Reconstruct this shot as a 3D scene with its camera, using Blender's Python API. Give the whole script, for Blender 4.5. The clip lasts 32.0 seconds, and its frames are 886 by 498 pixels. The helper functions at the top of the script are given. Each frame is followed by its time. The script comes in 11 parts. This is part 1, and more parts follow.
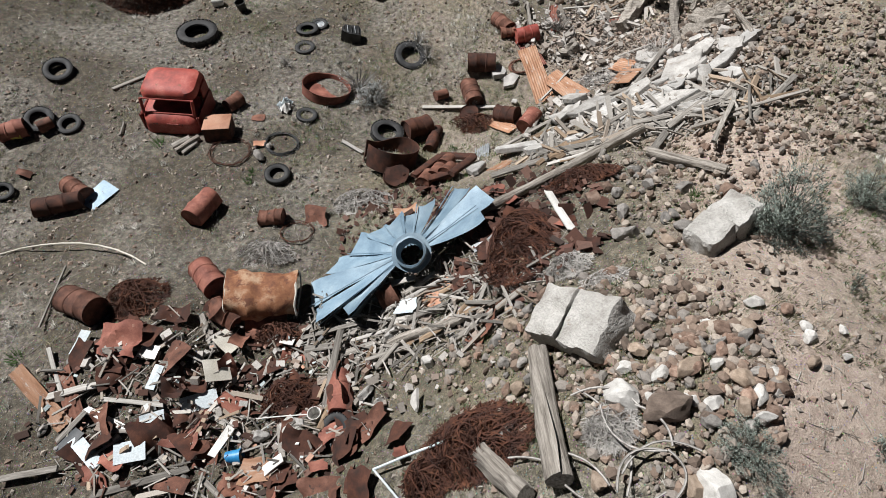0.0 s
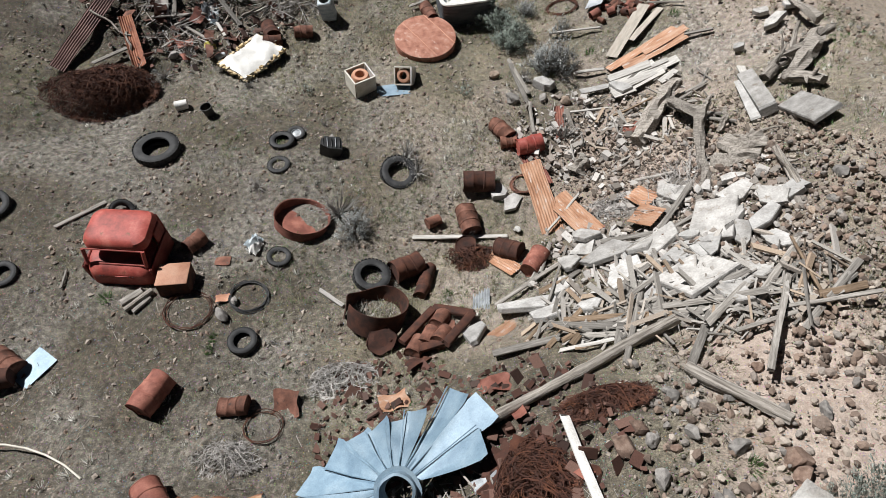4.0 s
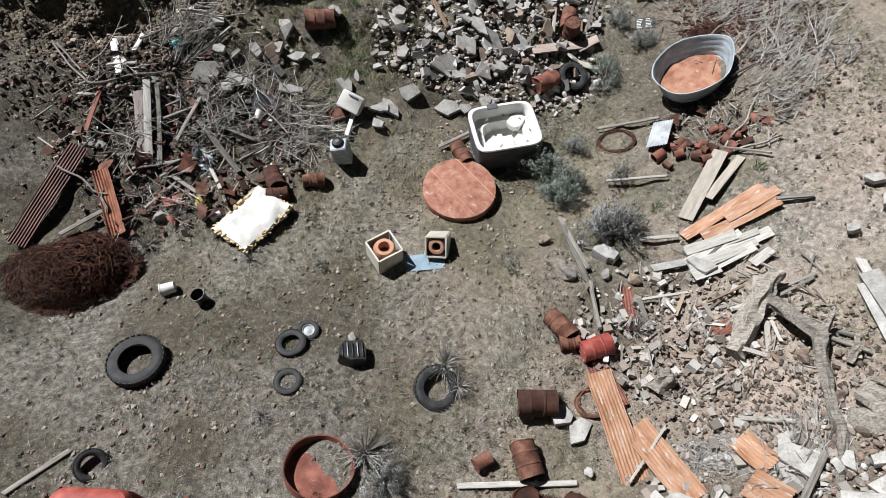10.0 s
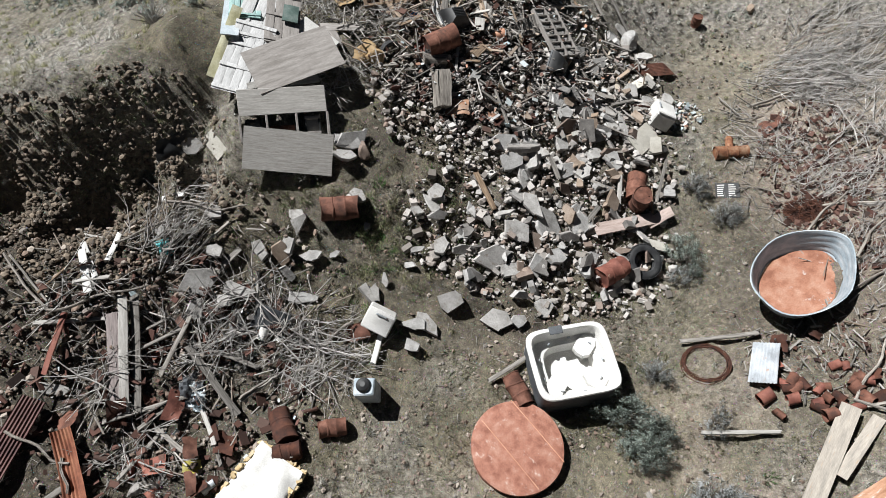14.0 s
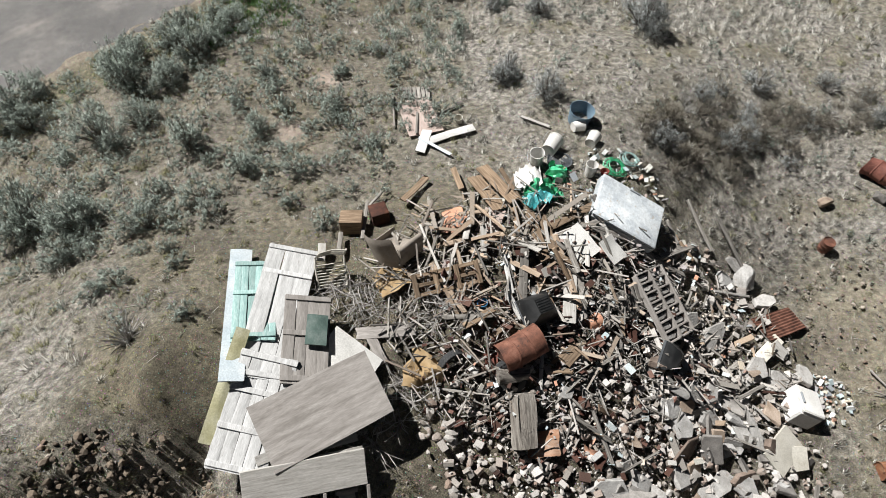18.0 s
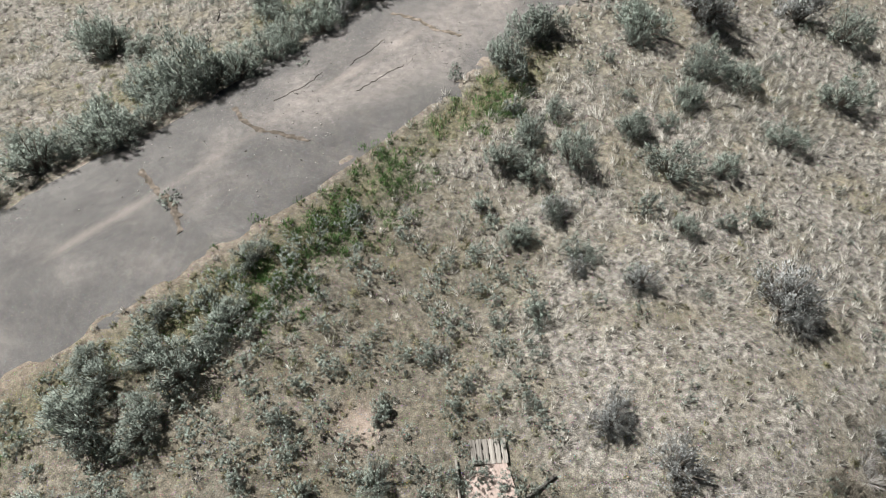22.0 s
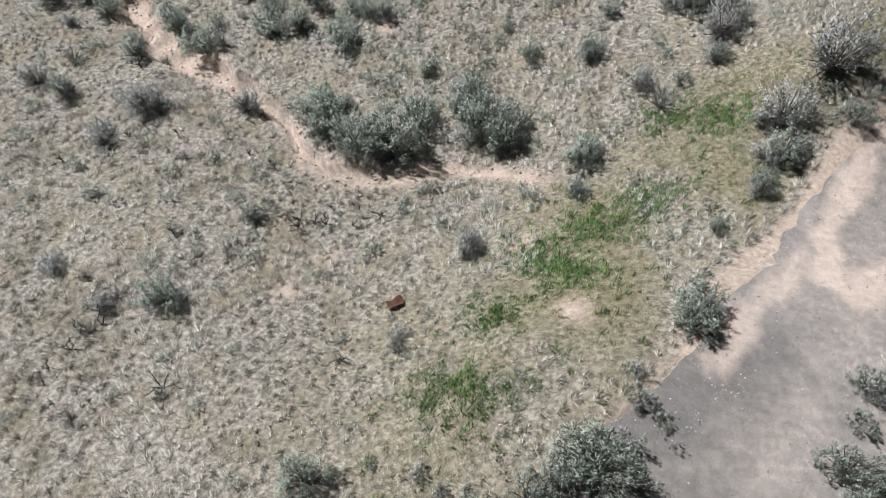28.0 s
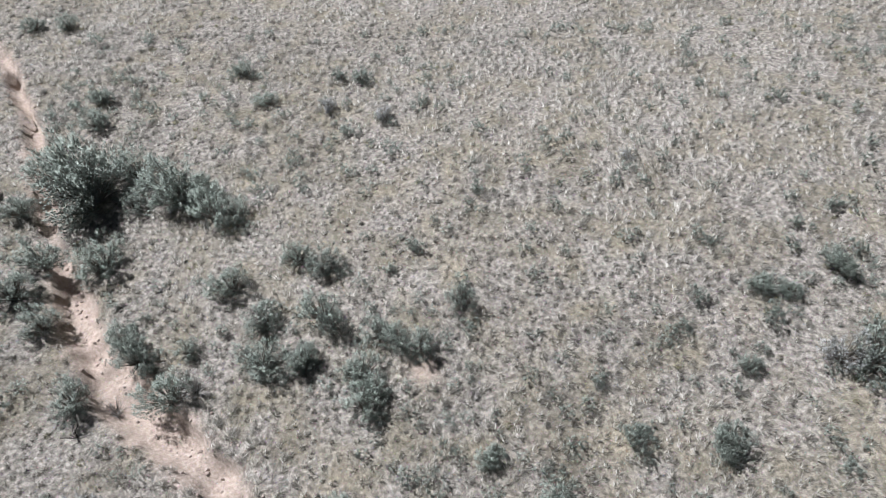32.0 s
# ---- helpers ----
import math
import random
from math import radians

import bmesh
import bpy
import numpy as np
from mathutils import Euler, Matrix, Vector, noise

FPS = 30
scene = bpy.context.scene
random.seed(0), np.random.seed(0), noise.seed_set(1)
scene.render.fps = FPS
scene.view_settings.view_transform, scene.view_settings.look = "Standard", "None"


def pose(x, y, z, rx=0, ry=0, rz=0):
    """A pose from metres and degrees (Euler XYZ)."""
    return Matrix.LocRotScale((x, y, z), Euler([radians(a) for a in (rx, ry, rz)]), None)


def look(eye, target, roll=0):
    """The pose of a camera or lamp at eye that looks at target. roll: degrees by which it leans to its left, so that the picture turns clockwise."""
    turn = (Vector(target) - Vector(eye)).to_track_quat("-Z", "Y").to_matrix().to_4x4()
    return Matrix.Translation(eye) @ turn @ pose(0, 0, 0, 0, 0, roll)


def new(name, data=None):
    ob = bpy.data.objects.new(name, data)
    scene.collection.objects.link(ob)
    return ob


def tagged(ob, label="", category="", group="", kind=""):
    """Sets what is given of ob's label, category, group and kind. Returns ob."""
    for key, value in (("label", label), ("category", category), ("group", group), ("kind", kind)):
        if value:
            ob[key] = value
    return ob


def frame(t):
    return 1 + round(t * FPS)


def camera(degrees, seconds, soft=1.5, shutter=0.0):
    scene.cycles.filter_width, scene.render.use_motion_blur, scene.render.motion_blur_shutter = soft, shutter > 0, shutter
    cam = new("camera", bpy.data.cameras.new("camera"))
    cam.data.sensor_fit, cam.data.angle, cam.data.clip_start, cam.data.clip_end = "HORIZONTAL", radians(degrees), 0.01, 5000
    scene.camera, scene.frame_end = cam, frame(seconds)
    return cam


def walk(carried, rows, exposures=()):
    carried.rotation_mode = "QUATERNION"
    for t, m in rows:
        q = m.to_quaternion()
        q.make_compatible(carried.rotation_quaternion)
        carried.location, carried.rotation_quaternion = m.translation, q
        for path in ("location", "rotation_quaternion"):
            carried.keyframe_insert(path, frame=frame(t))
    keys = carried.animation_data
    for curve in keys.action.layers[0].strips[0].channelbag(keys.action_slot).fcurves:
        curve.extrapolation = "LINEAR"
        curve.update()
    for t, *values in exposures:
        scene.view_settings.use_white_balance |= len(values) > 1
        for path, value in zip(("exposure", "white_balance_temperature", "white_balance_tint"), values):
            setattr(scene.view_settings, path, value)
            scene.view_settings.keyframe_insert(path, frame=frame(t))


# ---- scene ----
cam = camera(71.1, 32.0, soft=0.5)
METRES, EYE, TILT, LEAN, TURN = 70.5, 14.24, 0.0, 0.0, 0.0
ROWS = [
    (0.0, 0.0, 0.0, 0.0, 0.56, -57.57, -0.35),
    (0.5, 0.0006, 0.0071, 0.0005, 0.48, -57.55, -0.33),
    (1.0, 0.0013, 0.0146, 0.0007, 0.42, -57.51, -0.31),
    (1.5, 0.0018, 0.0224, 0.0008, 0.35, -57.45, -0.3),
    (2.0, 0.0022, 0.0306, 0.0009, 0.26, -57.41, -0.29),
    (2.5, 0.0024, 0.0389, 0.0013, 0.18, -57.37, -0.28),
    (3.0, 0.0023, 0.0476, 0.0015, 0.09, -57.31, -0.27),
    (3.5, 0.0018, 0.0566, 0.0019, -0.04, -57.29, -0.27),
    (5.5, -0.0038, 0.09, 0.0017, -0.35, -57.02, -0.29),
    (6.0, -0.0048, 0.0988, 0.0022, -0.45, -56.96, -0.27),
    (6.5, -0.0055, 0.1075, 0.0023, -0.51, -56.87, -0.22),
    (7.0, -0.0075, 0.1154, 0.0021, -0.64, -56.85, -0.24),
    (7.5, -0.0092, 0.122, 0.0014, -0.62, -56.78, -0.22),
    (8.0, -0.0108, 0.128, 0.0011, -0.68, -56.76, -0.29),
    (8.5, -0.0116, 0.1335, 0.0008, -0.7, -56.69, -0.26),
    (9.0, -0.0121, 0.1391, 0.001, -0.7, -56.66, -0.23),
    (9.5, -0.0136, 0.1458, 0.0013, -0.71, -56.65, -0.2),
    (10.0, -0.0154, 0.1535, 0.0017, -0.68, -56.6, -0.23),
    (10.5, -0.0171, 0.1628, 0.0025, -0.61, -56.6, -0.25),
    (11.0, -0.0189, 0.173, 0.0029, -0.57, -56.51, -0.31),
    (11.5, -0.021, 0.1842, 0.003, -0.54, -56.49, -0.35),
    (12.0, -0.0237, 0.1966, 0.0029, -0.52, -56.46, -0.43),
    (12.5, -0.0264, 0.2098, 0.0027, -0.53, -56.36, -0.47),
    (13.0, -0.0284, 0.2237, 0.0031, -0.53, -56.31, -0.52),
    (13.5, -0.0299, 0.238, 0.0038, -0.5, -56.15, -0.47),
    (14.0, -0.0319, 0.2529, 0.0049, -0.53, -56.06, -0.47),
    (14.5, -0.0335, 0.2684, 0.0061, -0.49, -56.0, -0.41),
    (16.5, -0.0442, 0.3315, 0.0082, -0.28, -55.46, -0.32),
    (17.0, -0.047, 0.3471, 0.009, -0.21, -55.29, -0.31),
    (17.5, -0.0498, 0.3628, 0.01, -0.16, -55.21, -0.27),
    (18.0, -0.0526, 0.3782, 0.0108, -0.1, -55.1, -0.25),
    (18.5, -0.0555, 0.3938, 0.0119, -0.06, -55.05, -0.25),
    (19.0, -0.0583, 0.4098, 0.0129, -0.0, -54.93, -0.23),
    (19.5, -0.0609, 0.4263, 0.014, 0.06, -54.85, -0.19),
    (20.0, -0.0634, 0.4429, 0.0151, 0.12, -54.79, -0.15),
    (20.5, -0.0663, 0.46, 0.0161, 0.13, -54.71, -0.17),
    (21.0, -0.0689, 0.4775, 0.0174, 0.17, -54.64, -0.14),
    (21.5, -0.072, 0.4953, 0.0186, 0.2, -54.53, -0.14),
    (22.0, -0.0749, 0.5138, 0.0198, 0.26, -54.42, -0.12),
    (22.5, -0.0779, 0.5331, 0.0212, 0.31, -54.33, -0.13),
    (23.0, -0.0809, 0.5535, 0.0226, 0.33, -54.25, -0.12),
    (23.5, -0.0839, 0.5751, 0.0242, 0.4, -54.14, -0.14),
    (24.0, -0.0868, 0.5972, 0.0259, 0.44, -54.03, -0.14),
    (24.5, -0.0898, 0.6193, 0.0278, 0.45, -53.94, -0.13),
    (25.0, -0.0932, 0.6415, 0.0293, 0.46, -53.86, -0.1),
    (25.5, -0.0964, 0.6636, 0.0308, 0.48, -53.78, -0.09),
    (27.5, -0.1081, 0.7524, 0.0379, 0.39, -53.25, -0.01),
    (28.0, -0.1112, 0.7761, 0.0408, 0.37, -53.12, 0.02),
    (28.5, -0.1144, 0.8, 0.0433, 0.34, -52.95, 0.03),
    (29.0, -0.1175, 0.8244, 0.0458, 0.33, -52.86, 0.04),
    (29.5, -0.1203, 0.8498, 0.0479, 0.29, -52.74, 0.07),
    (30.0, -0.1233, 0.8757, 0.0497, 0.25, -52.56, 0.13),
    (30.5, -0.1267, 0.9027, 0.0521, 0.21, -52.35, 0.14),
    (31.0, -0.1302, 0.9302, 0.0551, 0.17, -52.09, 0.19),
    (31.5, -0.1345, 0.9581, 0.0584, 0.12, -51.82, 0.21),
    (32.0, -0.1394, 0.9862, 0.0618, 0.09, -51.55, 0.22),
]
walk(cam, [(t, pose(0, 0, EYE, TILT, LEAN, TURN) @ pose(METRES * x, METRES * y, METRES * z, 90 + pitch, roll, yaw)) for t, x, y, z, yaw, pitch, roll in ROWS], exposures=[(0.0, 0.40, 6500, 10), (6.0, 0.46, 6400, 10), (12.0, 0.52, 6300, 9), (16.0, 0.60, 6450, 9), (21.0, 0.66, 6650, 9), (23.5, 0.76, 6550, 10), (28.0, 0.69, 6400, 12), (32.0, 0.77, 6100, 14)])

# ---- world, sun ----
SUN_AZ, SUN_EL = 148.0, 54.0  # degrees from +x, counter-clockwise; height
world = bpy.data.worlds.new("world")
scene.world = world
world.use_nodes = True
_sky = world.node_tree.nodes.new("ShaderNodeTexSky")
_sky.sky_type, _sky.sun_disc = "NISHITA", False
_sky.sun_elevation, _sky.sun_rotation = radians(SUN_EL), radians(90 - SUN_AZ)
_bg = world.node_tree.nodes["Background"]
world.node_tree.links.new(_sky.outputs[0], _bg.inputs[0])
_bg.inputs[1].default_value = 0.0045
sun = new("sun", bpy.data.lights.new("sun", "SUN"))
sun.data.energy, sun.data.angle, sun.data.color = 5.0, radians(0.55), (1.0, 0.985, 0.965)
_dir = Vector((math.cos(radians(SUN_AZ)) * math.cos(radians(SUN_EL)), math.sin(radians(SUN_AZ)) * math.cos(radians(SUN_EL)), math.sin(radians(SUN_EL))))
sun.matrix_world = look(_dir * 60, (0, 0, 0))

rnd = random.Random(7)


# ---- materials ----
def material(name, build):
    m = bpy.data.materials.new(name)
    m.use_nodes = True
    build(m.node_tree, m.node_tree.nodes["Principled BSDF"])
    return m


def node(nt, kind, **kw):
    n = nt.nodes.new(kind)
    for k, v in kw.items():
        n.inputs[k.replace("_", " ")].default_value = v
    return n


def coords(nt, scale=(1, 1, 1), space="Object", shift=True):
    """Texture coordinates in metres, moved by chance from thing to thing."""
    tc = nt.nodes.new("ShaderNodeTexCoord")
    mp = nt.nodes.new("ShaderNodeMapping")
    mp.inputs["Scale"].default_value = scale
    nt.links.new(tc.outputs[space], mp.inputs["Vector"])
    if shift:
        oi = nt.nodes.new("ShaderNodeObjectInfo")
        mul = nt.nodes.new("ShaderNodeMath")
        mul.operation = "MULTIPLY"
        mul.inputs[1].default_value = 37.0
        nt.links.new(oi.outputs["Random"], mul.inputs[0])
        nt.links.new(mul.outputs[0], mp.inputs["Location"])
    return mp.outputs[0]


def noise_tex(nt, vec, scale, detail=5.0, rough=0.6):
    n = nt.nodes.new("ShaderNodeTexNoise")
    n.inputs["Scale"].default_value, n.inputs["Detail"].default_value, n.inputs["Roughness"].default_value = scale, detail, rough
    nt.links.new(vec, n.inputs["Vector"])
    return n.outputs["Fac"]


def ramp(nt, fac, *stops):
    r = nt.nodes.new("ShaderNodeValToRGB")
    while len(r.color_ramp.elements) < len(stops):
        r.color_ramp.elements.new(0.5)
    for e, (p, c) in zip(r.color_ramp.elements, stops):
        e.position, e.color = p, (*c, 1) if len(c) == 3 else c
    nt.links.new(fac, r.inputs[0])
    return r.outputs[0]


def mix(nt, fac, a, b, mode="MIX"):
    m = nt.nodes.new("ShaderNodeMix")
    m.data_type, m.blend_type = "RGBA", mode
    for sock, v in ((m.inputs[0], fac), (m.inputs[6], a), (m.inputs[7], b)):
        if hasattr(v, "is_linked"):
            nt.links.new(v, sock)
        elif isinstance(v, (int, float)):
            sock.default_value = v
        else:
            sock.default_value = (*v, 1)
    return m.outputs[2]


def bump(nt, bsdf, height, strength, distance):
    b = nt.nodes.new("ShaderNodeBump")
    b.inputs["Strength"].default_value, b.inputs["Distance"].default_value = strength, distance
    nt.links.new(height, b.inputs["Height"])
    nt.links.new(b.outputs[0], bsdf.inputs["Normal"])


def chance(nt, low, high, island=False):
    """A grey between low and high, by chance for each thing or each loose piece of a mesh."""
    src = nt.nodes.new("ShaderNodeNewGeometry" if island else "ShaderNodeObjectInfo")
    out = src.outputs["Random Per Island" if island else "Random"]
    mr = nt.nodes.new("ShaderNodeMapRange")
    mr.inputs["To Min"].default_value, mr.inputs["To Max"].default_value = low, high
    nt.links.new(out, mr.inputs["Value"])
    return mr.outputs[0]


def worn(name, dark, mid, light, rough=0.8, metal=0.0, scale=3.0, fine=40.0, relief=0.3, dist=0.01, stretch=(1, 1, 1), vary=(0.75, 1.2), stain=None, island=False):
    """A surface of three tones at two scales, with relief and, where given, stains (colour, threshold)."""
    def build(nt, bsdf):
        v = coords(nt, stretch)
        big, small = noise_tex(nt, v, scale), noise_tex(nt, v, fine, 4)
        c = ramp(nt, big, (0.33, dark), (0.5, mid), (0.68, light))
        c = mix(nt, 0.55, c, ramp(nt, small, (0.3, (0.45, 0.45, 0.45)), (0.7, (1.0, 1.0, 1.0))), "MULTIPLY")
        if stain:
            colour, edge = stain
            s = noise_tex(nt, v, scale * 1.7, 7, 0.7)
            c = mix(nt, ramp(nt, s, (edge, (0, 0, 0)), (edge + 0.08, (1, 1, 1))), c, colour)
        c = mix(nt, 1.0, c, ramp(nt, chance(nt, 0, 1, island), (0, (vary[0],) * 3), (1, (vary[1],) * 3)), "MULTIPLY")
        nt.links.new(c, bsdf.inputs["Base Color"])
        bsdf.inputs["Roughness"].default_value, bsdf.inputs["Metallic"].default_value = rough, metal
        bump(nt, bsdf, small, relief, dist)
    return material(name, build)


RUST = worn("rust", (0.07, 0.03, 0.02), (0.15, 0.06, 0.038), (0.24, 0.11, 0.075), 0.85, 0.0, 4, 55, 0.35, 0.006, stain=((0.045, 0.026, 0.02), 0.6))
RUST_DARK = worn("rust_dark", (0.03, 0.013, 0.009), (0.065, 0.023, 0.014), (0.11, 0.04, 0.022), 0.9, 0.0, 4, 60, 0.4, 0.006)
RUST_ORANGE = worn("rust_orange", (0.29, 0.14, 0.075), (0.42, 0.23, 0.14), (0.50, 0.33, 0.235), 0.8, 0.0, 2.5, 45, 0.25, 0.004, (0.6, 2.5, 1), stain=((0.46, 0.40, 0.36), 0.57))
RUST_RED = worn("rust_red", (0.14, 0.045, 0.032), (0.24, 0.085, 0.06), (0.34, 0.14, 0.10), 0.8, 0.0, 3, 50, 0.25, 0.005, stain=((0.42, 0.27, 0.2), 0.63))
ROOF_RED = worn("roof_red", (0.075, 0.03, 0.028), (0.12, 0.05, 0.045), (0.17, 0.085, 0.075), 0.7, 0.1, 2, 50, 0.2, 0.004)
GALV = worn("galvanised", (0.30, 0.32, 0.34), (0.42, 0.45, 0.48), (0.55, 0.58, 0.6), 0.5, 0.1, 2.5, 50, 0.2, 0.003, stain=((0.36, 0.17, 0.08), 0.62))
BLUE_METAL = worn("blue_metal", (0.15, 0.235, 0.315), (0.215, 0.315, 0.40), (0.30, 0.40, 0.48), 0.55, 0.1, 2, 45, 0.15, 0.003, stain=((0.2, 0.24, 0.28), 0.66))
RED_PAINT = worn("red_paint", (0.19, 0.035, 0.027), (0.34, 0.06, 0.045), (0.44, 0.13, 0.10), 0.65, 0.0, 2.2, 40, 0.2, 0.004, stain=((0.15, 0.05, 0.025), 0.6))
SALMON = worn("salmon_paint", (0.5, 0.24, 0.15), (0.6, 0.31, 0.2), (0.66, 0.38, 0.26), 0.7, 0.0, 3, 40, 0.2, 0.003, stain=((0.32, 0.14, 0.07), 0.66))
WOOD = worn("weathered_wood", (0.15, 0.137, 0.122), (0.265, 0.245, 0.221), (0.40, 0.375, 0.343), 0.9, 0.0, 2.0, 9, 0.6, 0.008, (1.2, 16, 16), (0.6, 1.25))
WOOD_BROWN = worn("brown_wood", (0.14, 0.095, 0.06), (0.25, 0.175, 0.115), (0.37, 0.275, 0.19), 0.88, 0.0, 2.0, 9, 0.5, 0.006, (1.2, 16, 16), (0.65, 1.25))
WOOD_TAN = worn("tan_wood", (0.27, 0.195, 0.135), (0.40, 0.305, 0.225), (0.52, 0.42, 0.33), 0.86, 0.0, 2.0, 9, 0.4, 0.005, (1.2, 14, 14), (0.7, 1.2))
MAUVE_WOOD = worn("mauve_grey_wood", (0.20, 0.165, 0.155), (0.29, 0.245, 0.235), (0.37, 0.32, 0.31), 0.88, 0.0, 1.6, 10, 0.4, 0.003, (1, 9, 9), vary=(0.9, 1.1))
BLEACHED_TAN = worn("bleached_tan_board", (0.30, 0.275, 0.24), (0.41, 0.37, 0.32), (0.50, 0.45, 0.385), 0.88, 0.0, 1.6, 10, 0.4, 0.003, (1, 7, 7), vary=(0.9, 1.1), stain=((0.46, 0.30, 0.19), 0.62))
WOOD_PALE = worn("pale_wood", (0.36, 0.34, 0.31), (0.47, 0.45, 0.42), (0.58, 0.56, 0.53), 0.85, 0.0, 2.0, 9, 0.4, 0.005, (1.2, 14, 14), (0.8, 1.15))
BARK = worn("dead_wood", (0.15, 0.13, 0.112), (0.33, 0.298, 0.262), (0.50, 0.462, 0.415), 0.95, 0.0, 2.2, 9, 0.9, 0.025, (0.7, 11, 11))
CONCRETE = worn("concrete", (0.30, 0.288, 0.272), (0.43, 0.415, 0.395), (0.55, 0.535, 0.515), 0.92, 0.0, 3.5, 24, 0.7, 0.02, vary=(0.65, 1.2), stain=((0.24, 0.21, 0.18), 0.58))
CONCRETE_PALE = worn("pale_concrete", (0.33, 0.32, 0.306), (0.43, 0.42, 0.406), (0.555, 0.545, 0.53), 0.92, 0.0, 3.5, 24, 0.7, 0.02, vary=(0.8, 1.15), stain=((0.30, 0.265, 0.23), 0.6))
AGGREGATE = worn("rough_aggregate", (0.36, 0.34, 0.315), (0.50, 0.485, 0.46), (0.62, 0.605, 0.58), 0.95, 0.0, 2.5, 26, 1.0, 0.05, vary=(0.95, 1.05), stain=((0.30, 0.265, 0.23), 0.62))
ROCK = worn("brown_rock", (0.12, 0.09, 0.073), (0.205, 0.155, 0.125), (0.30, 0.235, 0.195), 0.92, 0.0, 3, 35, 0.6, 0.015, vary=(0.6, 1.3), stain=((0.3, 0.28, 0.25), 0.63))
ROCK_GREY = worn("grey_rock", (0.15, 0.14, 0.13), (0.245, 0.23, 0.215), (0.34, 0.32, 0.30), 0.92, 0.0, 3, 35, 0.5, 0.012, vary=(0.65, 1.3))
ROCK_RED = worn("red_brown_rock", (0.15, 0.095, 0.07), (0.25, 0.165, 0.125), (0.36, 0.26, 0.205), 0.92, 0.0, 3, 35, 0.6, 0.012, vary=(0.6, 1.3), stain=((0.34, 0.29, 0.25), 0.62))
ROCK_TAN = worn("tan_rock", (0.26, 0.195, 0.145), (0.36, 0.28, 0.215), (0.46, 0.37, 0.30), 0.92, 0.0, 3, 35, 0.55, 0.013, vary=(0.75, 1.15))
ROCK_WHITE = worn("white_rock", (0.44, 0.425, 0.40), (0.58, 0.565, 0.54), (0.70, 0.685, 0.66), 0.9, 0.0, 3, 35, 0.4, 0.01, vary=(0.85, 1.08))
RUBBER = worn("old_rubber", (0.016, 0.016, 0.018), (0.028, 0.029, 0.031), (0.055, 0.055, 0.056), 0.75, 0.0, 4, 60, 0.3, 0.004)
WHITE = worn("white_enamel", (0.66, 0.65, 0.62), (0.76, 0.75, 0.72), (0.82, 0.81, 0.79), 0.4, 0.0, 2, 40, 0.1, 0.002, vary=(0.92, 1.04), stain=((0.5, 0.44, 0.36), 0.68))
CREAM = worn("cream_board", (0.5, 0.47, 0.4), (0.6, 0.57, 0.5), (0.7, 0.67, 0.6), 0.8, 0.0, 2, 40, 0.2, 0.003, stain=((0.4, 0.33, 0.25), 0.64))
GREY_PLASTIC = worn("grey_siding", (0.055, 0.062, 0.07), (0.08, 0.088, 0.098), (0.11, 0.12, 0.13), 0.6, 0.0, 2, 40, 0.1, 0.002)
BLACK = worn("black_plastic", (0.012, 0.013, 0.014), (0.02, 0.021, 0.022), (0.045, 0.045, 0.046), 0.5, 0.0, 4, 50, 0.2, 0.003)
TEAL = worn("teal_paint", (0.24, 0.40, 0.38), (0.32, 0.48, 0.46), (0.42, 0.56, 0.54), 0.75, 0.0, 3, 12, 0.3, 0.003, (1, 8, 8), stain=((0.45, 0.45, 0.42), 0.63))
PALE_BLUE = worn("pale_blue_paint", (0.5, 0.58, 0.63), (0.6, 0.67, 0.71), (0.7, 0.75, 0.78), 0.7, 0.0, 3, 30, 0.2, 0.003, stain=((0.42, 0.42, 0.4), 0.66))
PLYWOOD = worn("grey_plywood", (0.25, 0.23, 0.21), (0.33, 0.305, 0.285), (0.41, 0.385, 0.36), 0.88, 0.0, 1.6, 10, 0.4, 0.003, (1, 7, 7), vary=(0.92, 1.08))
PINK_BOARD = worn("pinkish_board", (0.37, 0.29, 0.255), (0.46, 0.365, 0.325), (0.54, 0.44, 0.40), 0.85, 0.0, 2, 12, 0.3, 0.003, (1, 6, 6))
FABRIC = worn("dusty_fabric", (0.30, 0.26, 0.22), (0.38, 0.335, 0.285), (0.45, 0.40, 0.35), 0.95, 0.0, 3, 120, 0.4, 0.004)
FOAM = worn("yellowed_foam", (0.45, 0.32, 0.15), (0.58, 0.45, 0.26), (0.7, 0.6, 0.42), 0.95, 0.0, 6, 50, 0.5, 0.01)
TAN_CLOTH = worn("tan_cloth", (0.33, 0.22, 0.11), (0.43, 0.30, 0.16), (0.5, 0.37, 0.22), 0.95, 0.0, 4, 90, 0.4, 0.006)
GREEN_PLASTIC = worn("green_plastic", (0.03, 0.30, 0.14), (0.05, 0.42, 0.20), (0.15, 0.52, 0.32), 0.45, 0.0, 5, 40, 0.2, 0.004)
CYAN_PLASTIC = worn("turquoise_plastic", (0.05, 0.36, 0.40), (0.12, 0.5, 0.52), (0.3, 0.62, 0.62), 0.45, 0.0, 5, 40, 0.2, 0.004)
BLUE_PLASTIC = worn("blue_plastic", (0.015, 0.13, 0.32), (0.02, 0.2, 0.44), (0.06, 0.3, 0.55), 0.45, 0.0, 4, 40, 0.1, 0.002)
YELLOW = worn("yellow_paint", (0.5, 0.42, 0.06), (0.66, 0.58, 0.14), (0.74, 0.68, 0.3), 0.55, 0.0, 4, 40, 0.1, 0.002)
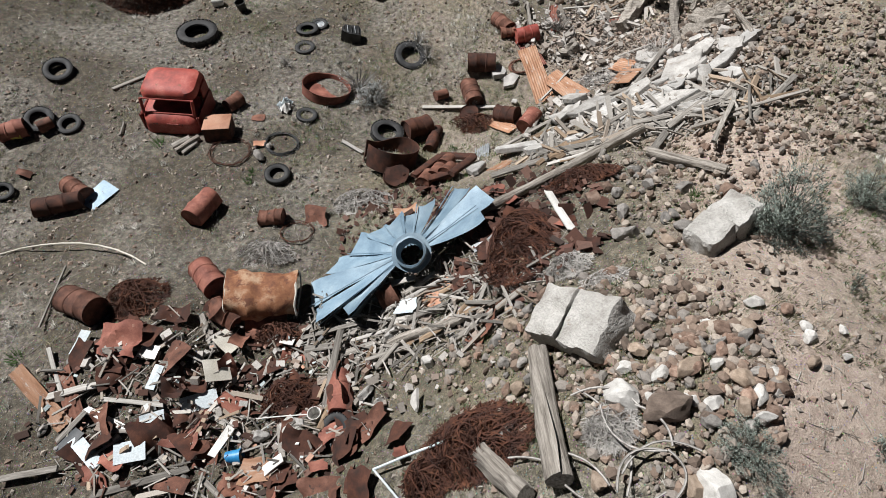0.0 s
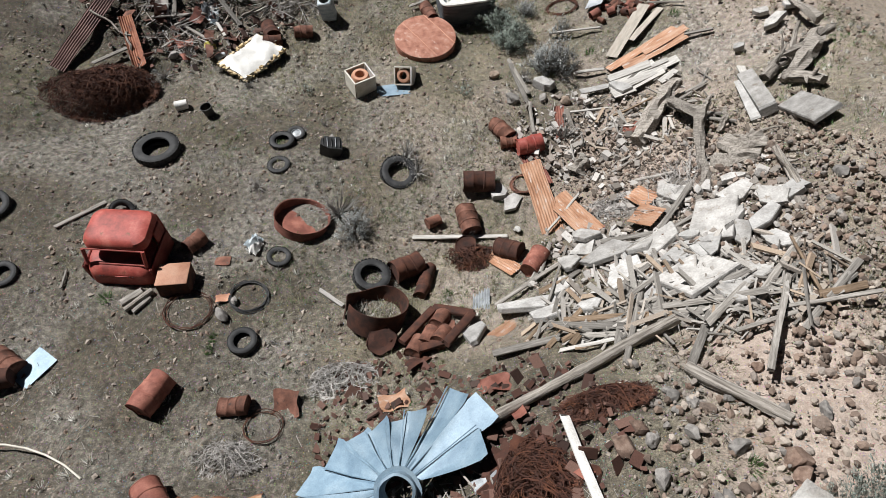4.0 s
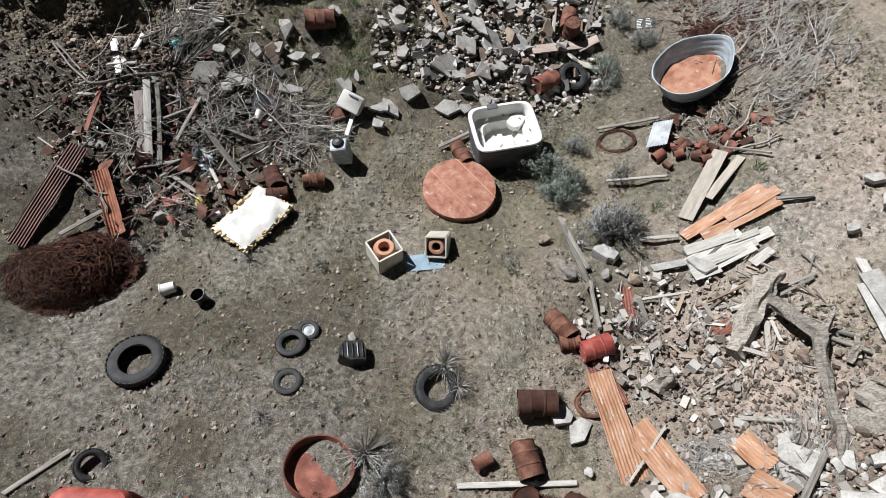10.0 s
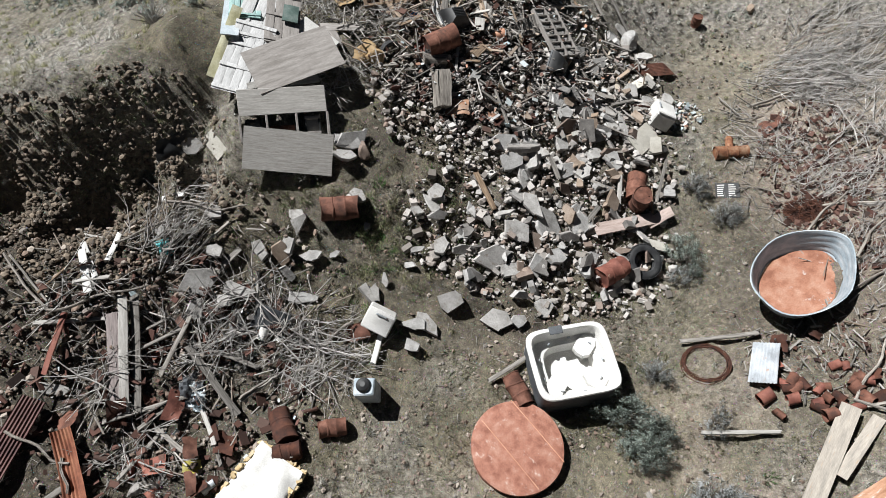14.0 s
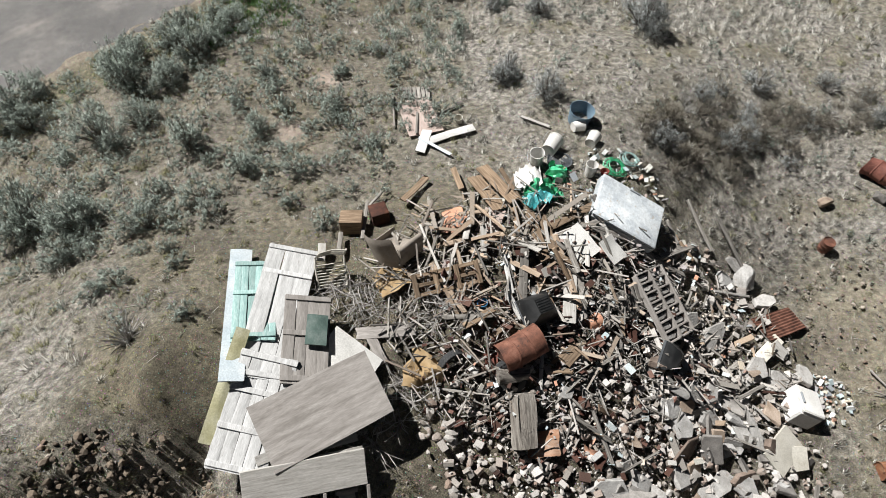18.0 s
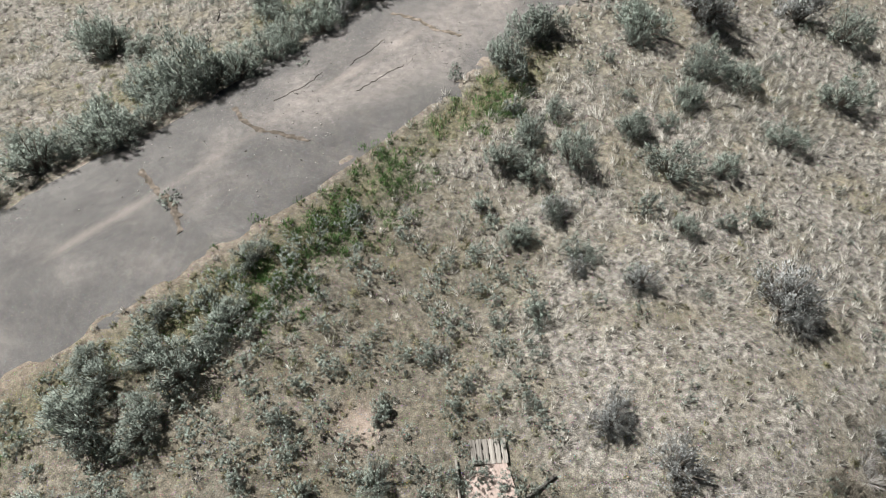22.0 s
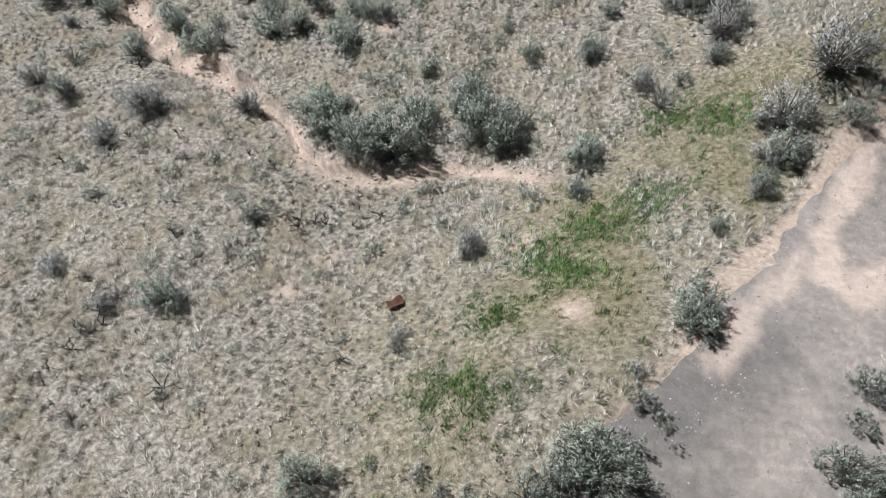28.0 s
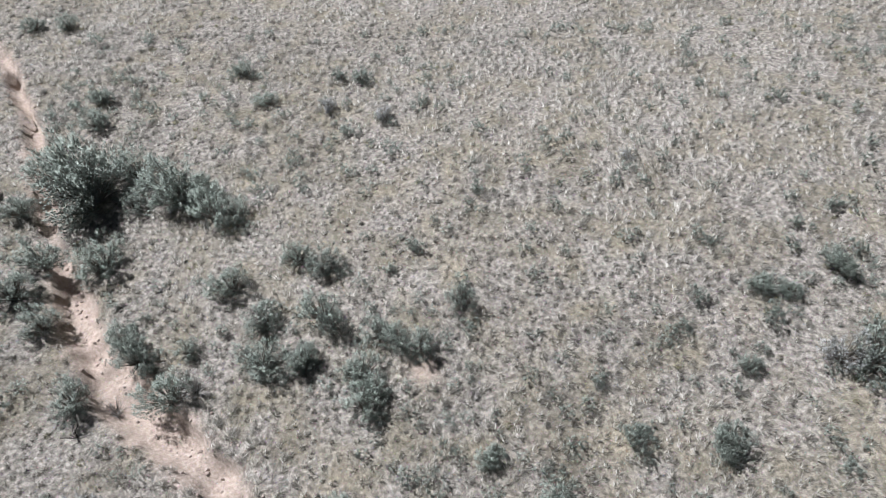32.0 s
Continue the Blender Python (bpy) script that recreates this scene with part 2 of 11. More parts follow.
RUST_CURL = worn("bright_rust", (0.17, 0.055, 0.03), (0.30, 0.11, 0.06), (0.42, 0.19, 0.11), 0.8, 0.0, 3, 45, 0.3, 0.005, stain=((0.10, 0.045, 0.03), 0.62))
CANVAS = worn("rust_stained_sheet", (0.16, 0.06, 0.03), (0.29, 0.125, 0.06), (0.47, 0.32, 0.21), 0.85, 0.0, 3, 45, 0.4, 0.008, stain=((0.13, 0.05, 0.028), 0.53))
WHITE_PAINT = worn("peeling_white_paint", (0.48, 0.48, 0.475), (0.63, 0.63, 0.625), (0.74, 0.74, 0.735), 0.8, 0.0, 2.0, 10, 0.4, 0.004, (1, 7, 7), vary=(0.85, 1.08), stain=((0.36, 0.34, 0.32), 0.6))
STAINED_WHITE = worn("stained_pale_enamel", (0.44, 0.48, 0.52), (0.56, 0.60, 0.63), (0.68, 0.71, 0.73), 0.6, 0.0, 3.5, 22, 0.3, 0.004, stain=((0.33, 0.27, 0.2), 0.6))
DULL_GREEN = worn("dull_green_paint", (0.05, 0.085, 0.075), (0.08, 0.125, 0.11), (0.14, 0.18, 0.165), 0.8, 0.0, 3, 30, 0.2, 0.003)
PALE_YELLOW = worn("pale_yellow_paint", (0.55, 0.52, 0.30), (0.66, 0.63, 0.40), (0.74, 0.72, 0.52), 0.75, 0.0, 3, 30, 0.2, 0.003, stain=((0.45, 0.42, 0.34), 0.64))
WIRE = worn("rusty_wire", (0.035, 0.013, 0.009), (0.07, 0.025, 0.014), (0.12, 0.045, 0.022), 0.9, 0.0, 5, 30, 0.1, 0.002, vary=(0.6, 1.5), island=True)
BRUSHWOOD = worn("dry_brush", (0.24, 0.225, 0.21), (0.40, 0.38, 0.36), (0.55, 0.53, 0.505), 0.92, 0.0, 5, 30, 0.2, 0.002, vary=(0.6, 1.3), island=True)
STEM = worn("sage_stem", (0.10, 0.085, 0.07), (0.18, 0.155, 0.13), (0.26, 0.235, 0.21), 0.95, 0.0, 5, 40, 0.4, 0.004, vary=(0.7, 1.3), island=True)


def leafy(name, a, b, c, island=True, trans=0.4):
    def build(nt, bsdf):
        col = ramp(nt, chance(nt, 0, 1, True), (0.0, a), (0.5, b), (1.0, c))
        col = mix(nt, 1.0, col, ramp(nt, chance(nt, 0, 1), (0, (0.85,) * 3), (1, (1.15,) * 3)), "MULTIPLY")
        tone = noise_tex(nt, coords(nt, (1, 1, 1), "Object", False), 1.6, 3)
        col = mix(nt, 0.8, col, ramp(nt, tone, (0.3, (0.62, 0.62, 0.6)), (0.7, (1.15, 1.15, 1.15))), "MULTIPLY")
        fleck = noise_tex(nt, coords(nt, (1, 1, 1), "Object", False), 48, 3, 0.7)
        col = mix(nt, 0.5, col, ramp(nt, fleck, (0.36, (0.5, 0.5, 0.48)), (0.62, (1.15, 1.15, 1.15))), "MULTIPLY")
        nt.links.new(col, bsdf.inputs["Base Color"])
        bsdf.inputs["Roughness"].default_value = 0.85
        tr = nt.nodes.new("ShaderNodeBsdfTranslucent")
        nt.links.new(col, tr.inputs[0])
        ms = nt.nodes.new("ShaderNodeMixShader")
        ms.inputs[0].default_value = trans
        out = nt.nodes["Material Output"]
        nt.links.new(bsdf.outputs[0], ms.inputs[1])
        nt.links.new(tr.outputs[0], ms.inputs[2])
        nt.links.new(ms.outputs[0], out.inputs[0])
    return material(name, build)


SAGE_LEAF = leafy("sage_leaf", (0.15, 0.185, 0.16), (0.255, 0.30, 0.265), (0.40, 0.45, 0.405), trans=0.15)
SAGE_GREY = leafy("sage_grey_leaf", (0.21, 0.222, 0.222), (0.33, 0.345, 0.345), (0.48, 0.495, 0.495), trans=0.15)
DRY_LEAF = leafy("dry_shrub_leaf", (0.17, 0.15, 0.125), (0.27, 0.245, 0.20), (0.38, 0.35, 0.295), trans=0.25)
STRAW = leafy("dry_grass", (0.40, 0.385, 0.35), (0.59, 0.575, 0.53), (0.79, 0.775, 0.725), trans=0.25)
STRAW_GREY = leafy("bleached_grass", (0.27, 0.255, 0.20), (0.36, 0.34, 0.275), (0.46, 0.435, 0.36))
STRAW_GREEN = leafy("half_green_grass", (0.24, 0.25, 0.13), (0.34, 0.335, 0.19), (0.47, 0.44, 0.29))
GREEN = leafy("green_weed", (0.06, 0.14, 0.04), (0.11, 0.22, 0.065), (0.19, 0.31, 0.12))


# ---- mesh helpers ----
class Geo:
    """Vertices and faces gathered from simple pieces."""

    def __init__(self):
        self.v, self.f = [], []

    def add(self, verts, faces, m=None):
        n = len(self.v)
        self.v += [tuple(m @ Vector(p)) for p in verts] if m else [tuple(p) for p in verts]
        self.f += [tuple(i + n for i in f) for f in faces]
        return self

    def mesh(self, name, mat, smooth=True, angle=35):
        me = bpy.data.meshes.new(name)
        me.from_pydata(self.v, [], self.f)
        me.materials.append(mat)
        if smooth:
            me.polygons.foreach_set("use_smooth", [True] * len(me.polygons))
            me.set_sharp_from_angle(angle=radians(angle))
        me.update()
        return me


def part(name, geo, mat, parent, label="", m=None, smooth=True, angle=35):
    ob = new(name, geo if isinstance(geo, bpy.types.Mesh) else geo.mesh(name, mat, smooth, angle))
    ob.parent = parent
    if m is not None:
        ob.matrix_basis = m
    return tagged(ob, label)


def thing(name, m, label, category, group=""):
    ob = new(name)
    ob.empty_display_size = 0.2
    ob.matrix_world = m
    return tagged(ob, label, category, group)


def solid(name, geo, mat, m, label, category, group="", smooth=True, angle=35):
    """A thing of one mesh."""
    ob = new(name, geo if isinstance(geo, bpy.types.Mesh) else geo.mesh(name, mat, smooth, angle))
    ob.matrix_world = m
    return tagged(ob, label, category, group)


def lathe(profile, n=28, closed=False):
    """Turn a profile of (radius, height) round z."""
    g, k = Geo(), len(profile)
    v = [(r * math.cos(2 * math.pi * i / n), r * math.sin(2 * math.pi * i / n), z) for i in range(n) for r, z in profile]
    f = [(i * k + j, ((i + 1) % n) * k + j, ((i + 1) % n) * k + (j + 1) % k, i * k + (j + 1) % k) for i in range(n) for j in range(k if closed else k - 1)]
    return g.add(v, f)


def disc(r, z, n=28, down=False):
    v = [(r * math.cos(2 * math.pi * i / n), r * math.sin(2 * math.pi * i / n), z) for i in range(n)]
    return v, [tuple(range(n - 1, -1, -1)) if down else tuple(range(n))]


def tube(points, radii, n=6, caps=True):
    """A tube along points; radii: one or one each."""
    pts = [Vector(p) for p in points]
    rr = radii if isinstance(radii, (list, tuple)) else [radii] * len(pts)
    v, f = [], []
    up = Vector((0.13, 0.21, 0.97))
    for i, p in enumerate(pts):
        d = (pts[min(i + 1, len(pts) - 1)] - pts[max(i - 1, 0)])
        d = d.normalized() if d.length > 1e-9 else Vector((1, 0, 0))
        a = d.cross(up)
        a = a.normalized() if a.length > 1e-4 else Vector((1, 0, 0))
        b = a.cross(d)
        v += [tuple(p + rr[i] * (math.cos(2 * math.pi * j / n) * a + math.sin(2 * math.pi * j / n) * b)) for j in range(n)]
    for i in range(len(pts) - 1):
        f += [(i * n + j, i * n + (j + 1) % n, (i + 1) * n + (j + 1) % n, (i + 1) * n + j) for j in range(n)]
    if caps:
        f += [tuple(range(n - 1, -1, -1)), tuple(range((len(pts) - 1) * n, len(pts) * n))]
    return v, f


def shell(fn, nu, nv, thick):
    """A sheet fn(u, v) with thickness, rim included."""
    top = [Vector(fn(i / nu, j / nv)) for i in range(nu + 1) for j in range(nv + 1)]
    w, n = nv + 1, (nu + 1) * (nv + 1)
    v = [tuple(p) for p in top] + [(p[0], p[1], p[2] - thick) for p in top]
    f = []
    for i in range(nu):
        for j in range(nv):
            a, b, c, d = i * w + j, (i + 1) * w + j, (i + 1) * w + j + 1, i * w + j + 1
            f += [(a, b, c, d), (a + n, d + n, c + n, b + n)]
    rim = [i * w for i in range(nu + 1)] + [nu * w + j for j in range(1, nv + 1)] + [i * w + nv for i in range(nu - 1, -1, -1)] + [j for j in range(nv - 1, 0, -1)]
    for a, b in zip(rim, rim[1:] + rim[:1]):
        f.append((b, a, a + n, b + n))
    return v, f


def prism(outline, z0, z1, chip=0.02, jitter=0.0):
    """A slab with broken, chamfered edges from an outline that runs counter-clockwise."""
    n = len(outline)
    cx, cy = sum(p[0] for p in outline) / n, sum(p[1] for p in outline) / n
    rings = []
    for z, s in ((z0, 0.94), (z0 + chip, 1.0), (z1 - chip, 1.0), (z1, 0.965)):
        rings.append([(cx + (x - cx) * s + rnd.uniform(-jitter, jitter), cy + (y - cy) * s + rnd.uniform(-jitter, jitter), z + rnd.uniform(-jitter, jitter) * 0.5) for x, y in outline])
    v = [p for r in rings for p in r]
    f = [tuple(range(n - 1, -1, -1)), tuple(range(3 * n, 4 * n))]
    f += [(k * n + i, k * n + (i + 1) % n, (k + 1) * n + (i + 1) % n, (k + 1) * n + i) for k in range(3) for i in range(n)]
    return v, f


def box(x0, y0, z0, x1, y1, z1, b=0.008):
    """A block with chamfered upright and top edges."""
    o = [(x0 + b, y0), (x1 - b, y0), (x1, y0 + b), (x1, y1 - b), (x1 - b, y1), (x0 + b, y1), (x0, y1 - b), (x0, y0 + b)]
    n = 8
    v = [(x, y, z0) for x, y in o] + [(x, y, z1 - b) for x, y in o]
    cx, cy = (x0 + x1) / 2, (y0 + y1) / 2
    v += [(x - math.copysign(b, x - cx), y - math.copysign(b, y - cy), z1) for x, y in o]
    f = [tuple(range(n - 1, -1, -1)), tuple(range(2 * n, 3 * n))]
    f += [(k * n + i, k * n + (i + 1) % n, (k + 1) * n + (i + 1) % n, (k + 1) * n + i) for k in range(2) for i in range(n)]
    return v, f


# ---- the lie of the land ----
def mound(x, y, cx, cy, r, k):
    return k * np.exp(-((x - cx) ** 2 + (y - cy) ** 2) / (r * r))


def land(x, y):
    """Height of the bare land: valley floor, banks, dump slopes and flats as broad mounds and hollows."""
    z = 1.8 + 0 * x
    z = z + mound(x, y, 2, 1.2, 3.5, 1.68)
    z = z + mound(x, y, 6, 4, 8, 4.24)
    z = z + mound(x, y, -6.8, 4.8, 3.5, 0.48)
    z = z + mound(x, y, -1.5, 4.8, 3.5, -1.14)
    z = z + mound(x, y, -3.5, 8.5, 5, -0.45)
    z = z + mound(x, y, -10.2, 10, 3.5, -0.67)
    z = z + mound(x, y, 0.2, 11.8, 3.5, -1.17)
    z = z + mound(x, y, 11.5, 13.5, 5, 2.92)
    z = z + mound(x, y, 3.8, 13.5, 3.5, -1.01)
    z = z + mound(x, y, -10.2, 18.8, 3.5, -0.79)
    z = z + mound(x, y, 5.5, 18.8, 3.5, -0.72)
    z = z + mound(x, y, -2, 20, 8, -1.35)
    z = z + mound(x, y, 10.8, 20.5, 3.5, 0.7)
    z = z + mound(x, y, -6.8, 24, 3.5, -0.76)
    z = z + mound(x, y, 3.8, 25.8, 3.5, -1.31)
    z = z + mound(x, y, 11.5, 26, 5, 0.78)
    z = z + mound(x, y, -13.8, 27.5, 3.5, 1.5)
    z = z + mound(x, y, -8.5, 31, 5, 1.91)
    z = z + mound(x, y, 6.5, 31, 5, -1.11)
    z = z + mound(x, y, -1.5, 34.5, 3.5, 1.11)
    z = z + mound(x, y, 5.5, 36.2, 3.5, -1.08)
    z = z + mound(x, y, 2, 39.8, 3.5, 1)
    z = z + mound(x, y, -8, 44, 12, 1.84)
    z = z + mound(x, y, -5, 45, 3.5, -1.03)
    z = z + mound(x, y, -22, 56, 8, -0.94)
    z = z + mound(x, y, 2, 60, 8, 1.91)
    z = z + mound(x, y, -5, 60.8, 3.5, 1.02)
    z = z + mound(x, y, -11, 66, 5, -0.75)
    z = z + mound(x, y, -6, 71, 5, -1.07)
    z = z + mound(x, y, 5.5, 73, 3.5, 1.84)
    z = z + mound(x, y, -20, 74, 12, -1.14)
    z = z + mound(x, y, 10, 86, 12, 2.16)
    z = z + mound(x, y, -6, 88, 8, 0.55)
    z = z + mound(x, y, -26, 88, 8, -0.4)
    return z


def grain(x, y, size, seed=0):
    """Smooth value noise, -1 to 1, with lumps of that size."""
    u, v = x / size + seed * 17.31, y / size - seed * 9.7
    i, j = np.floor(u), np.floor(v)
    fu, fv = u - i, v - j
    fu, fv = fu * fu * (3 - 2 * fu), fv * fv * (3 - 2 * fv)

    def h(a, b):
        s = np.sin(a * 127.1 + b * 311.7 + seed * 74.7) * 43758.5453
        return (s - np.floor(s)) * 2 - 1
    return (h(i, j) * (1 - fu) + h(i + 1, j) * fu) * (1 - fv) + (h(i, j + 1) * (1 - fu) + h(i + 1, j + 1) * fu) * fv


def near_line(x, y, line):
    """Distance to a bent line, and how far along it (0 to 1)."""
    best, along = np.full(np.shape(x), 1e9), np.zeros(np.shape(x))
    n = len(line) - 1
    for k in range(n):
        (ax, ay), (bx, by) = line[k], line[k + 1]
        dx, dy = bx - ax, by - ay
        s = np.clip(((x - ax) * dx + (y - ay) * dy) / (dx * dx + dy * dy), 0, 1)
        d = np.hypot(x - ax - s * dx, y - ay - s * dy)
        along = np.where(d < best, (k + s) / n, along)
        best = np.minimum(best, d)
    return best, along


def step(a, b, x):
    t = np.clip((x - a) / (b - a), 0, 1)
    return t * t * (3 - 2 * t)


ROAD = [(-70, 4), (-38, 28), (-18, 42.6), (-15.4, 44.6), (-12.4, 47.1), (-9.9, 50), (-7.5, 52.7), (-4.8, 55.4), (-1.8, 58.2), (1.0, 60.9), (3.6, 63.6), (6.6, 66.6), (11.6, 71), (31, 91), (70, 130)]
ROAD_HALF = 2.85
GULLY = [(-40, 104), (-30, 94), (-27.8, 90.6), (-25.9, 86.8), (-24.1, 83.6), (-22.2, 80.6), (-20.4, 78.4), (-18.8, 77.2), (-17.1, 76), (-15, 74.2), (-13.9, 73), (-13.5, 71.9), (-12.6, 71), (-11.4, 70.5), (-9.7, 70.6), (-7.7, 70.9), (-5.5, 70.6), (-4.2, 69.9)]
LOOP = [(6.5, 70.1), (5.0, 68.2), (3.0, 65.8), (2.4, 64.0), (2.8, 63.5), (4.2, 64.5)]
SHOULDER = [(3.0, 65.8), (1.7, 64.6), (-0.1, 62.8), (-1.4, 61.4)]
MEADOW = [(-7.9, 61.1), (-4.6, 64.0), (-0.3, 68.5), (3.7, 71.2)]
VERGE_GREEN = [(-9.9, 43.0), (-9.3, 44.0), (-8.4, 45.4), (-7.7, 46.2), (-6.6, 47.8), (-3.7, 50.2)]
LUSH = [(-4.9, 66.0), (-4.4, 64.8), (-3.0, 67.0), (-1.3, 68.1), (0.3, 71.9), (1.9, 71.3), (-7.7, 61.2), (-7.3, 60.9), (-6.6, 63.5)]
CUT_BANK = [(-40, 24), (-18, 27.8), (-13, 28.4), (-10.8, 28.9), (-9.4, 29.6), (-8.2, 30.6)]
RUBBLE = [(-4, 4.5, 5, 3.5), (1.5, 7.5, 2.6, 4), (5.5, 13, 3.2, 4), (4.2, 17, 2.5, 3), (-8, 24, 5, 4), (-1, 27, 5, 3.5), (-12, 26.6, 4.5, 1.8), (7, 26, 3, 4.5), (-1, 32, 5, 5), (3.5, 33, 2.5, 3)]


def rubble(x, y):
    """How much the ground is broken up by the dump, 0 to 1."""
    r = 0 * x
    for cx, cy, rx, ry in RUBBLE:
        r = np.maximum(r, np.exp(-((x - cx) / rx) ** 2 - ((y - cy) / ry) ** 2))
    return r


def ground(x, y):
    x, y = np.asarray(x, float), np.asarray(y, float)
    z = land(x, y)
    far = step(18, 60, np.hypot(np.maximum(np.abs(x + 5) - 22, 0), np.maximum(np.abs(y - 46) - 54, 0)))
    z = z * (1 - far) + far * (2.2 + 1.6 * grain(x, y, 60, 3))
    d, s = near_line(x, y, ROAD)
    d = d + 0.32 * grain(x, y, 1.3, 21) + 0.14 * grain(x, y, 0.4, 22)
    off = step(ROAD_HALF - 0.7, ROAD_HALF - 0.05, d)
    rub = rubble(x, y)
    verge = step(ROAD_HALF - 0.2, ROAD_HALF + 1.6, d)
    z = z + (0.12 + 0.88 * verge) * (0.09 * grain(x, y, 1.7, 1) + (0.035 + 0.13 * rub) * grain(x, y, 0.55, 2) + (0.018 + 0.05 * rub) * grain(x, y, 0.22, 5)) - (1 - off) * 0.04 + 0.035 * off * (1 - verge)
    g, s = near_line(x, y, GULLY)
    wide = 0.3 + 0.5 * np.exp(-((s - 0.38) / 0.12) ** 2) + 0.26 * grain(x, y, 0.9, 7) + 0.12 * grain(x, y, 0.35, 8)
    z = z - (0.55 + 0.2 * grain(x, y, 0.7, 6)) * (1 - step(wide * 0.5, wide * 1.25, g)) * step(1.0, 0.55, s) * (1 - 0.45 * step(0.68, 0.76, s))
    # the cut bank of dark earth above the dump drops steeply
    b, s = near_line(x, y, CUT_BANK)
    side = np.where(y > np.interp(x, [p[0] for p in CUT_BANK], [p[1] for p in CUT_BANK]), 1.0, -1.0)
    sd = b * side
    z = z + np.where(x < -7, 1.0, 0.0) * step(-7, -8.6, x) * (0.45 * np.exp(-((sd - 0.7) / 1.1) ** 2) - 1.15 * np.exp(-((sd + 1.5) / 1.2) ** 2)) * (1 + 0.45 * grain(x, y, 0.9, 9) + 0.25 * grain(x, y, 0.4, 10))
    return z


def gz(x, y):
    return float(ground(x, y))


def slope(x, y, d=0.4):
    """The turn that lays a flat thing on the land, broad bumps only."""
    n = Vector((gz(x - d, y) - gz(x + d, y), gz(x, y - d) - gz(x, y + d), 2 * d)).normalized()
    return Vector((0, 0, 1)).rotation_difference(n).to_matrix().to_4x4()


def lay(x, y, rz=0, dz=0.0, tx=0, ty=0, d=0.4):
    """The pose of a thing that lies on the land, turned by rz, leaning by tx and ty."""
    return Matrix.Translation((x, y, gz(x, y) + dz)) @ slope(x, y, d) @ pose(0, 0, 0, tx, ty, rz)


def stand(x, y, rz=0, dz=0.0, tx=0, ty=0):
    return pose(x, y, gz(x, y) + dz, tx, ty, rz)


# ---- soils: how much straw litter, green, pale clay each place has ----
def soils(x, y):
    d, s = near_line(x, y, ROAD)
    g, t = near_line(x, y, GULLY)
    wob = grain(x, y, 2.3, 11)
    pale = np.maximum(1 - step(0.12, 0.7, g + 0.3 * wob + 0.25 * grain(x, y, 0.5, 12) - 0.5 * np.exp(-((t - 0.38) / 0.1) ** 2)), 0.0) * step(1.02, 0.97, t) * 0.85
    pale = np.maximum(pale, 0.98 * np.exp(-((x - 5.0) / 1.15) ** 2 - ((y - 1.5) / 1.2) ** 2) + 0.95 * step(3.4, 5.4, x + 0.5 * wob) * step(14, 11, y) * (0.75 + 0.4 * wob) + 0.8 * np.exp(-((x - 10.5) / 2.5) ** 2 - ((y - 21) / 3) ** 2))
    dirt = np.minimum(near_line(x, y, LOOP)[0], near_line(x, y, SHOULDER)[0])
    pale = np.maximum(pale, 0.95 * (1 - step(0.35, 0.95, dirt + 0.5 * wob - 0.35)))
    pale = np.maximum(pale, 0.3 * (1 - step(ROAD_HALF, ROAD_HALF + 0.6, d + 0.4 * wob)))
    for cx, cy in ((-6.9, 40.6), (-7.6, 38.4), (-10.5, 78.5), (-11.8, 66.9), (-12.9, 65.4), (-4.5, 63.2), (-7.7, 60.8), (-5.3, 66.7)):
        pale = np.maximum(pale, 0.9 * np.exp(-((x - cx) ** 2 + (y - cy) ** 2) / 0.16))
    pale = np.clip(pale + 0.25 * wob * (pale > 0.05), 0, 1)
    field = np.clip(step(34.5, 37, y + 0.35 * np.abs(x + 2) * 0 + wob) + step(-9.5, -11.5, x) * step(28.3, 29.6, y + 0.12 * (x + 11)) + step(1.5, 4, x) * step(1.3, -0.2, np.abs(y - 30) / 12) * 0.45, 0, 1)
    bank = np.exp(-((x - 9) / 2.2) ** 2 - ((y - 21) / 5) ** 2) + np.exp(-((x - 8) / 2) ** 2 - ((y - 6.5) / 4) ** 2)
    rubb = rubble(x, y)
    straw = np.clip((1 - 0.85 * step(0.2, 0.7, rubb)) * (np.maximum(field, 0.8 * bank) * (0.75 + 0.5 * grain(x, y, 0.8, 13)) + 0.55 * (1 - field) * step(-0.3, 0.6, grain(x, y, 1.5, 14))), 0, 1)
    green = np.exp(-((d - ROAD_HALF - 1.0) / 0.75) ** 2) * step(-1, 1, (x + 12) * 0.65 - (y - 46.8) * 0.75) * step(36, 40, y) * step(56, 50, y)
    green = np.maximum(green, 0.95 * np.exp(-(near_line(x, y, MEADOW)[0] / 3.4) ** 2))
    green = np.maximum(green, 0.6 * np.exp(-((d - ROAD_HALF - 2.2) / 1.3) ** 2) * step(1, -1, (x + 6) * 0.7 - (y - 54.2) * 0.7) * step(40, 44, y))
    green = np.clip(green * (0.85 + 0.7 * wob), 0, 1)
    pale = np.maximum(pale, 0.55 * np.exp(-((x - 6.2) / 3.0) ** 2 - ((y - 15.6) / 3.2) ** 2) * (0.8 + 0.4 * wob) + 0.35 * step(-3.5, 0.5, x) * step(8.5, 11, y) * step(27, 20, y) * step(0.0, 0.6, grain(x, y, 1.4, 15) + 0.3))
    pale = pale * (1 - 0.75 * step(-3.5, -5.5, x) * step(29, 27, y))
    straw = straw * (1 - 0.6 * step(-2.5, -5, x) * step(32, 35, y) * step(49, 45, y))
    pale = np.maximum(pale, 0.5 * step(6.0, 9.5, x + wob) * step(13, 18, y) * step(37, 34, y) * (0.75 + 0.4 * wob))
    return straw, green, pale


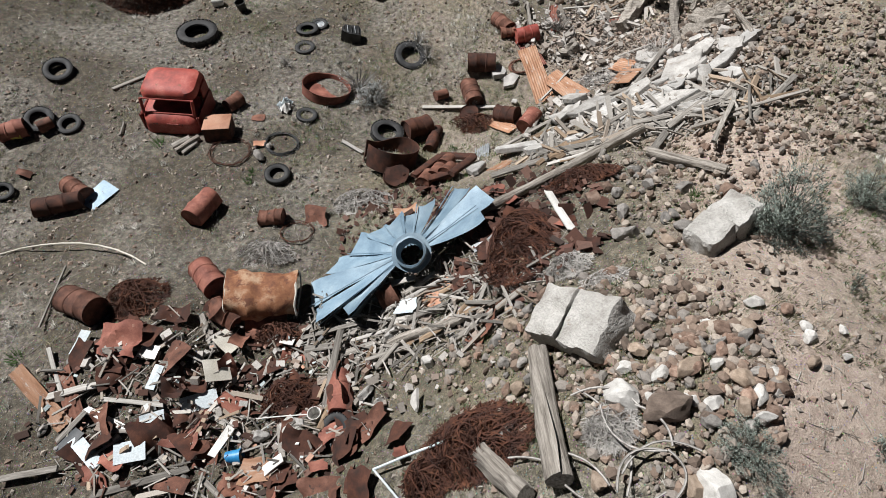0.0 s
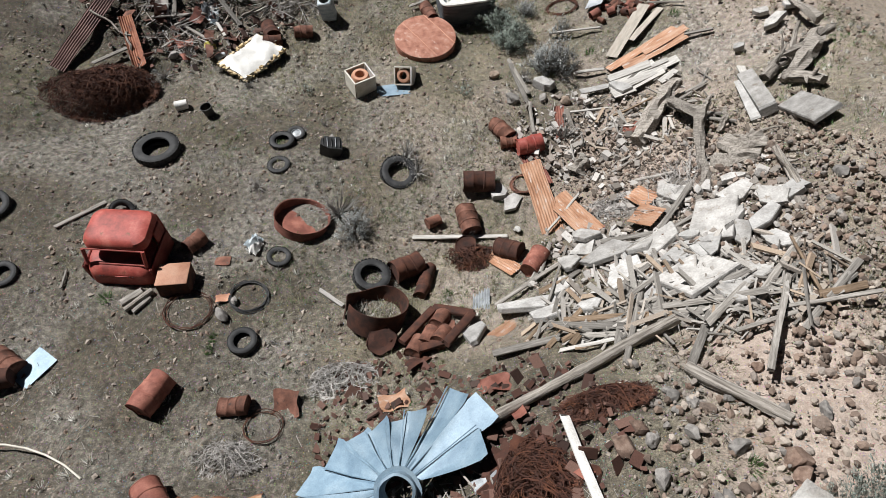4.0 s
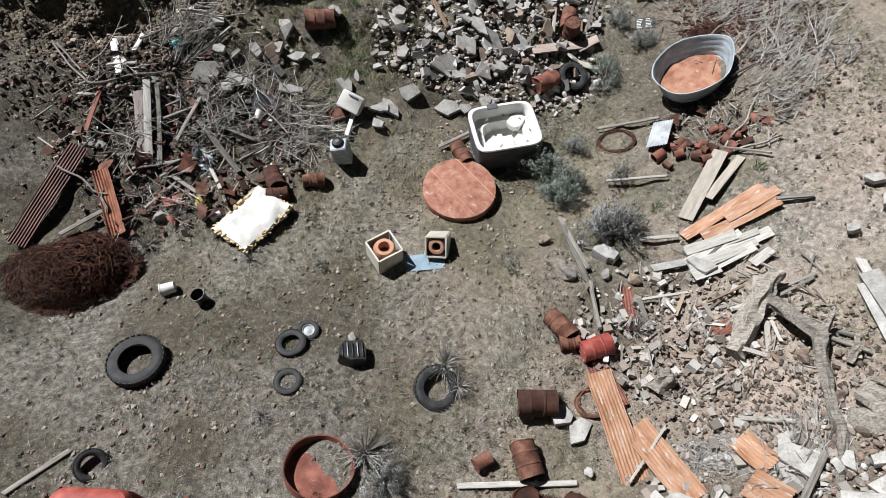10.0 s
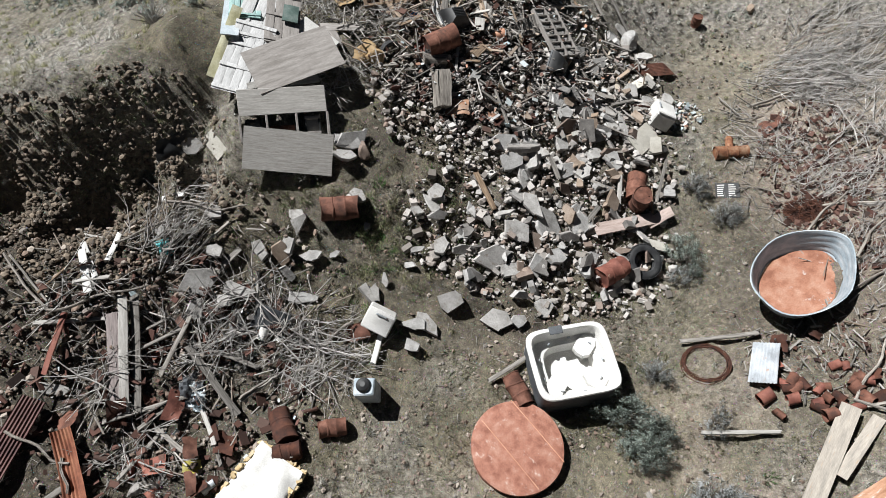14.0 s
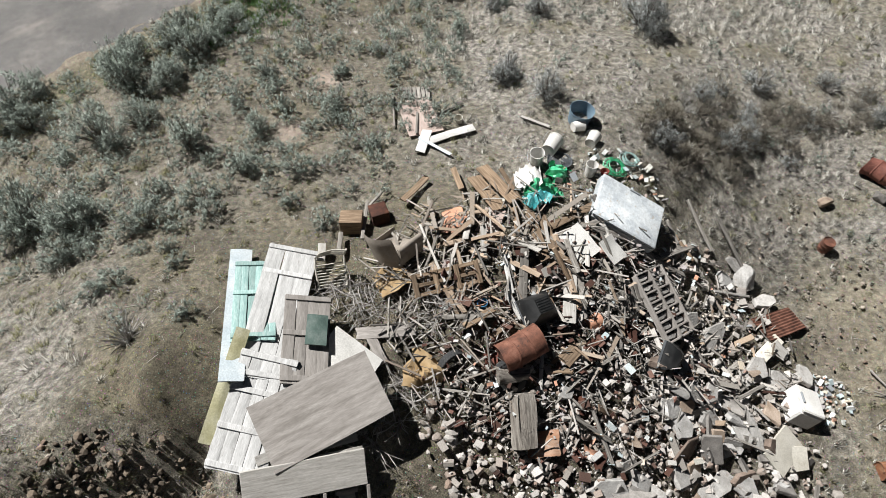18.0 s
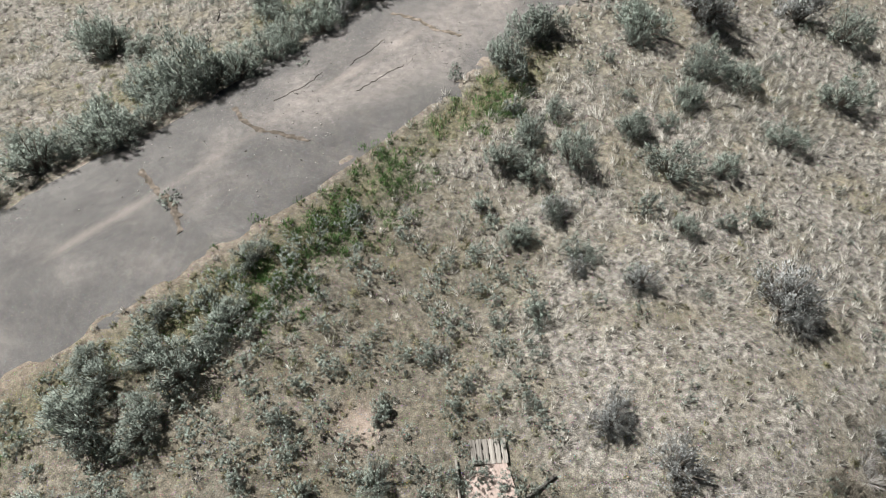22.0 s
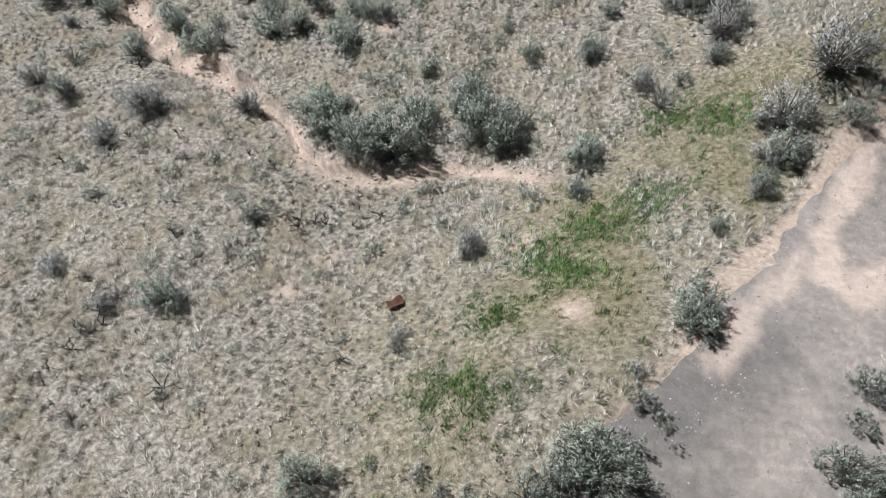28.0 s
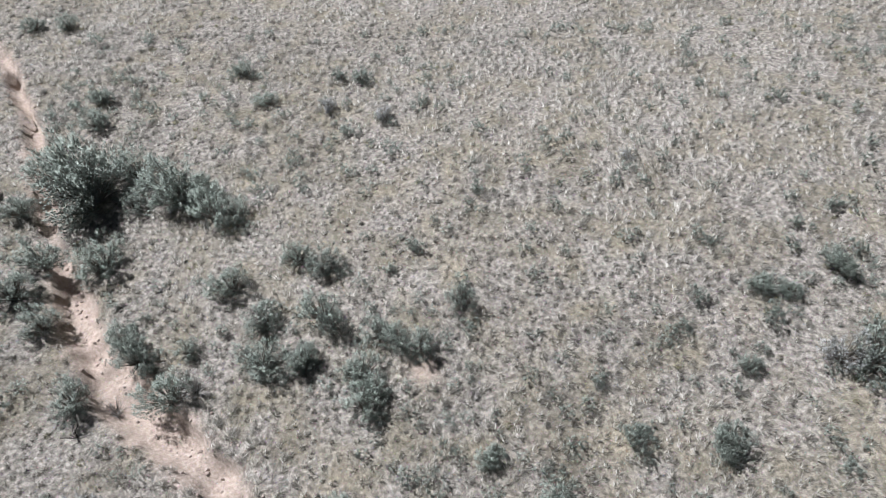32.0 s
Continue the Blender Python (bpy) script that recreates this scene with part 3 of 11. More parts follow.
def axis(lo, hi, h, reach):
    a = list(np.arange(lo, hi + h / 2, h))
    s, up, down = h, [], []
    p = hi
    while p < reach:
        s *= 1.22
        p += s
        up.append(p)
    s, p = h, lo
    while p > -reach:
        s *= 1.22
        p -= s
        down.append(p)
    return np.array(down[::-1] + a + up)


def build_ground():
    xs, ys = axis(-30, 17, 0.16, 1500), axis(-3, 98, 0.16, 1500)
    X, Y = np.meshgrid(xs, ys)
    Z = ground(X, Y)
    nx, ny = len(xs), len(ys)
    co = np.stack([X, Y, Z], -1).reshape(-1, 3)
    i = np.arange(nx * ny).reshape(ny, nx)
    quads = np.stack([i[:-1, :-1], i[:-1, 1:], i[1:, 1:], i[1:, :-1]], -1).reshape(-1, 4)
    me = bpy.data.meshes.new("ground")
    me.vertices.add(len(co))
    me.vertices.foreach_set("co", co.ravel())
    me.loops.add(quads.size)
    me.loops.foreach_set("vertex_index", quads.ravel())
    me.polygons.add(len(quads))
    me.polygons.foreach_set("loop_start", np.arange(0, quads.size, 4))
    me.polygons.foreach_set("use_smooth", np.ones(len(quads), bool))
    me.update()
    st, gr, pa = soils(X.ravel(), Y.ravel())
    rub = np.maximum(rubble(X.ravel(), Y.ravel()), 0.95 * step(1.0, -4.5, X.ravel() + 2.0 * grain(X.ravel(), Y.ravel(), 1.6, 91)) * step(23, 17, Y.ravel()))
    xx, yy = X.ravel(), Y.ravel()
    rub = np.maximum(rub, 0.38 * step(-2, -6, xx) * step(28.5, 31, yy) * step(48, 44, yy))
    # soil below the cut bank: black earth and the bank's shadow in one tone
    rub = np.maximum(rub, step(-5.5, -8.5, xx) * step(19, 21.5, yy) * step(27.5, 26, yy))
    at = me.color_attributes.new("soil", "FLOAT_COLOR", "POINT")
    at.data.foreach_set("color", np.stack([st, gr, pa, rub], -1).ravel())
    me.materials.append(SOIL)
    return tagged(new("ground", me), "dry brown stony earth with straw litter and pale clay", "ground", kind="structure")


def soil_nodes(nt, bsdf):
    v = coords(nt, (1, 1, 1), "Object", False)
    at = nt.nodes.new("ShaderNodeVertexColor")
    at.layer_name = "soil"
    sep = nt.nodes.new("ShaderNodeSeparateColor")
    nt.links.new(at.outputs[0], sep.inputs[0])
    n1, n2, n3 = noise_tex(nt, v, 0.9, 6), noise_tex(nt, v, 7, 6, 0.7), noise_tex(nt, v, 38, 4, 0.7)
    earth = ramp(nt, n1, (0.3, (0.115, 0.104, 0.074)), (0.5, (0.198, 0.181, 0.126)), (0.7, (0.325, 0.288, 0.208)))
    earth = mix(nt, 0.85, earth, ramp(nt, n2, (0.34, (0.45, 0.45, 0.45)), (0.66, (1.3, 1.28, 1.25))), "MULTIPLY")
    straw = ramp(nt, n2, (0.36, (0.085, 0.079, 0.069)), (0.5, (0.235, 0.22, 0.196)), (0.64, (0.45, 0.426, 0.386)))
    green = ramp(nt, n2, (0.34, (0.072, 0.07, 0.042)), (0.5, (0.165, 0.155, 0.098)), (0.66, (0.30, 0.275, 0.19)))
    pale = ramp(nt, n2, (0.3, (0.29, 0.228, 0.19)), (0.52, (0.45, 0.366, 0.31)), (0.75, (0.58, 0.49, 0.425)))
    # dark rubble soil, deepened to hold the shade of the gaps as well
    rub = ramp(nt, n2, (0.3, (0.036, 0.031, 0.023)), (0.5, (0.09, 0.077, 0.058)), (0.7, (0.19, 0.163, 0.125)))
    c = mix(nt, at.outputs["Alpha"], earth, rub)
    c = mix(nt, sep.outputs[0], c, straw)
    c = mix(nt, sep.outputs[1], c, green)
    c = mix(nt, sep.outputs[2], c, pale)
    # pebbles and clods
    vor = nt.nodes.new("ShaderNodeTexVoronoi")
    vor.inputs["Scale"].default_value = 22
    nt.links.new(v, vor.inputs["Vector"])
    peb = ramp(nt, vor.outputs["Distance"], (0.12, (1, 1, 1)), (0.3, (0, 0, 0)))
    c = mix(nt, mix(nt, 0.5, (0, 0, 0), peb), c, mix(nt, 0.5, vor.outputs["Color"], (0.34, 0.28, 0.22), "MULTIPLY"))
    # fine grit, weaker on smooth clay: lightens a bank that slopes from the sun
    grit = nt.nodes.new("ShaderNodeMapRange")
    grit.inputs["To Min"].default_value, grit.inputs["To Max"].default_value = 0.7, 0.3
    nt.links.new(sep.outputs[2], grit.inputs["Value"])
    c = mix(nt, grit.outputs[0], c, ramp(nt, n3, (0.36, (0.16, 0.16, 0.16)), (0.62, (1.4, 1.38, 1.35))), "MULTIPLY")
    nt.links.new(c, bsdf.inputs["Base Color"])
    bsdf.inputs["Roughness"].default_value = 0.97
    ad = nt.nodes.new("ShaderNodeMath")
    ad.operation = "ADD"
    nt.links.new(n3, ad.inputs[0])
    nt.links.new(n2, ad.inputs[1])
    bump(nt, bsdf, ad.outputs[0], 0.9, 0.04)


SOIL = material("soil", soil_nodes)
build_ground()


# ---- the road ----
def asphalt_nodes(nt, bsdf):
    v = coords(nt, (1, 1, 1), "Object", False)
    uv = nt.nodes.new("ShaderNodeVertexColor")
    uv.layer_name = "way"
    sep = nt.nodes.new("ShaderNodeSeparateColor")
    nt.links.new(uv.outputs[0], sep.inputs[0])
    n1, n2, n3 = noise_tex(nt, v, 0.5, 5), noise_tex(nt, v, 4, 6, 0.7), noise_tex(nt, v, 60, 3, 0.8)
    grey = ramp(nt, n1, (0.25, (0.082, 0.08, 0.08)), (0.5, (0.11, 0.107, 0.106)), (0.75, (0.145, 0.14, 0.138)))
    gravel = ramp(nt, n2, (0.3, (0.21, 0.19, 0.178)), (0.55, (0.29, 0.265, 0.25)), (0.75, (0.38, 0.35, 0.33)))
    c = mix(nt, sep.outputs[0], grey, gravel)
    c = mix(nt, 0.3, c, ramp(nt, n2, (0.36, (0.62, 0.62, 0.62)), (0.64, (1.28, 1.27, 1.25))), "MULTIPLY")
    c = mix(nt, sep.outputs[1], c, (0.40, 0.35, 0.315))
    c = mix(nt, sep.outputs[2], c, ramp(nt, n2, (0.3, (0.30, 0.25, 0.22)), (0.7, (0.45, 0.385, 0.345))))
    vor = nt.nodes.new("ShaderNodeTexVoronoi")
    vor.inputs["Scale"].default_value = 34
    nt.links.new(v, vor.inputs["Vector"])
    peb = ramp(nt, vor.outputs["Distance"], (0.1, (1, 1, 1)), (0.34, (0, 0, 0)))
    c = mix(nt, mix(nt, 0.45, (0, 0, 0), peb), c, mix(nt, 1.0, mix(nt, 0.6, (1, 1, 1), vor.outputs["Color"]), (0.5, 0.47, 0.45), "MULTIPLY"))
    c = mix(nt, 0.75, c, ramp(nt, n3, (0.36, (0.3, 0.3, 0.3)), (0.6, (1.4, 1.38, 1.35))), "MULTIPLY")
    nt.links.new(c, bsdf.inputs["Base Color"])
    bsdf.inputs["Roughness"].default_value = 0.9
    bump(nt, bsdf, n3, 0.5, 0.008)


def build_road():
    """A strip of worn asphalt that follows the land; gravel lies along its crown and all over its far end."""
    dense = []
    for (ax, ay), (bx, by) in zip(ROAD, ROAD[1:]):
        n = max(2, int(math.hypot(bx - ax, by - ay) / (0.25 if abs(ax + 5) < 20 and ay < 72 else 1.2)))
        dense += [(ax + (bx - ax) * k / n, ay + (by - ay) * k / n) for k in range(n)]
    P = np.array(dense)
    for _ in range(12):
        P[1:-1] = (P[:-2] + 2 * P[1:-1] + P[2:]) / 4
    T = np.gradient(P, axis=0)
    T /= np.linalg.norm(T, axis=1)[:, None]
    N = np.stack([-T[:, 1], T[:, 0]], 1)
    m = 26
    g, cols = Geo(), []
    for k in range(len(P)):
        for j in range(m + 1):
            w = max(-1, min(1, (j - 1) / (m - 2) * 2 - 1)) * (ROAD_HALF + 0.3 + (0.1 if j in (0, m) else 0) + ((0.3 * float(grain(P[k][0], P[k][1], 0.9, 21 + (j > m / 2))) + 0.16 * float(grain(P[k][0], P[k][1], 0.3, 25 + (j > m / 2)))) if j in (0, 1, m - 1, m) else 0))
            x, y = P[k] + N[k] * w
            edge = 0.3 if j in (0, m) else 0.045 if j in (1, m - 1) else 0.0
            g.v.append((x, y, 0))
            far = 0.4 * float(step(60, 64, y + 0.3 * x))
            grav = max(far, 0.62 * math.exp(-((w + 0.6) / 1.5) ** 2) * float(step(47, 52, y)))
            dirt = 0.0 if y < 58 or y > 76 else max(1 - float(step(0.15, 0.5, near_line(np.float64(x), np.float64(y), LOOP)[0] + 0.25 * grain(x, y, 0.7, 27))), 0.7 * (1 - float(step(0.1, 0.5, near_line(np.float64(x), np.float64(y), SHOULDER)[0] + 0.4 * grain(x, y, 0.8, 28)))))
            line = 0.4 * math.exp(-(w / 0.07) ** 2) * (0.4 + 0.6 * float(grain(x, y, 1.1, 23)))
            cols += [min(1, max(0, grav + 0.3 * float(grain(x, y, 0.9, 22)))), max(0, line), dirt, 1]
            low = float(land(np.float64(x), np.float64(y))) if abs(x + 5) < 22 and y < 95 else gz(x, y) + 0.05
            g.v[-1] = (x, y, low - edge + 0.03 + 0.03 * math.cos(w / ROAD_HALF * 1.5))
    g.f = [(k * (m + 1) + j, k * (m + 1) + j + 1, (k + 1) * (m + 1) + j + 1, (k + 1) * (m + 1) + j) for k in range(len(P) - 1) for j in range(m)]
    me = g.mesh("road", material("asphalt", asphalt_nodes))
    at = me.color_attributes.new("way", "FLOAT_COLOR", "POINT")
    at.data.foreach_set("color", cols)
    if me.polygons[0].normal.z < 0:
        me.flip_normals()
    return tagged(new("road", me), "worn grey asphalt lane, cracked and strewn with gravel", "road", kind="structure")


build_road()


# ---- plants ----
def leaf_tri(g, p, d, w):
    """One narrow leaf from p along d, w wide."""
    s = d.cross(Vector((rnd.uniform(-1, 1), rnd.uniform(-1, 1), rnd.uniform(-1, 1))))
    s = s.normalized() * (w / 2) if s.length > 1e-6 else Vector((w / 2, 0, 0))
    n = len(g.v)
    g.v += [tuple(p - s), tuple(p + s), tuple(p + d)]
    g.f.append((n, n + 1, n + 2))


def soft_normals(me, normals):
    """Shade thin leaves as the plant's rounded whole."""
    me.polygons.foreach_set("use_smooth", np.ones(len(me.polygons), bool))
    at = me.attributes.new("custom_normal", "FLOAT_VECTOR", "POINT")
    at.data.foreach_set("vector", np.asarray(normals, np.float32).ravel())
    me.update()
    return me


def leaf_mesh(geo, mat, centres):
    """Leaves shaded by the rounded sprays they belong to."""
    v = np.array(geo.v)
    n = v - np.array(centres)
    n = n / np.maximum(np.linalg.norm(n, axis=1), 1e-6)[:, None] + np.array([0, 0, 0.35]) + np.repeat(np.random.RandomState(3).normal(0, 0.16, (len(v) // 3, 3)), 3, 0)
    away = np.einsum("ij,ij->i", np.cross(v[1::3] - v[::3], v[2::3] - v[::3]), n[::3]) < 0
    geo.f = [q[::-1] if a else q for q, a in zip(geo.f, away)]
    me = geo.mesh("sage_leaves", mat, False)
    return soft_normals(me, n / np.linalg.norm(n, axis=1)[:, None])


def sage_mesh(seed, sprays, leaves, flat, spiky, leaf=1.0):
    """Stems and leaves of a sagebrush about one metre wide: uneven clumps of rounded leafy sprays with gaps."""
    r = random.Random(seed)
    st, lf, mid = Geo(), Geo(), []
    clumps = [(0.0, 0.0, 0.24)]
    for k in range(7):
        a = 2 * math.pi * (k + r.uniform(-0.35, 0.35)) / 7
        q = r.uniform(0.16, 0.36)
        clumps.append((q * math.cos(a), q * math.sin(a), r.uniform(0.11, 0.21)))
    for w in range(sprays):
        cx, cy, big = clumps[r.choice((0, 0, 1, 2, 3, 4, 5, 6, 7))]
        a, lean = r.uniform(0, 2 * math.pi), math.acos(r.uniform(0.05, 1.0))
        d = Vector((math.cos(a) * math.sin(lean), math.sin(a) * math.sin(lean), math.cos(lean)))
        tip = Vector((cx, cy, 0.08)) + Vector((d.x * big, d.y * big, d.z * (0.06 + big) * 1.6 * flat)) * (r.uniform(0.7, 1.05) if r.random() < 0.8 else r.uniform(1.1, 1.5))
        foot = Vector((cx * 0.2, cy * 0.2, 0))
        if w % 2 == 0 or leaves < 6:
            st.add(*tube([foot, foot.lerp(tip, 0.55) + Vector((0, 0, 0.02)), tip], [0.012, 0.006, 0.002], 3, False))
        size = r.uniform(0.035, 0.062) * (1.15 if not spiky else 0.85)
        up = (d + Vector((0, 0, 0.5))).normalized()
        for k in range(leaves):
            o = Vector((r.gauss(0, 1), r.gauss(0, 1), r.gauss(0, 1))).normalized() * size * r.uniform(0.35, 1.0)
            c = tip + o + up * (o.dot(up) * (0.7 + 1.6 * spiky))
            dd = (o.normalized() * 0.7 + up * (0.6 + spiky)).normalized() * r.uniform(0.028, 0.05) * leaf
            leaf_tri(lf, c, dd, r.uniform(0.014, 0.022) * leaf)
            mid += [tuple(tip - up * size * 0.6)] * 3
    return st, lf, mid


SAGES = {}


def sage_kinds():
    for name, leaf, seeds, sprays, leaves, flat, spiky, size in (("green", SAGE_LEAF, (1, 2, 3, 4), 64, 28, 0.95, 0.1, 1.15), ("grey", SAGE_GREY, (11, 12, 13), 64, 26, 0.9, 0.6, 1.1), ("green_wide", SAGE_LEAF, (5, 6, 7, 8), 150, 30, 0.85, 0.2, 0.75), ("grey_wide", SAGE_GREY, (14, 15, 16), 150, 28, 0.85, 0.6, 0.72), ("big", SAGE_LEAF, (21, 22), 200, 34, 0.8, 0.5, 0.62), ("bare", SAGE_GREY, (31, 32, 33), 60, 3, 0.8, 0.4, 0.9), ("dry", DRY_LEAF, (51, 52, 53), 80, 20, 0.75, 0.7, 0.9), ("small", SAGE_LEAF, (41, 42, 43), 26, 16, 1.0, 0.2, 1.7)):
        SAGES[name] = []
        for s in seeds:
            st, lf, mid = sage_mesh(s, sprays, leaves, flat, spiky, size)
            SAGES[name].append((st.mesh("sage_stems", STEM if name != "bare" else BRUSHWOOD, False), leaf_mesh(lf, leaf, mid)))


sage_kinds()
SAGE_WORDS = {"green": "grey-green sagebrush on dry grassland", "grey": "pale silvery sagebrush in dry grass", "big": "large grey-green sagebrush with feathery twigs", "bare": "dead leafless grey shrub with thin twigs", "dry": "dry brownish grey shrub on the stony bank", "small": "small low sagebrush seedling in dry grass"}


def sagebrush(x, y, wide, kind="green", tall=1.0):
    wide, tall = wide * 1.2, tall * rnd.uniform(1.0, 1.25)
    st, lf = rnd.choice(SAGES[kind + "_wide" if kind in ("green", "grey") and wide > 0.95 else kind])
    ob = thing({"bare": "dead_shrub", "dry": "dry_shrub"}.get(kind, "sagebrush"), pose(x, y, gz(x, y) - 0.02, 0, 0, rnd.uniform(0, 360)) @ Matrix.Diagonal((wide * rnd.uniform(0.88, 1.25), wide * rnd.uniform(0.7, 0.95), wide * tall, 1)), SAGE_WORDS[kind], "shrub", {"bare": "dead shrubs", "dry": "dry shrubs"}.get(kind, "sagebrush"))
    part("branchwork", st, None, ob, "grey woody stems")
    part("foliage", lf, None, ob)
    return ob


def tufts(name, label, mat, spots, blades, tall, spread, width, core=0.0):
    """Bunches of blades as one mesh, each round a dense low dome of thatch (core: its height). spots: x, y, size."""
    n = len(spots)
    rs = np.random.RandomState(len(name) * 7 + n)
    S = np.array(spots)
    base = np.stack([S[:, 0], S[:, 1], ground(S[:, 0], S[:, 1]) - 0.01], 1)
    size = S[:, 2]
    a = rs.uniform(0, 2 * np.pi, (n, blades))
    lean = 0.2 + 0.95 * rs.uniform(0.0, 1.0, (n, blades))
    ln = tall * size[:, None] * rs.uniform(0.5, 1.15, (n, blades))
    q = np.sqrt(rs.uniform(0, 1, (n, blades)))
    r0 = spread * size[:, None] * q
    px, py = base[:, None, 0] + np.cos(a) * r0, base[:, None, 1] + np.sin(a) * r0
    pz = base[:, None, 2] + core * 0.85 * size[:, None] * (1 - q * q)
    # each bunch is combed one way by the wind, but for a few stray blades
    comb = (np.pi * 0.7 * grain(base[:, 0], base[:, 1], 3.2, 61) + rs.normal(0, 0.5, n) + 0.4)[:, None]
    a2 = a + rs.uniform(-0.6, 0.6, a.shape)
    dx, dy = np.cos(a2) * 0.75 + np.cos(comb) * 0.5, np.sin(a2) * 0.75 + np.sin(comb) * 0.5
    tip = np.stack([px + dx * np.sin(lean) * ln, py + dy * np.sin(lean) * ln, pz + np.cos(lean) * ln * 0.9 + 0.02], -1)
    w = width * rs.uniform(0.7, 1.3, a.shape)
    t = rs.uniform(0, 2 * np.pi, a.shape)
    side = np.stack([np.cos(t) * w, np.sin(t) * w, 0 * w], -1)
    p = np.stack([px, py, pz], -1)
    co = np.stack([p - side, p + side, tip], 2).reshape(-1, 3)
    nr = np.stack([np.cos(a2) * 0.75, np.sin(a2) * 0.75, 0.75 + 0 * a2], -1) + rs.normal(0, 0.25, a.shape + (3,))
    nr = np.repeat((nr / np.linalg.norm(nr, axis=-1)[..., None]).reshape(-1, 3), 3, 0)
    f = np.arange(len(co)).reshape(-1, 3)
    # every blade's front faces the way it is shaded
    away = np.einsum("ij,ij->i", np.cross(co[1::3] - co[::3], co[2::3] - co[::3]), nr[::3]) < 0
    f[away] = f[away][:, ::-1]
    if core:
        k = 7
        ang = 2 * np.pi * np.arange(k) / k
        V, N = [(0, 0, 1.0)], [(0, 0, 1.0)]
        for rr, zz, nz in ((0.62, 0.72, 0.8), (1.05, -0.2, 0.25)):
            V += [(rr * math.cos(b), rr * math.sin(b), zz) for b in ang]
            N += [(math.cos(b), math.sin(b), nz) for b in ang]
        Fc = [(0, 1 + j, 1 + (j + 1) % k) for j in range(k)]
        for j in range(k):
            b, c = 1 + j, 1 + (j + 1) % k
            Fc += [(b, b + k, c + k), (b, c + k, c)]
        V, N, Fc = np.array(V), np.array(N), np.array(Fc)
        v = V[None] * (1 + rs.uniform(-0.2, 0.2, (n, len(V), 1))) * (size[:, None] * np.array([spread, spread, core]))[:, None] + base[:, None]
        m = (N / np.linalg.norm(N, axis=1)[:, None])[None] + rs.normal(0, 0.12, v.shape)
        f = np.concatenate([f, (Fc[None] + (np.arange(n) * len(V))[:, None, None]).reshape(-1, 3) + len(co)])
        co = np.concatenate([co, v.reshape(-1, 3)])
        nr = np.concatenate([nr, (m / np.linalg.norm(m, axis=-1)[..., None]).reshape(-1, 3)])
    me = bpy.data.meshes.new(name)
    me.vertices.add(len(co))
    me.vertices.foreach_set("co", co.ravel())
    me.loops.add(f.size)
    me.loops.foreach_set("vertex_index", f.ravel().astype(np.int32))
    me.polygons.add(len(f))
    me.polygons.foreach_set("loop_start", np.arange(0, f.size, 3))
    me.update()
    me.materials.append(mat)
    soft_normals(me, nr)
    return tagged(new(name, me), label, "grass", kind="stuff")


def grass():
    rs = np.random.RandomState(5)
    h = 0.36
    gx, gy = np.meshgrid(np.arange(-46, 27, h), np.arange(-2, 116, h))
    x, y = (gx + rs.uniform(-0.6, 0.6, gx.shape) * h).ravel(), (gy + rs.uniform(-0.6, 0.6, gx.shape) * h).ravel()
    edge = np.maximum(np.abs(x + 8) - 20 - 0.55 * np.maximum(y - 76, 0), np.where(y > 78, -9, x - 12))
    seen = edge < 7 * rs.uniform(0, 1, len(x)) ** 3
    x, y = x[seen], y[seen]
    n = len(x)
    st, gr, pa = soils(x, y)
    rub = rubble(x, y)
    d, s = near_line(x, y, ROAD)
    g, t = near_line(x, y, GULLY)
    ok = (d > ROAD_HALF + 0.05) & (g > 0.4) & (pa < 0.5) & ((rub < 0.5) | ((rub < 0.9) & (y > 20) & (grain(x, y, 1.2, 65) > 0.2)))
    prairie = (y > 49) | ((y > 43) & (x > -6))
    tan = (y > 29) & (y < 47) & (x < -3)
    size = rs.uniform(0.7, 1.25, n) * np.where(prairie, 1.0, np.where(y < 28, 0.6, 0.72)) * (1 + 0.35 * grain(x, y, 2.6, 62))
    lot, patch = rs.uniform(0, 1, n), grain(x, y, 4.5, 63)
    share = np.where(prairie, 0.88 + 0.45 * patch + 0.35 * grain(x, y, 1.6, 64), np.where(y < 28, 0.42 + 0.4 * patch, np.where(tan, 0.42, 0.75)))
    dry = ok & (gr < 0.45) & (lot < share * np.clip(st * 1.1 + 0.35 * (y > 50) + 0.1, 0, 1))
    tufts("dry_grass", "tufts of dry pale bunch grass", STRAW, np.stack([x, y, size], 1)[dry], 44, 0.215, 0.085, 0.0085)
    lot = rs.uniform(0, 1, n)
    mid = ok & ~dry & (lot < np.clip(0.62 * gr + 0.42 * st * (y < 56) * (y > 20) + 0.12 * st * (y >= 56) + 0.22 * tan, 0, 1))
    tufts("half_green_grass", "tufts of yellowish green grass", STRAW_GREEN, np.stack([x, y, size * 0.9], 1)[mid], 40, 0.19, 0.11, 0.008)
    near = np.min([np.hypot(x - a, y - b) for a, b in LUSH], axis=0)
    lot = rs.uniform(0, 1, n)
    lush = ok & (((gr > 0.3) & (lot < np.where(y < 53, 0.65, 0.3) * gr * (grain(x, y, 0.9, 31) > -0.1))) | (lot < 1.1 * np.exp(-(near / 0.85) ** 2)))
    tufts("lush_weeds", "thick fresh green weeds in patches", GREEN, np.concatenate([np.stack([rs.normal(a, 0.62, k), rs.normal(b, 0.5, k), rs.uniform(0.6, 1.1, k)], 1) for a, b, k in [(*q, 110) for q in LUSH] + [(*q, 70) for q in VERGE_GREEN]]), 30, 0.17, 0.15, 0.011)
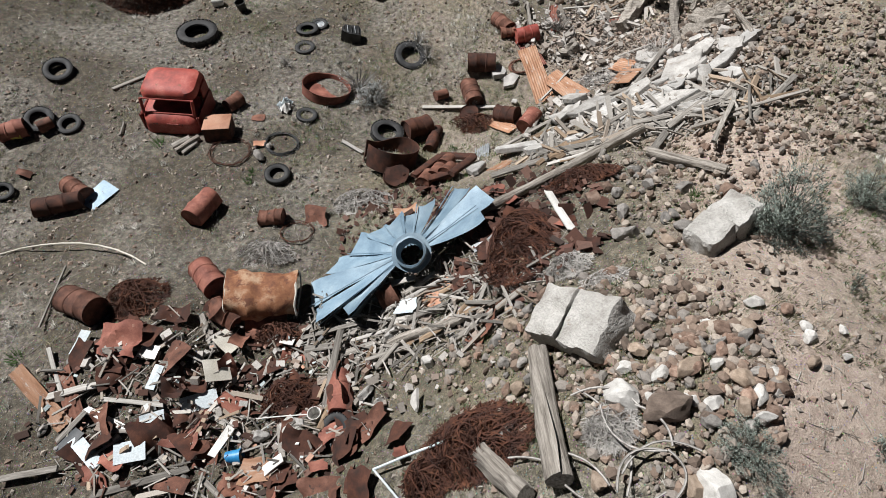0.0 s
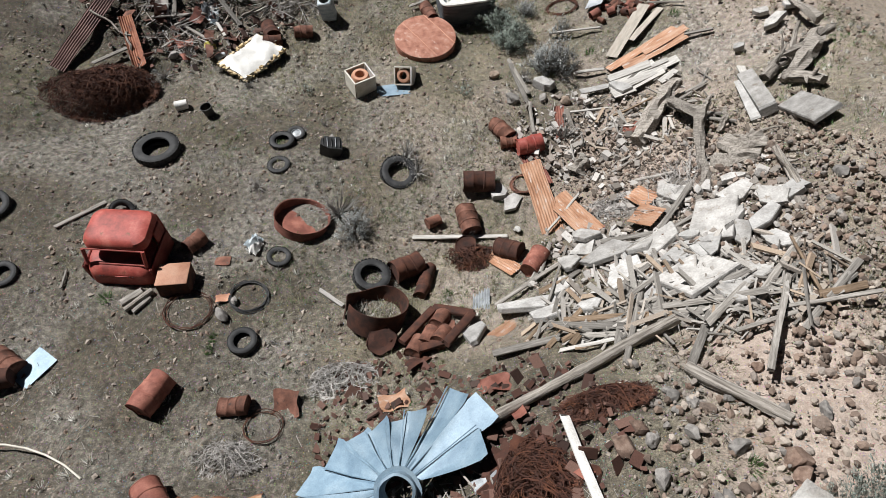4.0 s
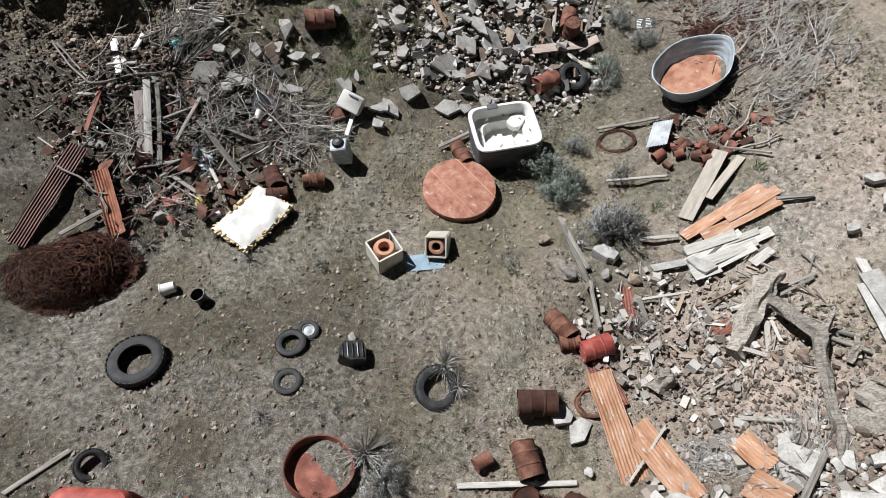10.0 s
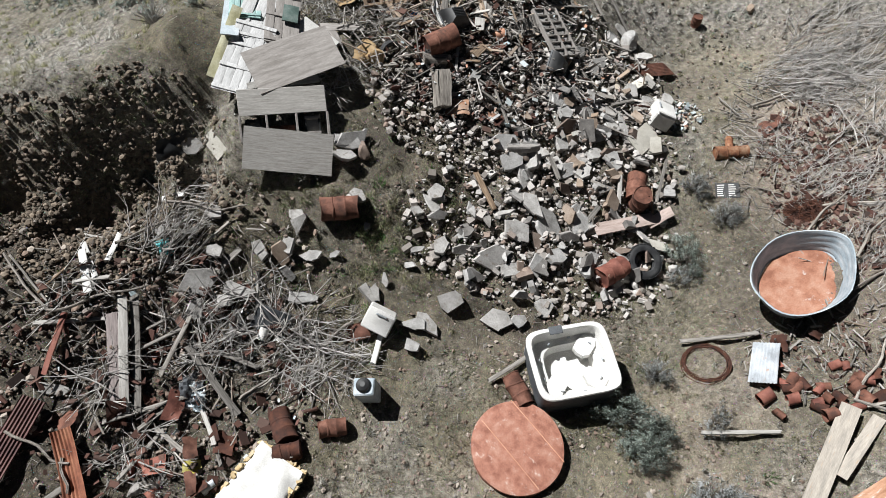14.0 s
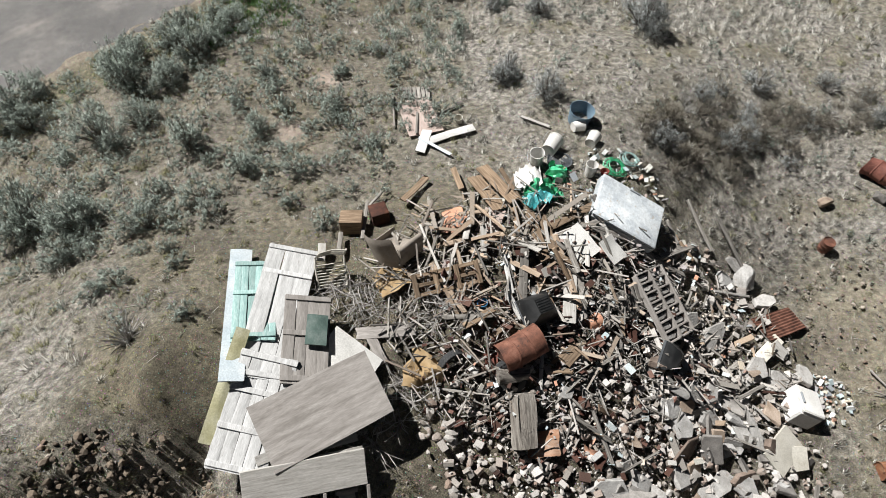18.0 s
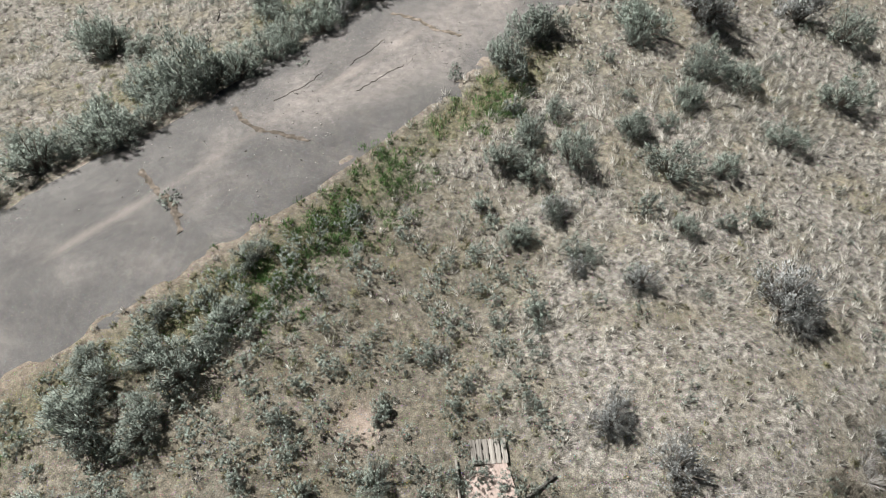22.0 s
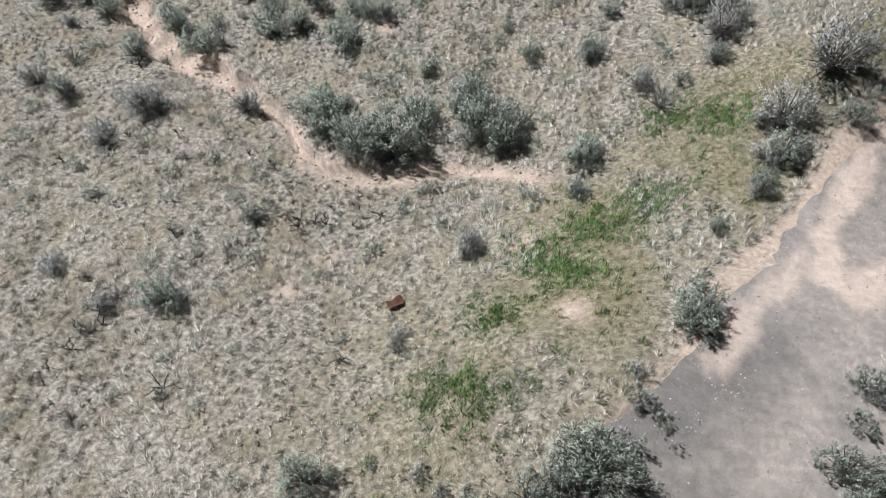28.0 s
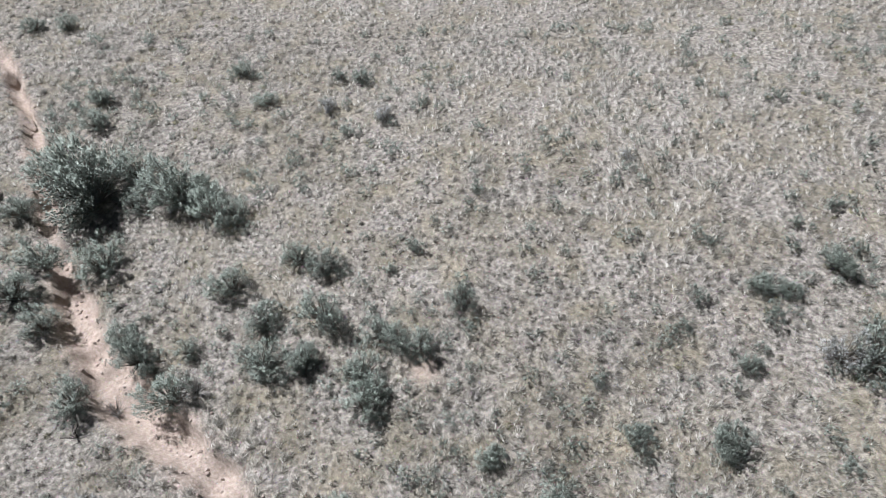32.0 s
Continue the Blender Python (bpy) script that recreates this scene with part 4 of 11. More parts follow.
    tufts("green_weeds", "patches of fresh green weeds", GREEN, np.stack([x + 0.1, y + 0.05, size], 1)[lush], 34, 0.16, 0.16, 0.011)


grass()


def valley_grass():
    """Thin short grass in drifts over the valley floor and the banks, straw and green mixed."""
    rs = np.random.RandomState(35)
    h = 0.16
    gx, gy = np.meshgrid(np.arange(-15, 12, h), np.arange(-1, 31, h))
    x, y = (gx + rs.uniform(-0.7, 0.7, gx.shape) * h).ravel(), (gy + rs.uniform(-0.7, 0.7, gx.shape) * h).ravel()
    st, gr, pa = soils(x, y)
    drift = 0.75 * grain(x + 0.6 * y, y - 0.4 * x, 2.2, 66) + 0.5 * grain(x, y, 0.7, 67) + 0.35 * step(-4.5, -0.5, x) * step(7, 9, y) * step(20, 17, y) + 0.55 * step(4.2, 5.5, x) * step(12, 9, y) - 0.55 * step(-4, -8, x + 0.5 * (y - 14))
    hollow = np.exp(-((x + 2.6) / 2.4) ** 2 - ((y - 27.3) / 1.7) ** 2)
    drift = drift + 0.8 * hollow
    ok = ((rubble(x, y) < 0.55) | (hollow > 0.35)) & (pa < 0.97) & (rs.uniform(0, 1, len(x)) < 0.9 * step(-0.35, 0.55, drift))
    x, y, k = x[ok], y[ok], rs.uniform(0, 1, len(x))[ok]
    size = rs.uniform(0.5, 1.1, len(x))
    tone = k + 0.35 * grain(x, y, 1.8, 68)
    S = np.stack([x, y, size], 1)
    for name, label, mat, sel, tall in (("short_straw", "short dry straw in drifts on stony earth", STRAW_GREY, tone < 0.42, 0.12), ("short_green_grass", "short yellowish green grass in drifts", STRAW_GREEN, (tone >= 0.42) & (tone < 0.9), 0.12), ("low_weeds", "low dark green weeds among dry grass", GREEN, tone >= 0.9, 0.1)):
        tufts(name, label, mat, S[sel], 22, tall, 0.12, 0.0065)


valley_grass()


def hollow_grass():
    """Fresh grass round the rubble in the upper hollow."""
    rs = np.random.RandomState(52)
    x, y = rs.normal(-4.2, 1.6, 520), rs.normal(27.1, 0.9, 520)
    sel = grain(x, y, 0.8, 69) > -0.15
    S = np.stack([x, y, rs.uniform(0.6, 1.2, 520)], 1)[sel]
    tufts("hollow_grass", "yellowish green grass round the rubble", STRAW_GREEN, S[::2], 30, 0.17, 0.14, 0.009)
    tufts("hollow_weeds", "fresh green weeds round the rubble", GREEN, S[1::4], 30, 0.15, 0.14, 0.009)


hollow_grass()


def small_sage():
    """Low sagebrush strewn over the flats, too many to count."""
    r = random.Random(15)
    leaves, norms, n = [], [], 0
    while n < 1500:
        x, y = r.uniform(-27, 9), (r.uniform(29.5, 96) if n % 3 else r.uniform(66, 96))
        d, g = float(near_line(np.float64(x), np.float64(y), ROAD)[0]), float(near_line(np.float64(x), np.float64(y), GULLY)[0])
        rub, gr = float(rubble(np.float64(x), np.float64(y))), float(soils(np.float64(x), np.float64(y))[1])
        if d < ROAD_HALF + 0.5 or g < 0.8 or rub > 0.12 or gr > 0.5 or float(grain(np.float64(x), np.float64(y), 4.0, 51)) < r.uniform(-0.9, 0.4):
            continue
        if n < 420:
            x, y = r.uniform(-17, -3), r.uniform(34, 46.5)
            if float(near_line(np.float64(x), np.float64(y), ROAD)[0]) < ROAD_HALF + 0.5:
                continue
        if -9.5 < x < 7 and y < 36 + 2.5 * (x > -5) or (x < -9 and y < 30.6):
            continue
        lf = r.choice(SAGES["small"])[1]
        w, a = r.uniform(0.2, 0.55) + (0.14 if n < 420 else 0.16 if y > 66 else 0), r.uniform(0, 6.28)
        m = np.array([[math.cos(a), -math.sin(a), 0], [math.sin(a), math.cos(a), 0], [0, 0, 1.15]]) * w
        at = np.array([x, y, gz(x, y) - 0.01])
        for me, out in ((lf, leaves),):
            co = np.empty(len(me.vertices) * 3)
            me.vertices.foreach_get("co", co)
            out.append((co.reshape(-1, 3) @ m.T + at, np.array([p.vertices[:] for p in me.polygons])))
        nr = np.empty(len(lf.vertices) * 3, np.float32)
        lf.attributes["custom_normal"].data.foreach_get("vector", nr)
        norms.append(nr.reshape(-1, 3) @ (m.T / w))
        n += 1
    for name, label, out, mat in (("sage_seedlings", "many low grey-green sage seedlings in dry grass", leaves, SAGE_LEAF),):
        k, V, F = 0, [], []
        for v, f in out:
            V.append(v)
            F += (f + k).tolist()
            k += len(v)
        me = bpy.data.meshes.new(name)
        me.from_pydata(np.concatenate(V).tolist(), [], F)
        me.materials.append(mat)
        if mat is SAGE_LEAF:
            q = np.concatenate(norms)
            soft_normals(me, q / np.linalg.norm(q, axis=1)[:, None])
        tagged(new(name, me), label, "shrub", kind="stuff")


small_sage()


# ---- kinds of things ----
def wob(x, y, size, seed):
    return float(grain(np.float64(x), np.float64(y), size, seed))


def dent(geo, amount, size, seed):
    """Push the vertices about, as knocks and age do."""
    geo.v = [tuple(Vector(p) + amount * noise.noise_vector(Vector(p) / size + Vector((seed * 3.1, seed * 1.7, 0)))) for p in geo.v]
    return geo


def drum(x, y, rz, long=0.88, r=0.29, up=False, mat=None, dents=0.035, label="", sink=0.06, tilt=0):
    """An oil drum with rolling hoops; lying unless up."""
    mat = mat or RUST
    n = 26
    prof = [(r, 0), (r + 0.008, 0.006), (r + 0.008, 0.02), (r, 0.028)]
    for h in (0.33, 0.66):
        prof += [(r, long * h - 0.03), (r + 0.014, long * h - 0.012), (r + 0.014, long * h + 0.012), (r, long * h + 0.03)]
    prof += [(r, long - 0.028), (r + 0.008, long - 0.02), (r + 0.008, long - 0.006), (r, long)]
    seed = rnd.random() * 50
    if up:
        m = stand(x, y, rz, -sink, tilt)
    else:
        m = lay(x, y, rz, r - sink) @ pose(-long / 2, 0, 0, 0, 90, 0) @ pose(0, 0, 0, 0, 0, rnd.uniform(0, 360))
    ob = thing("oil_drum", m, label or rnd.choice(("rusty brown steel oil drum lying on dry earth", "dented rust-red oil drum lying in dry grass")), "drum", "oil drums")
    part("shell", dent(lathe(prof, n), dents, 0.35, seed), mat, ob)
    for z, sgn in ((0.018, 1), (long - 0.018, -1)):
        g = lathe([(r, z), (r * 0.93, z + 0.008 * sgn), (r * 0.55, z + 0.012 * sgn)], n)
        v, f = disc(r * 0.55, z + 0.012 * sgn, n)
        g.add(v, f)
        g.add(*tube([(r * 0.62, 0, z + 0.01 * sgn), (r * 0.62, 0, z - 0.012 * sgn)], 0.035, 10))
        part("drum_head", dent(g, dents, 0.35, seed), mat, ob)
    return ob


def bucket(x, y, rz, r=0.15, h=0.36, mat=None, fallen=True, label="", name="bucket", sink=0.02):
    mat = mat or WHITE
    m = lay(x, y, rz, r - sink) @ pose(-h / 2, 0, 0, 0, 90, 0) if fallen else stand(x, y, rz, -sink, rnd.uniform(-8, 8), rnd.uniform(-8, 8))
    ob = thing(name, m, label or "white plastic bucket on the ground", "bucket", "buckets")
    g = lathe([(r * 0.86, 0), (r, h), (r + 0.012, h), (r + 0.012, h - 0.03), (r - 0.006, h - 0.03), (r * 0.86 - 0.006, 0.012)], 22)
    v, f = disc(r * 0.86, 0.006, 22)
    g.add(v, f)
    part("body", dent(g, 0.012, 0.3, rnd.random() * 9), mat, ob)
    pts = [(r * 1.02 * math.cos(a), r * 0.3 * math.sin(a) + 0.01, h - 0.05 - r * 0.8 * math.sin(a)) for a in [math.pi * k / 10 for k in range(11)]]
    part("handle", Geo().add(*tube([(p[0], -r * 1.02 - 0.004 if 0 else p[1] + r * 0.98, p[2]) for p in pts], 0.004, 5)), GALV, ob, "thin wire handle")
    return ob


def tyre(x, y, dia, tilt=0, rz=0, rim=False, sink=0.03, label="", lug=0.0):
    """A tyre lying on its side, with tread blocks; rim: with its wheel."""
    R, w = dia / 2, dia * 0.27
    ri = R * 0.58
    m = lay(x, y, rz, w / 2 - sink) @ pose(0, 0, 0, tilt, 0, 0)
    ob = thing("tyre", m, label or "worn black rubber tyre lying on dry earth", "tyre", "tyres")
    prof = [(ri, -w * 0.32), (ri + 0.02, -w * 0.42), (R * 0.8, -w * 0.5), (R * 0.93, -w * 0.47), (R, -w * 0.36), (R, w * 0.36), (R * 0.93, w * 0.47), (R * 0.8, w * 0.5), (ri + 0.02, w * 0.42), (ri, w * 0.32), (ri + 0.05, w * 0.2), (R * 0.9, w * 0.3), (R * 0.9, -w * 0.3), (ri + 0.05, -w * 0.2)]
    part("carcass", lathe(prof, 36, True), RUBBER, ob)
    g = Geo()
    n = 30
    for i in range(n):
        for s in (-1, 1):
            g.add(*box(-0.3 * w, -R * 0.07, 0, 0.16 * w, R * 0.07, R * 0.035, 0.004), pose(0, 0, 0, 0, 0, 360 * (i + (0.5 if s > 0 else 0)) / n) @ pose(R - 0.004, 0, s * w * 0.2, 0, 90, 0))
    part("tread", g, RUBBER, ob)
    if rim:
        g = lathe([(ri, -w * 0.3), (ri, w * 0.3), (ri * 0.92, w * 0.28), (ri * 0.8, w * 0.05), (ri * 0.45, w * 0.1), (ri * 0.25, w * 0.2)], 26)
        g.add(*disc(ri * 0.25, w * 0.2, 26))
        part("rim", g, GALV, ob, "dull steel wheel rim")
    return ob


def ring(x, y, dia, thick=0.02, turns=3, rz=0, mat=None, label="coil of rusty wire hoops on the ground"):
    """Loosely stacked wire hoops."""
    ob = thing("wire_coil", lay(x, y, rz), label, "wire coil", "wire coils")
    for _ in range(turns):
        g = Geo()
        cx, cy, k = rnd.uniform(-0.05, 0.05), rnd.uniform(-0.05, 0.05), rnd.uniform(0.9, 1.03)
        pts = [(cx + dia / 2 * k * math.cos(a) * 1.05, cy + dia / 2 * k * math.sin(a), thick + rnd.uniform(0, 0.06)) for a in [2 * math.pi * i / 26 for i in range(27)]]
        part("hoop", g.add(*tube(pts, thick * rnd.uniform(0.5, 0.9), 5, False)), mat or WIRE, ob)
    return ob


def tangle(x, y, rx, ry, h, n, rz=0, thick=0.0075, mat=None, label="heap of tangled rusty fence wire", loops=True):
    """A heap of snarled wire."""
    g, h = Geo(), h * 1.25
    for _ in range(int(n * 1.35)):
        a, rr = rnd.uniform(0, 2 * math.pi), rnd.random() ** 0.6
        p = Vector((rx * rr * math.cos(a), ry * rr * math.sin(a), h * (1 - rr * rr) * rnd.random()))
        d = Vector((rnd.uniform(-1, 1), rnd.uniform(-1, 1), rnd.uniform(-0.3, 0.3))).normalized()
        curl, pts = rnd.uniform(-0.7, 0.7) if loops else rnd.uniform(-0.15, 0.15), []
        for k in range(9):
            pts.append(p.copy())
            d = (Matrix.Rotation(curl + rnd.uniform(-0.2, 0.2), 3, "Z") @ d + Vector((0, 0, rnd.uniform(-0.25, 0.25)))).normalized()
            p = p + d * rnd.uniform(0.06, 0.13)
            q = (p.x / rx) ** 2 + (p.y / ry) ** 2
            top = h * max(0.1, 1 - q)
            p.z = min(max(p.z, 0.01), top)
            if q > 1.1:
                d = (-Vector((p.x, p.y, 0))).normalized()
        g.add(*tube(pts, thick * rnd.uniform(0.7, 1.3), 3, False))
    return solid("wire_tangle", g, mat or WIRE, lay(x, y, rz), label, "scrap wire", "wire heaps", smooth=False)


def brush(x, y, wide, h, n, rz=0, label="heap of dry grey brushwood", along=None, long=1.0):
    """Dry branches, each forked; along: one common way."""
    g = Geo()
    for _ in range(n):
        a = rnd.uniform(0, 2 * math.pi) if along is None else radians(along + rnd.gauss(0, 22))
        rr = wide / 2 * rnd.random() ** 0.5
        b = rnd.uniform(0, 2 * math.pi)
        p = Vector((rr * math.cos(b), rr * math.sin(b), rnd.random() * h * (1 - (rr / wide * 2) ** 2 * 0.8)))
        d = Vector((math.cos(a), math.sin(a), rnd.uniform(-0.05, 0.35)))
        L = rnd.uniform(0.25, 0.8) * long
        pts = [p + d * L * t + Vector((wob(t * 3, b, 1, 3), wob(t * 3, a, 1, 4), 0)) * 0.06 for t in (0, 0.33, 0.66, 1)]
        r0 = rnd.uniform(0.006, 0.016) * long ** 0.5
        g.add(*tube(pts, [r0, r0 * 0.8, r0 * 0.6, r0 * 0.3], 4, False))
        for k in (1, 2):
            e = (d + Vector((rnd.uniform(-0.9, 0.9), rnd.uniform(-0.9, 0.9), rnd.uniform(-0.2, 0.5)))).normalized()
            g.add(*tube([pts[k], pts[k] + e * L * 0.22, pts[k] + e * L * 0.4 + Vector((0, 0, 0.02))], [r0 * 0.6, r0 * 0.4, r0 * 0.2], 3, False))
    return solid("brushwood", g, BRUSHWOOD, lay(x, y, rz), label, "brushwood", "brushwood", smooth=False)


def plank_geo(L, w, t, ragged=0.04):
    """A weathered board along x: sagging, with split ends and worn edges."""
    nu = max(3, int(L / 0.35))
    sag, twist, s = rnd.uniform(-0.012, 0.012) * L, rnd.uniform(-0.12, 0.12), rnd.uniform(0, 50)
    v, f = [], []
    sec = [(-0.5, 0.35), (-0.42, 0.5), (0.42, 0.5), (0.5, 0.35), (0.5, -0.5), (-0.5, -0.5)]
    for i in range(nu + 1):
        u = i / nu - 0.5
        c, a = sag * (1 - 4 * u * u), twist * u
        for k, (y, z) in enumerate(sec):
            yy, zz = y * w * (1 + 0.06 * wob(u * 9 + s, k, 1, 8)), z * t
            end = rnd.uniform(-ragged, ragged) if i in (0, nu) else 0
            v.append((u * L + end, yy * math.cos(a) - zz * math.sin(a) + 0.012 * wob(u * 4 + s, 0, 1, 6), yy * math.sin(a) + zz * math.cos(a) + c))
    for i in range(nu):
        f += [(i * 6 + k, i * 6 + (k + 1) % 6, (i + 1) * 6 + (k + 1) % 6, (i + 1) * 6 + k) for k in range(6)]
    f += [(5, 4, 3, 2, 1, 0), tuple(nu * 6 + k for k in range(6))]
    return Geo().add(v, f)


def span(x0, y0, x1, y1, lift0=0.05, lift1=0.05):
    """The pose of a long thing from one place to another, and its length."""
    a, b = Vector((x0, y0, gz(x0, y0) + lift0)), Vector((x1, y1, gz(x1, y1) + lift1))
    d = b - a
    return Matrix.Translation((a + b) / 2) @ d.to_track_quat("X", "Z").to_matrix().to_4x4(), d.length


def plank(x0, y0, x1, y1, w=0.14, t=0.04, mat=None, l0=0.06, l1=0.06, label="", roll=None):
    m, L = span(x0, y0, x1, y1, l0, l1)
    mat = mat or WOOD
    roll = rnd.uniform(-12, 12) if roll is None else roll
    words = {"weathered_wood": "weathered grey wooden plank on the rubbish heap", "brown_wood": "brown wooden board on the rubbish heap", "tan_wood": "tan wooden board on the rubbish heap", "pale_wood": "sun-bleached pale wooden plank", "white_enamel": "white painted board lying on rubble"}
    return solid("plank", plank_geo(L, w, t), mat, m @ pose(0, 0, 0, roll), label or words.get(mat.name, "old board lying on rubbish"), "plank", "planks", angle=50)


def log(x0, y0, x1, y1, r0, r1=None, l0=0.1, l1=0.1, bend=0.08, label="", mat=None, knots=0):
    """A gnarled dead trunk, pole or beam-like limb."""
    m, L = span(x0, y0, x1, y1, l0, l1)
    r1 = r1 or r0 * 0.8
    s, n = rnd.uniform(0, 50), 16
    k = max(6, int(L / 0.18))
    pts = [Vector((L * (i / k - 0.5), bend * L * (wob(i / k * 3 + s, 0, 1, 3)), bend * 0.5 * L * (wob(i / k * 3 + s, 5, 1, 4)))) for i in range(k + 1)]
    g = Geo().add(*tube(pts, [(r0 + (r1 - r0) * i / k) * (1 + 0.18 * wob(i * 0.7 + s, 2, 1, 5)) for i in range(k + 1)], n))
    # furrows along the grain
    g.v = [tuple(Vector(p) + Vector((0, 1, 1)) * 0.34 * r0 * wob(i % n * 1.3 + s, (i // n) * 0.14, 1, 9)) for i, p in enumerate(g.v)]
    for _ in range(knots):
        i = rnd.randrange(2, k - 1)
        a = rnd.uniform(0, 6.28)
        d = Vector((rnd.uniform(-0.5, 0.9), math.cos(a), abs(math.sin(a)))).normalized()
        ln = rnd.uniform(0.25, 0.7)
        g.add(*tube([pts[i], pts[i] + d * ln * 0.5, pts[i] + d * ln + Vector((0.1, 0, 0)) * ln], [r0 * 0.5, r0 * 0.35, r0 * 0.12], 6))
    return solid("log", g, mat or BARK, m, label or "bleached grey dead tree trunk lying on rubble", "log", "logs", angle=60)


def pole(x0, y0, x1, y1, r=0.025, mat=None, l0=0.05, l1=0.05, label="thin grey metal pipe lying on rubble", bend=0.0, name="pipe"):
    m, L = span(x0, y0, x1, y1, l0, l1)
    k = 8
    s = rnd.uniform(0, 50)
    pts = [(L * (i / k - 0.5), bend * L * (1 - (2 * i / k - 1) ** 2) + 0.004 * L * wob(i * 0.5 + s, 0, 1, 3), 0.004 * L * wob(i * 0.5 + s, 7, 1, 3)) for i in range(k + 1)]
    return solid(name, Geo().add(*tube(pts, r, 8)), mat or GALV, m, label, "pipe", "pipes and rods")


ROCKS = {}


def rock_kinds():
    """Fieldstones: lumps split along flat faces, with the edges a little worn."""
    for kind, cuts, low, high, flat in (("round", 11, 0.29, 0.43, 0.78), ("block", 10, 0.25, 0.4, 0.82), ("flat", 8, 0.3, 0.44, 0.42)):
        ROCKS[kind] = []
        for s in range(7):
            r = random.Random(s * 31 + cuts)
            bm = bmesh.new()
            bmesh.ops.create_icosphere(bm, subdivisions=3, radius=0.5)
            faces = [(Vector((r.gauss(0, 1), r.gauss(0, 1), r.gauss(0, 1))).normalized(), r.uniform(low, high)) for _ in range(cuts)]
            for v in bm.verts:
                for n, d in faces:
                    over = v.co.dot(n) - d
                    if over > 0:
                        v.co -= n * over * 0.94
                q = v.co.normalized()
                v.co *= 1 + 0.16 * noise.noise(q * 1.3 + Vector((s * 7.3, 2, 0))) + 0.06 * noise.noise(q * 5 + Vector((s * 3.3, 0, 5)))
                v.co.x *= 1.2
                v.co.z *= flat
            me = bpy.data.meshes.new("rock")
            bm.to_mesh(me)
            bm.free()
            me.polygons.foreach_set("use_smooth", [True] * len(me.polygons))
            me.set_sharp_from_angle(angle=radians(17))
            ROCKS[kind].append(me)


rock_kinds()
ROCK_MESH = {}


def rock(x, y, size, mat=None, kind=None, h=1.0, rz=None, lift=0.0, label="", name="rock"):
    mat = mat or ROCK
    kind = kind or rnd.choice(("round", "block", "block"))
    i = rnd.randrange(7)
    key = (kind, i, mat.name)
    if key not in ROCK_MESH:
        ROCK_MESH[key] = ROCKS[kind][i].copy()
        ROCK_MESH[key].materials.append(mat)
    m = lay(x, y, rnd.uniform(0, 360) if rz is None else rz, size * 0.22 * h + lift, rnd.uniform(-12, 12), rnd.uniform(-12, 12)) @ Matrix.Diagonal((size * 0.82, size * 0.82 * rnd.uniform(0.72, 0.95), size * 0.82 * h, 1))
    words = {"brown_rock": "angular brown fieldstone on the slope", "grey_rock": "grey weathered fieldstone on the slope", "red_brown_rock": "reddish brown broken stone on the slope", "tan_rock": "sandy tan stone on the slope", "white_rock": "bright white stone on the slope", "concrete": "broken lump of grey concrete", "pale_concrete": "broken lump of pale concrete"}
    return solid(name, ROCK_MESH[key], None, m, label or words.get(mat.name, "broken stone on the slope"), "rock", "rocks")


def outline(L, W, n, rough):
    """A broken plate's outline, counter-clockwise; rough plates are sheared and uneven."""
    pts = []
    wild = rough > 0.22
    lean = rnd.uniform(-0.45, 0.45) if wild else 0
    first = rnd.uniform(0, 1)
    for k in range(n):
        a = 2 * math.pi * (k + first + rnd.uniform(-0.44, 0.44) * (1 if wild else 0.8)) / n
        c, s = math.cos(a), math.sin(a)
        q = 1 / max(abs(c), abs(s)) ** 0.9
        x, y = L / 2 * c * q * rnd.uniform(1 - rough, 1), W / 2 * s * q * rnd.uniform(1 - rough, 1)
        pts.append((x + lean * y, y))
        if wild and rnd.random() < 0.35:
            pts.append((x * rnd.uniform(0.82, 0.93) + lean * y - 0.05 * s, y * rnd.uniform(0.86, 0.95) + 0.05 * c))
    return pts


def slab(x, y, rz, L, W, t=0.12, mat=None, tx=0, ty=0, lift=0.06, n=6, rough=0.28, label="", straight=False):
    """A broken concrete slab."""
    mat = mat or CONCRETE
    o = [(-L / 2, -W / 2), (L / 2, -W / 2 * rnd.uniform(0.9, 1)), (L / 2 * rnd.uniform(0.92, 1), W / 2), (-L / 2 * rnd.uniform(0.94, 1), W / 2 * rnd.uniform(0.9, 1))] if straight else outline(L, W, n, rough)
    return solid("concrete_slab", Geo().add(*prism(o, -t / 2, t / 2, t * 0.18, 0.008)), mat, lay(x, y, rz, lift, tx, ty, 0.6), label or "broken flat slab of pale grey concrete", "slab", "concrete slabs", smooth=False)


def panel(x, y, rz, L, W, t=0.03, mat=None, tx=0, ty=0, lift=0.06, label="", name="board", warp=0.02, cat="board"):
    """A flat sheet of board or plate, slightly warped."""
    s = rnd.uniform(0, 50)
    g = Geo().add(*shell(lambda u, v: (L * (u - 0.5), W * (v - 0.5) * (1 + 0.03 * wob(u * 3 + s, 1, 1, 4)), warp * (wob(u * 2 + s, v * 2, 1, 3))), 6, 5, t))
    return solid(name, g, mat or CREAM, lay(x, y, rz, lift, tx, ty, 0.6), label or "flat board lying on rubbish", cat, "", angle=50)


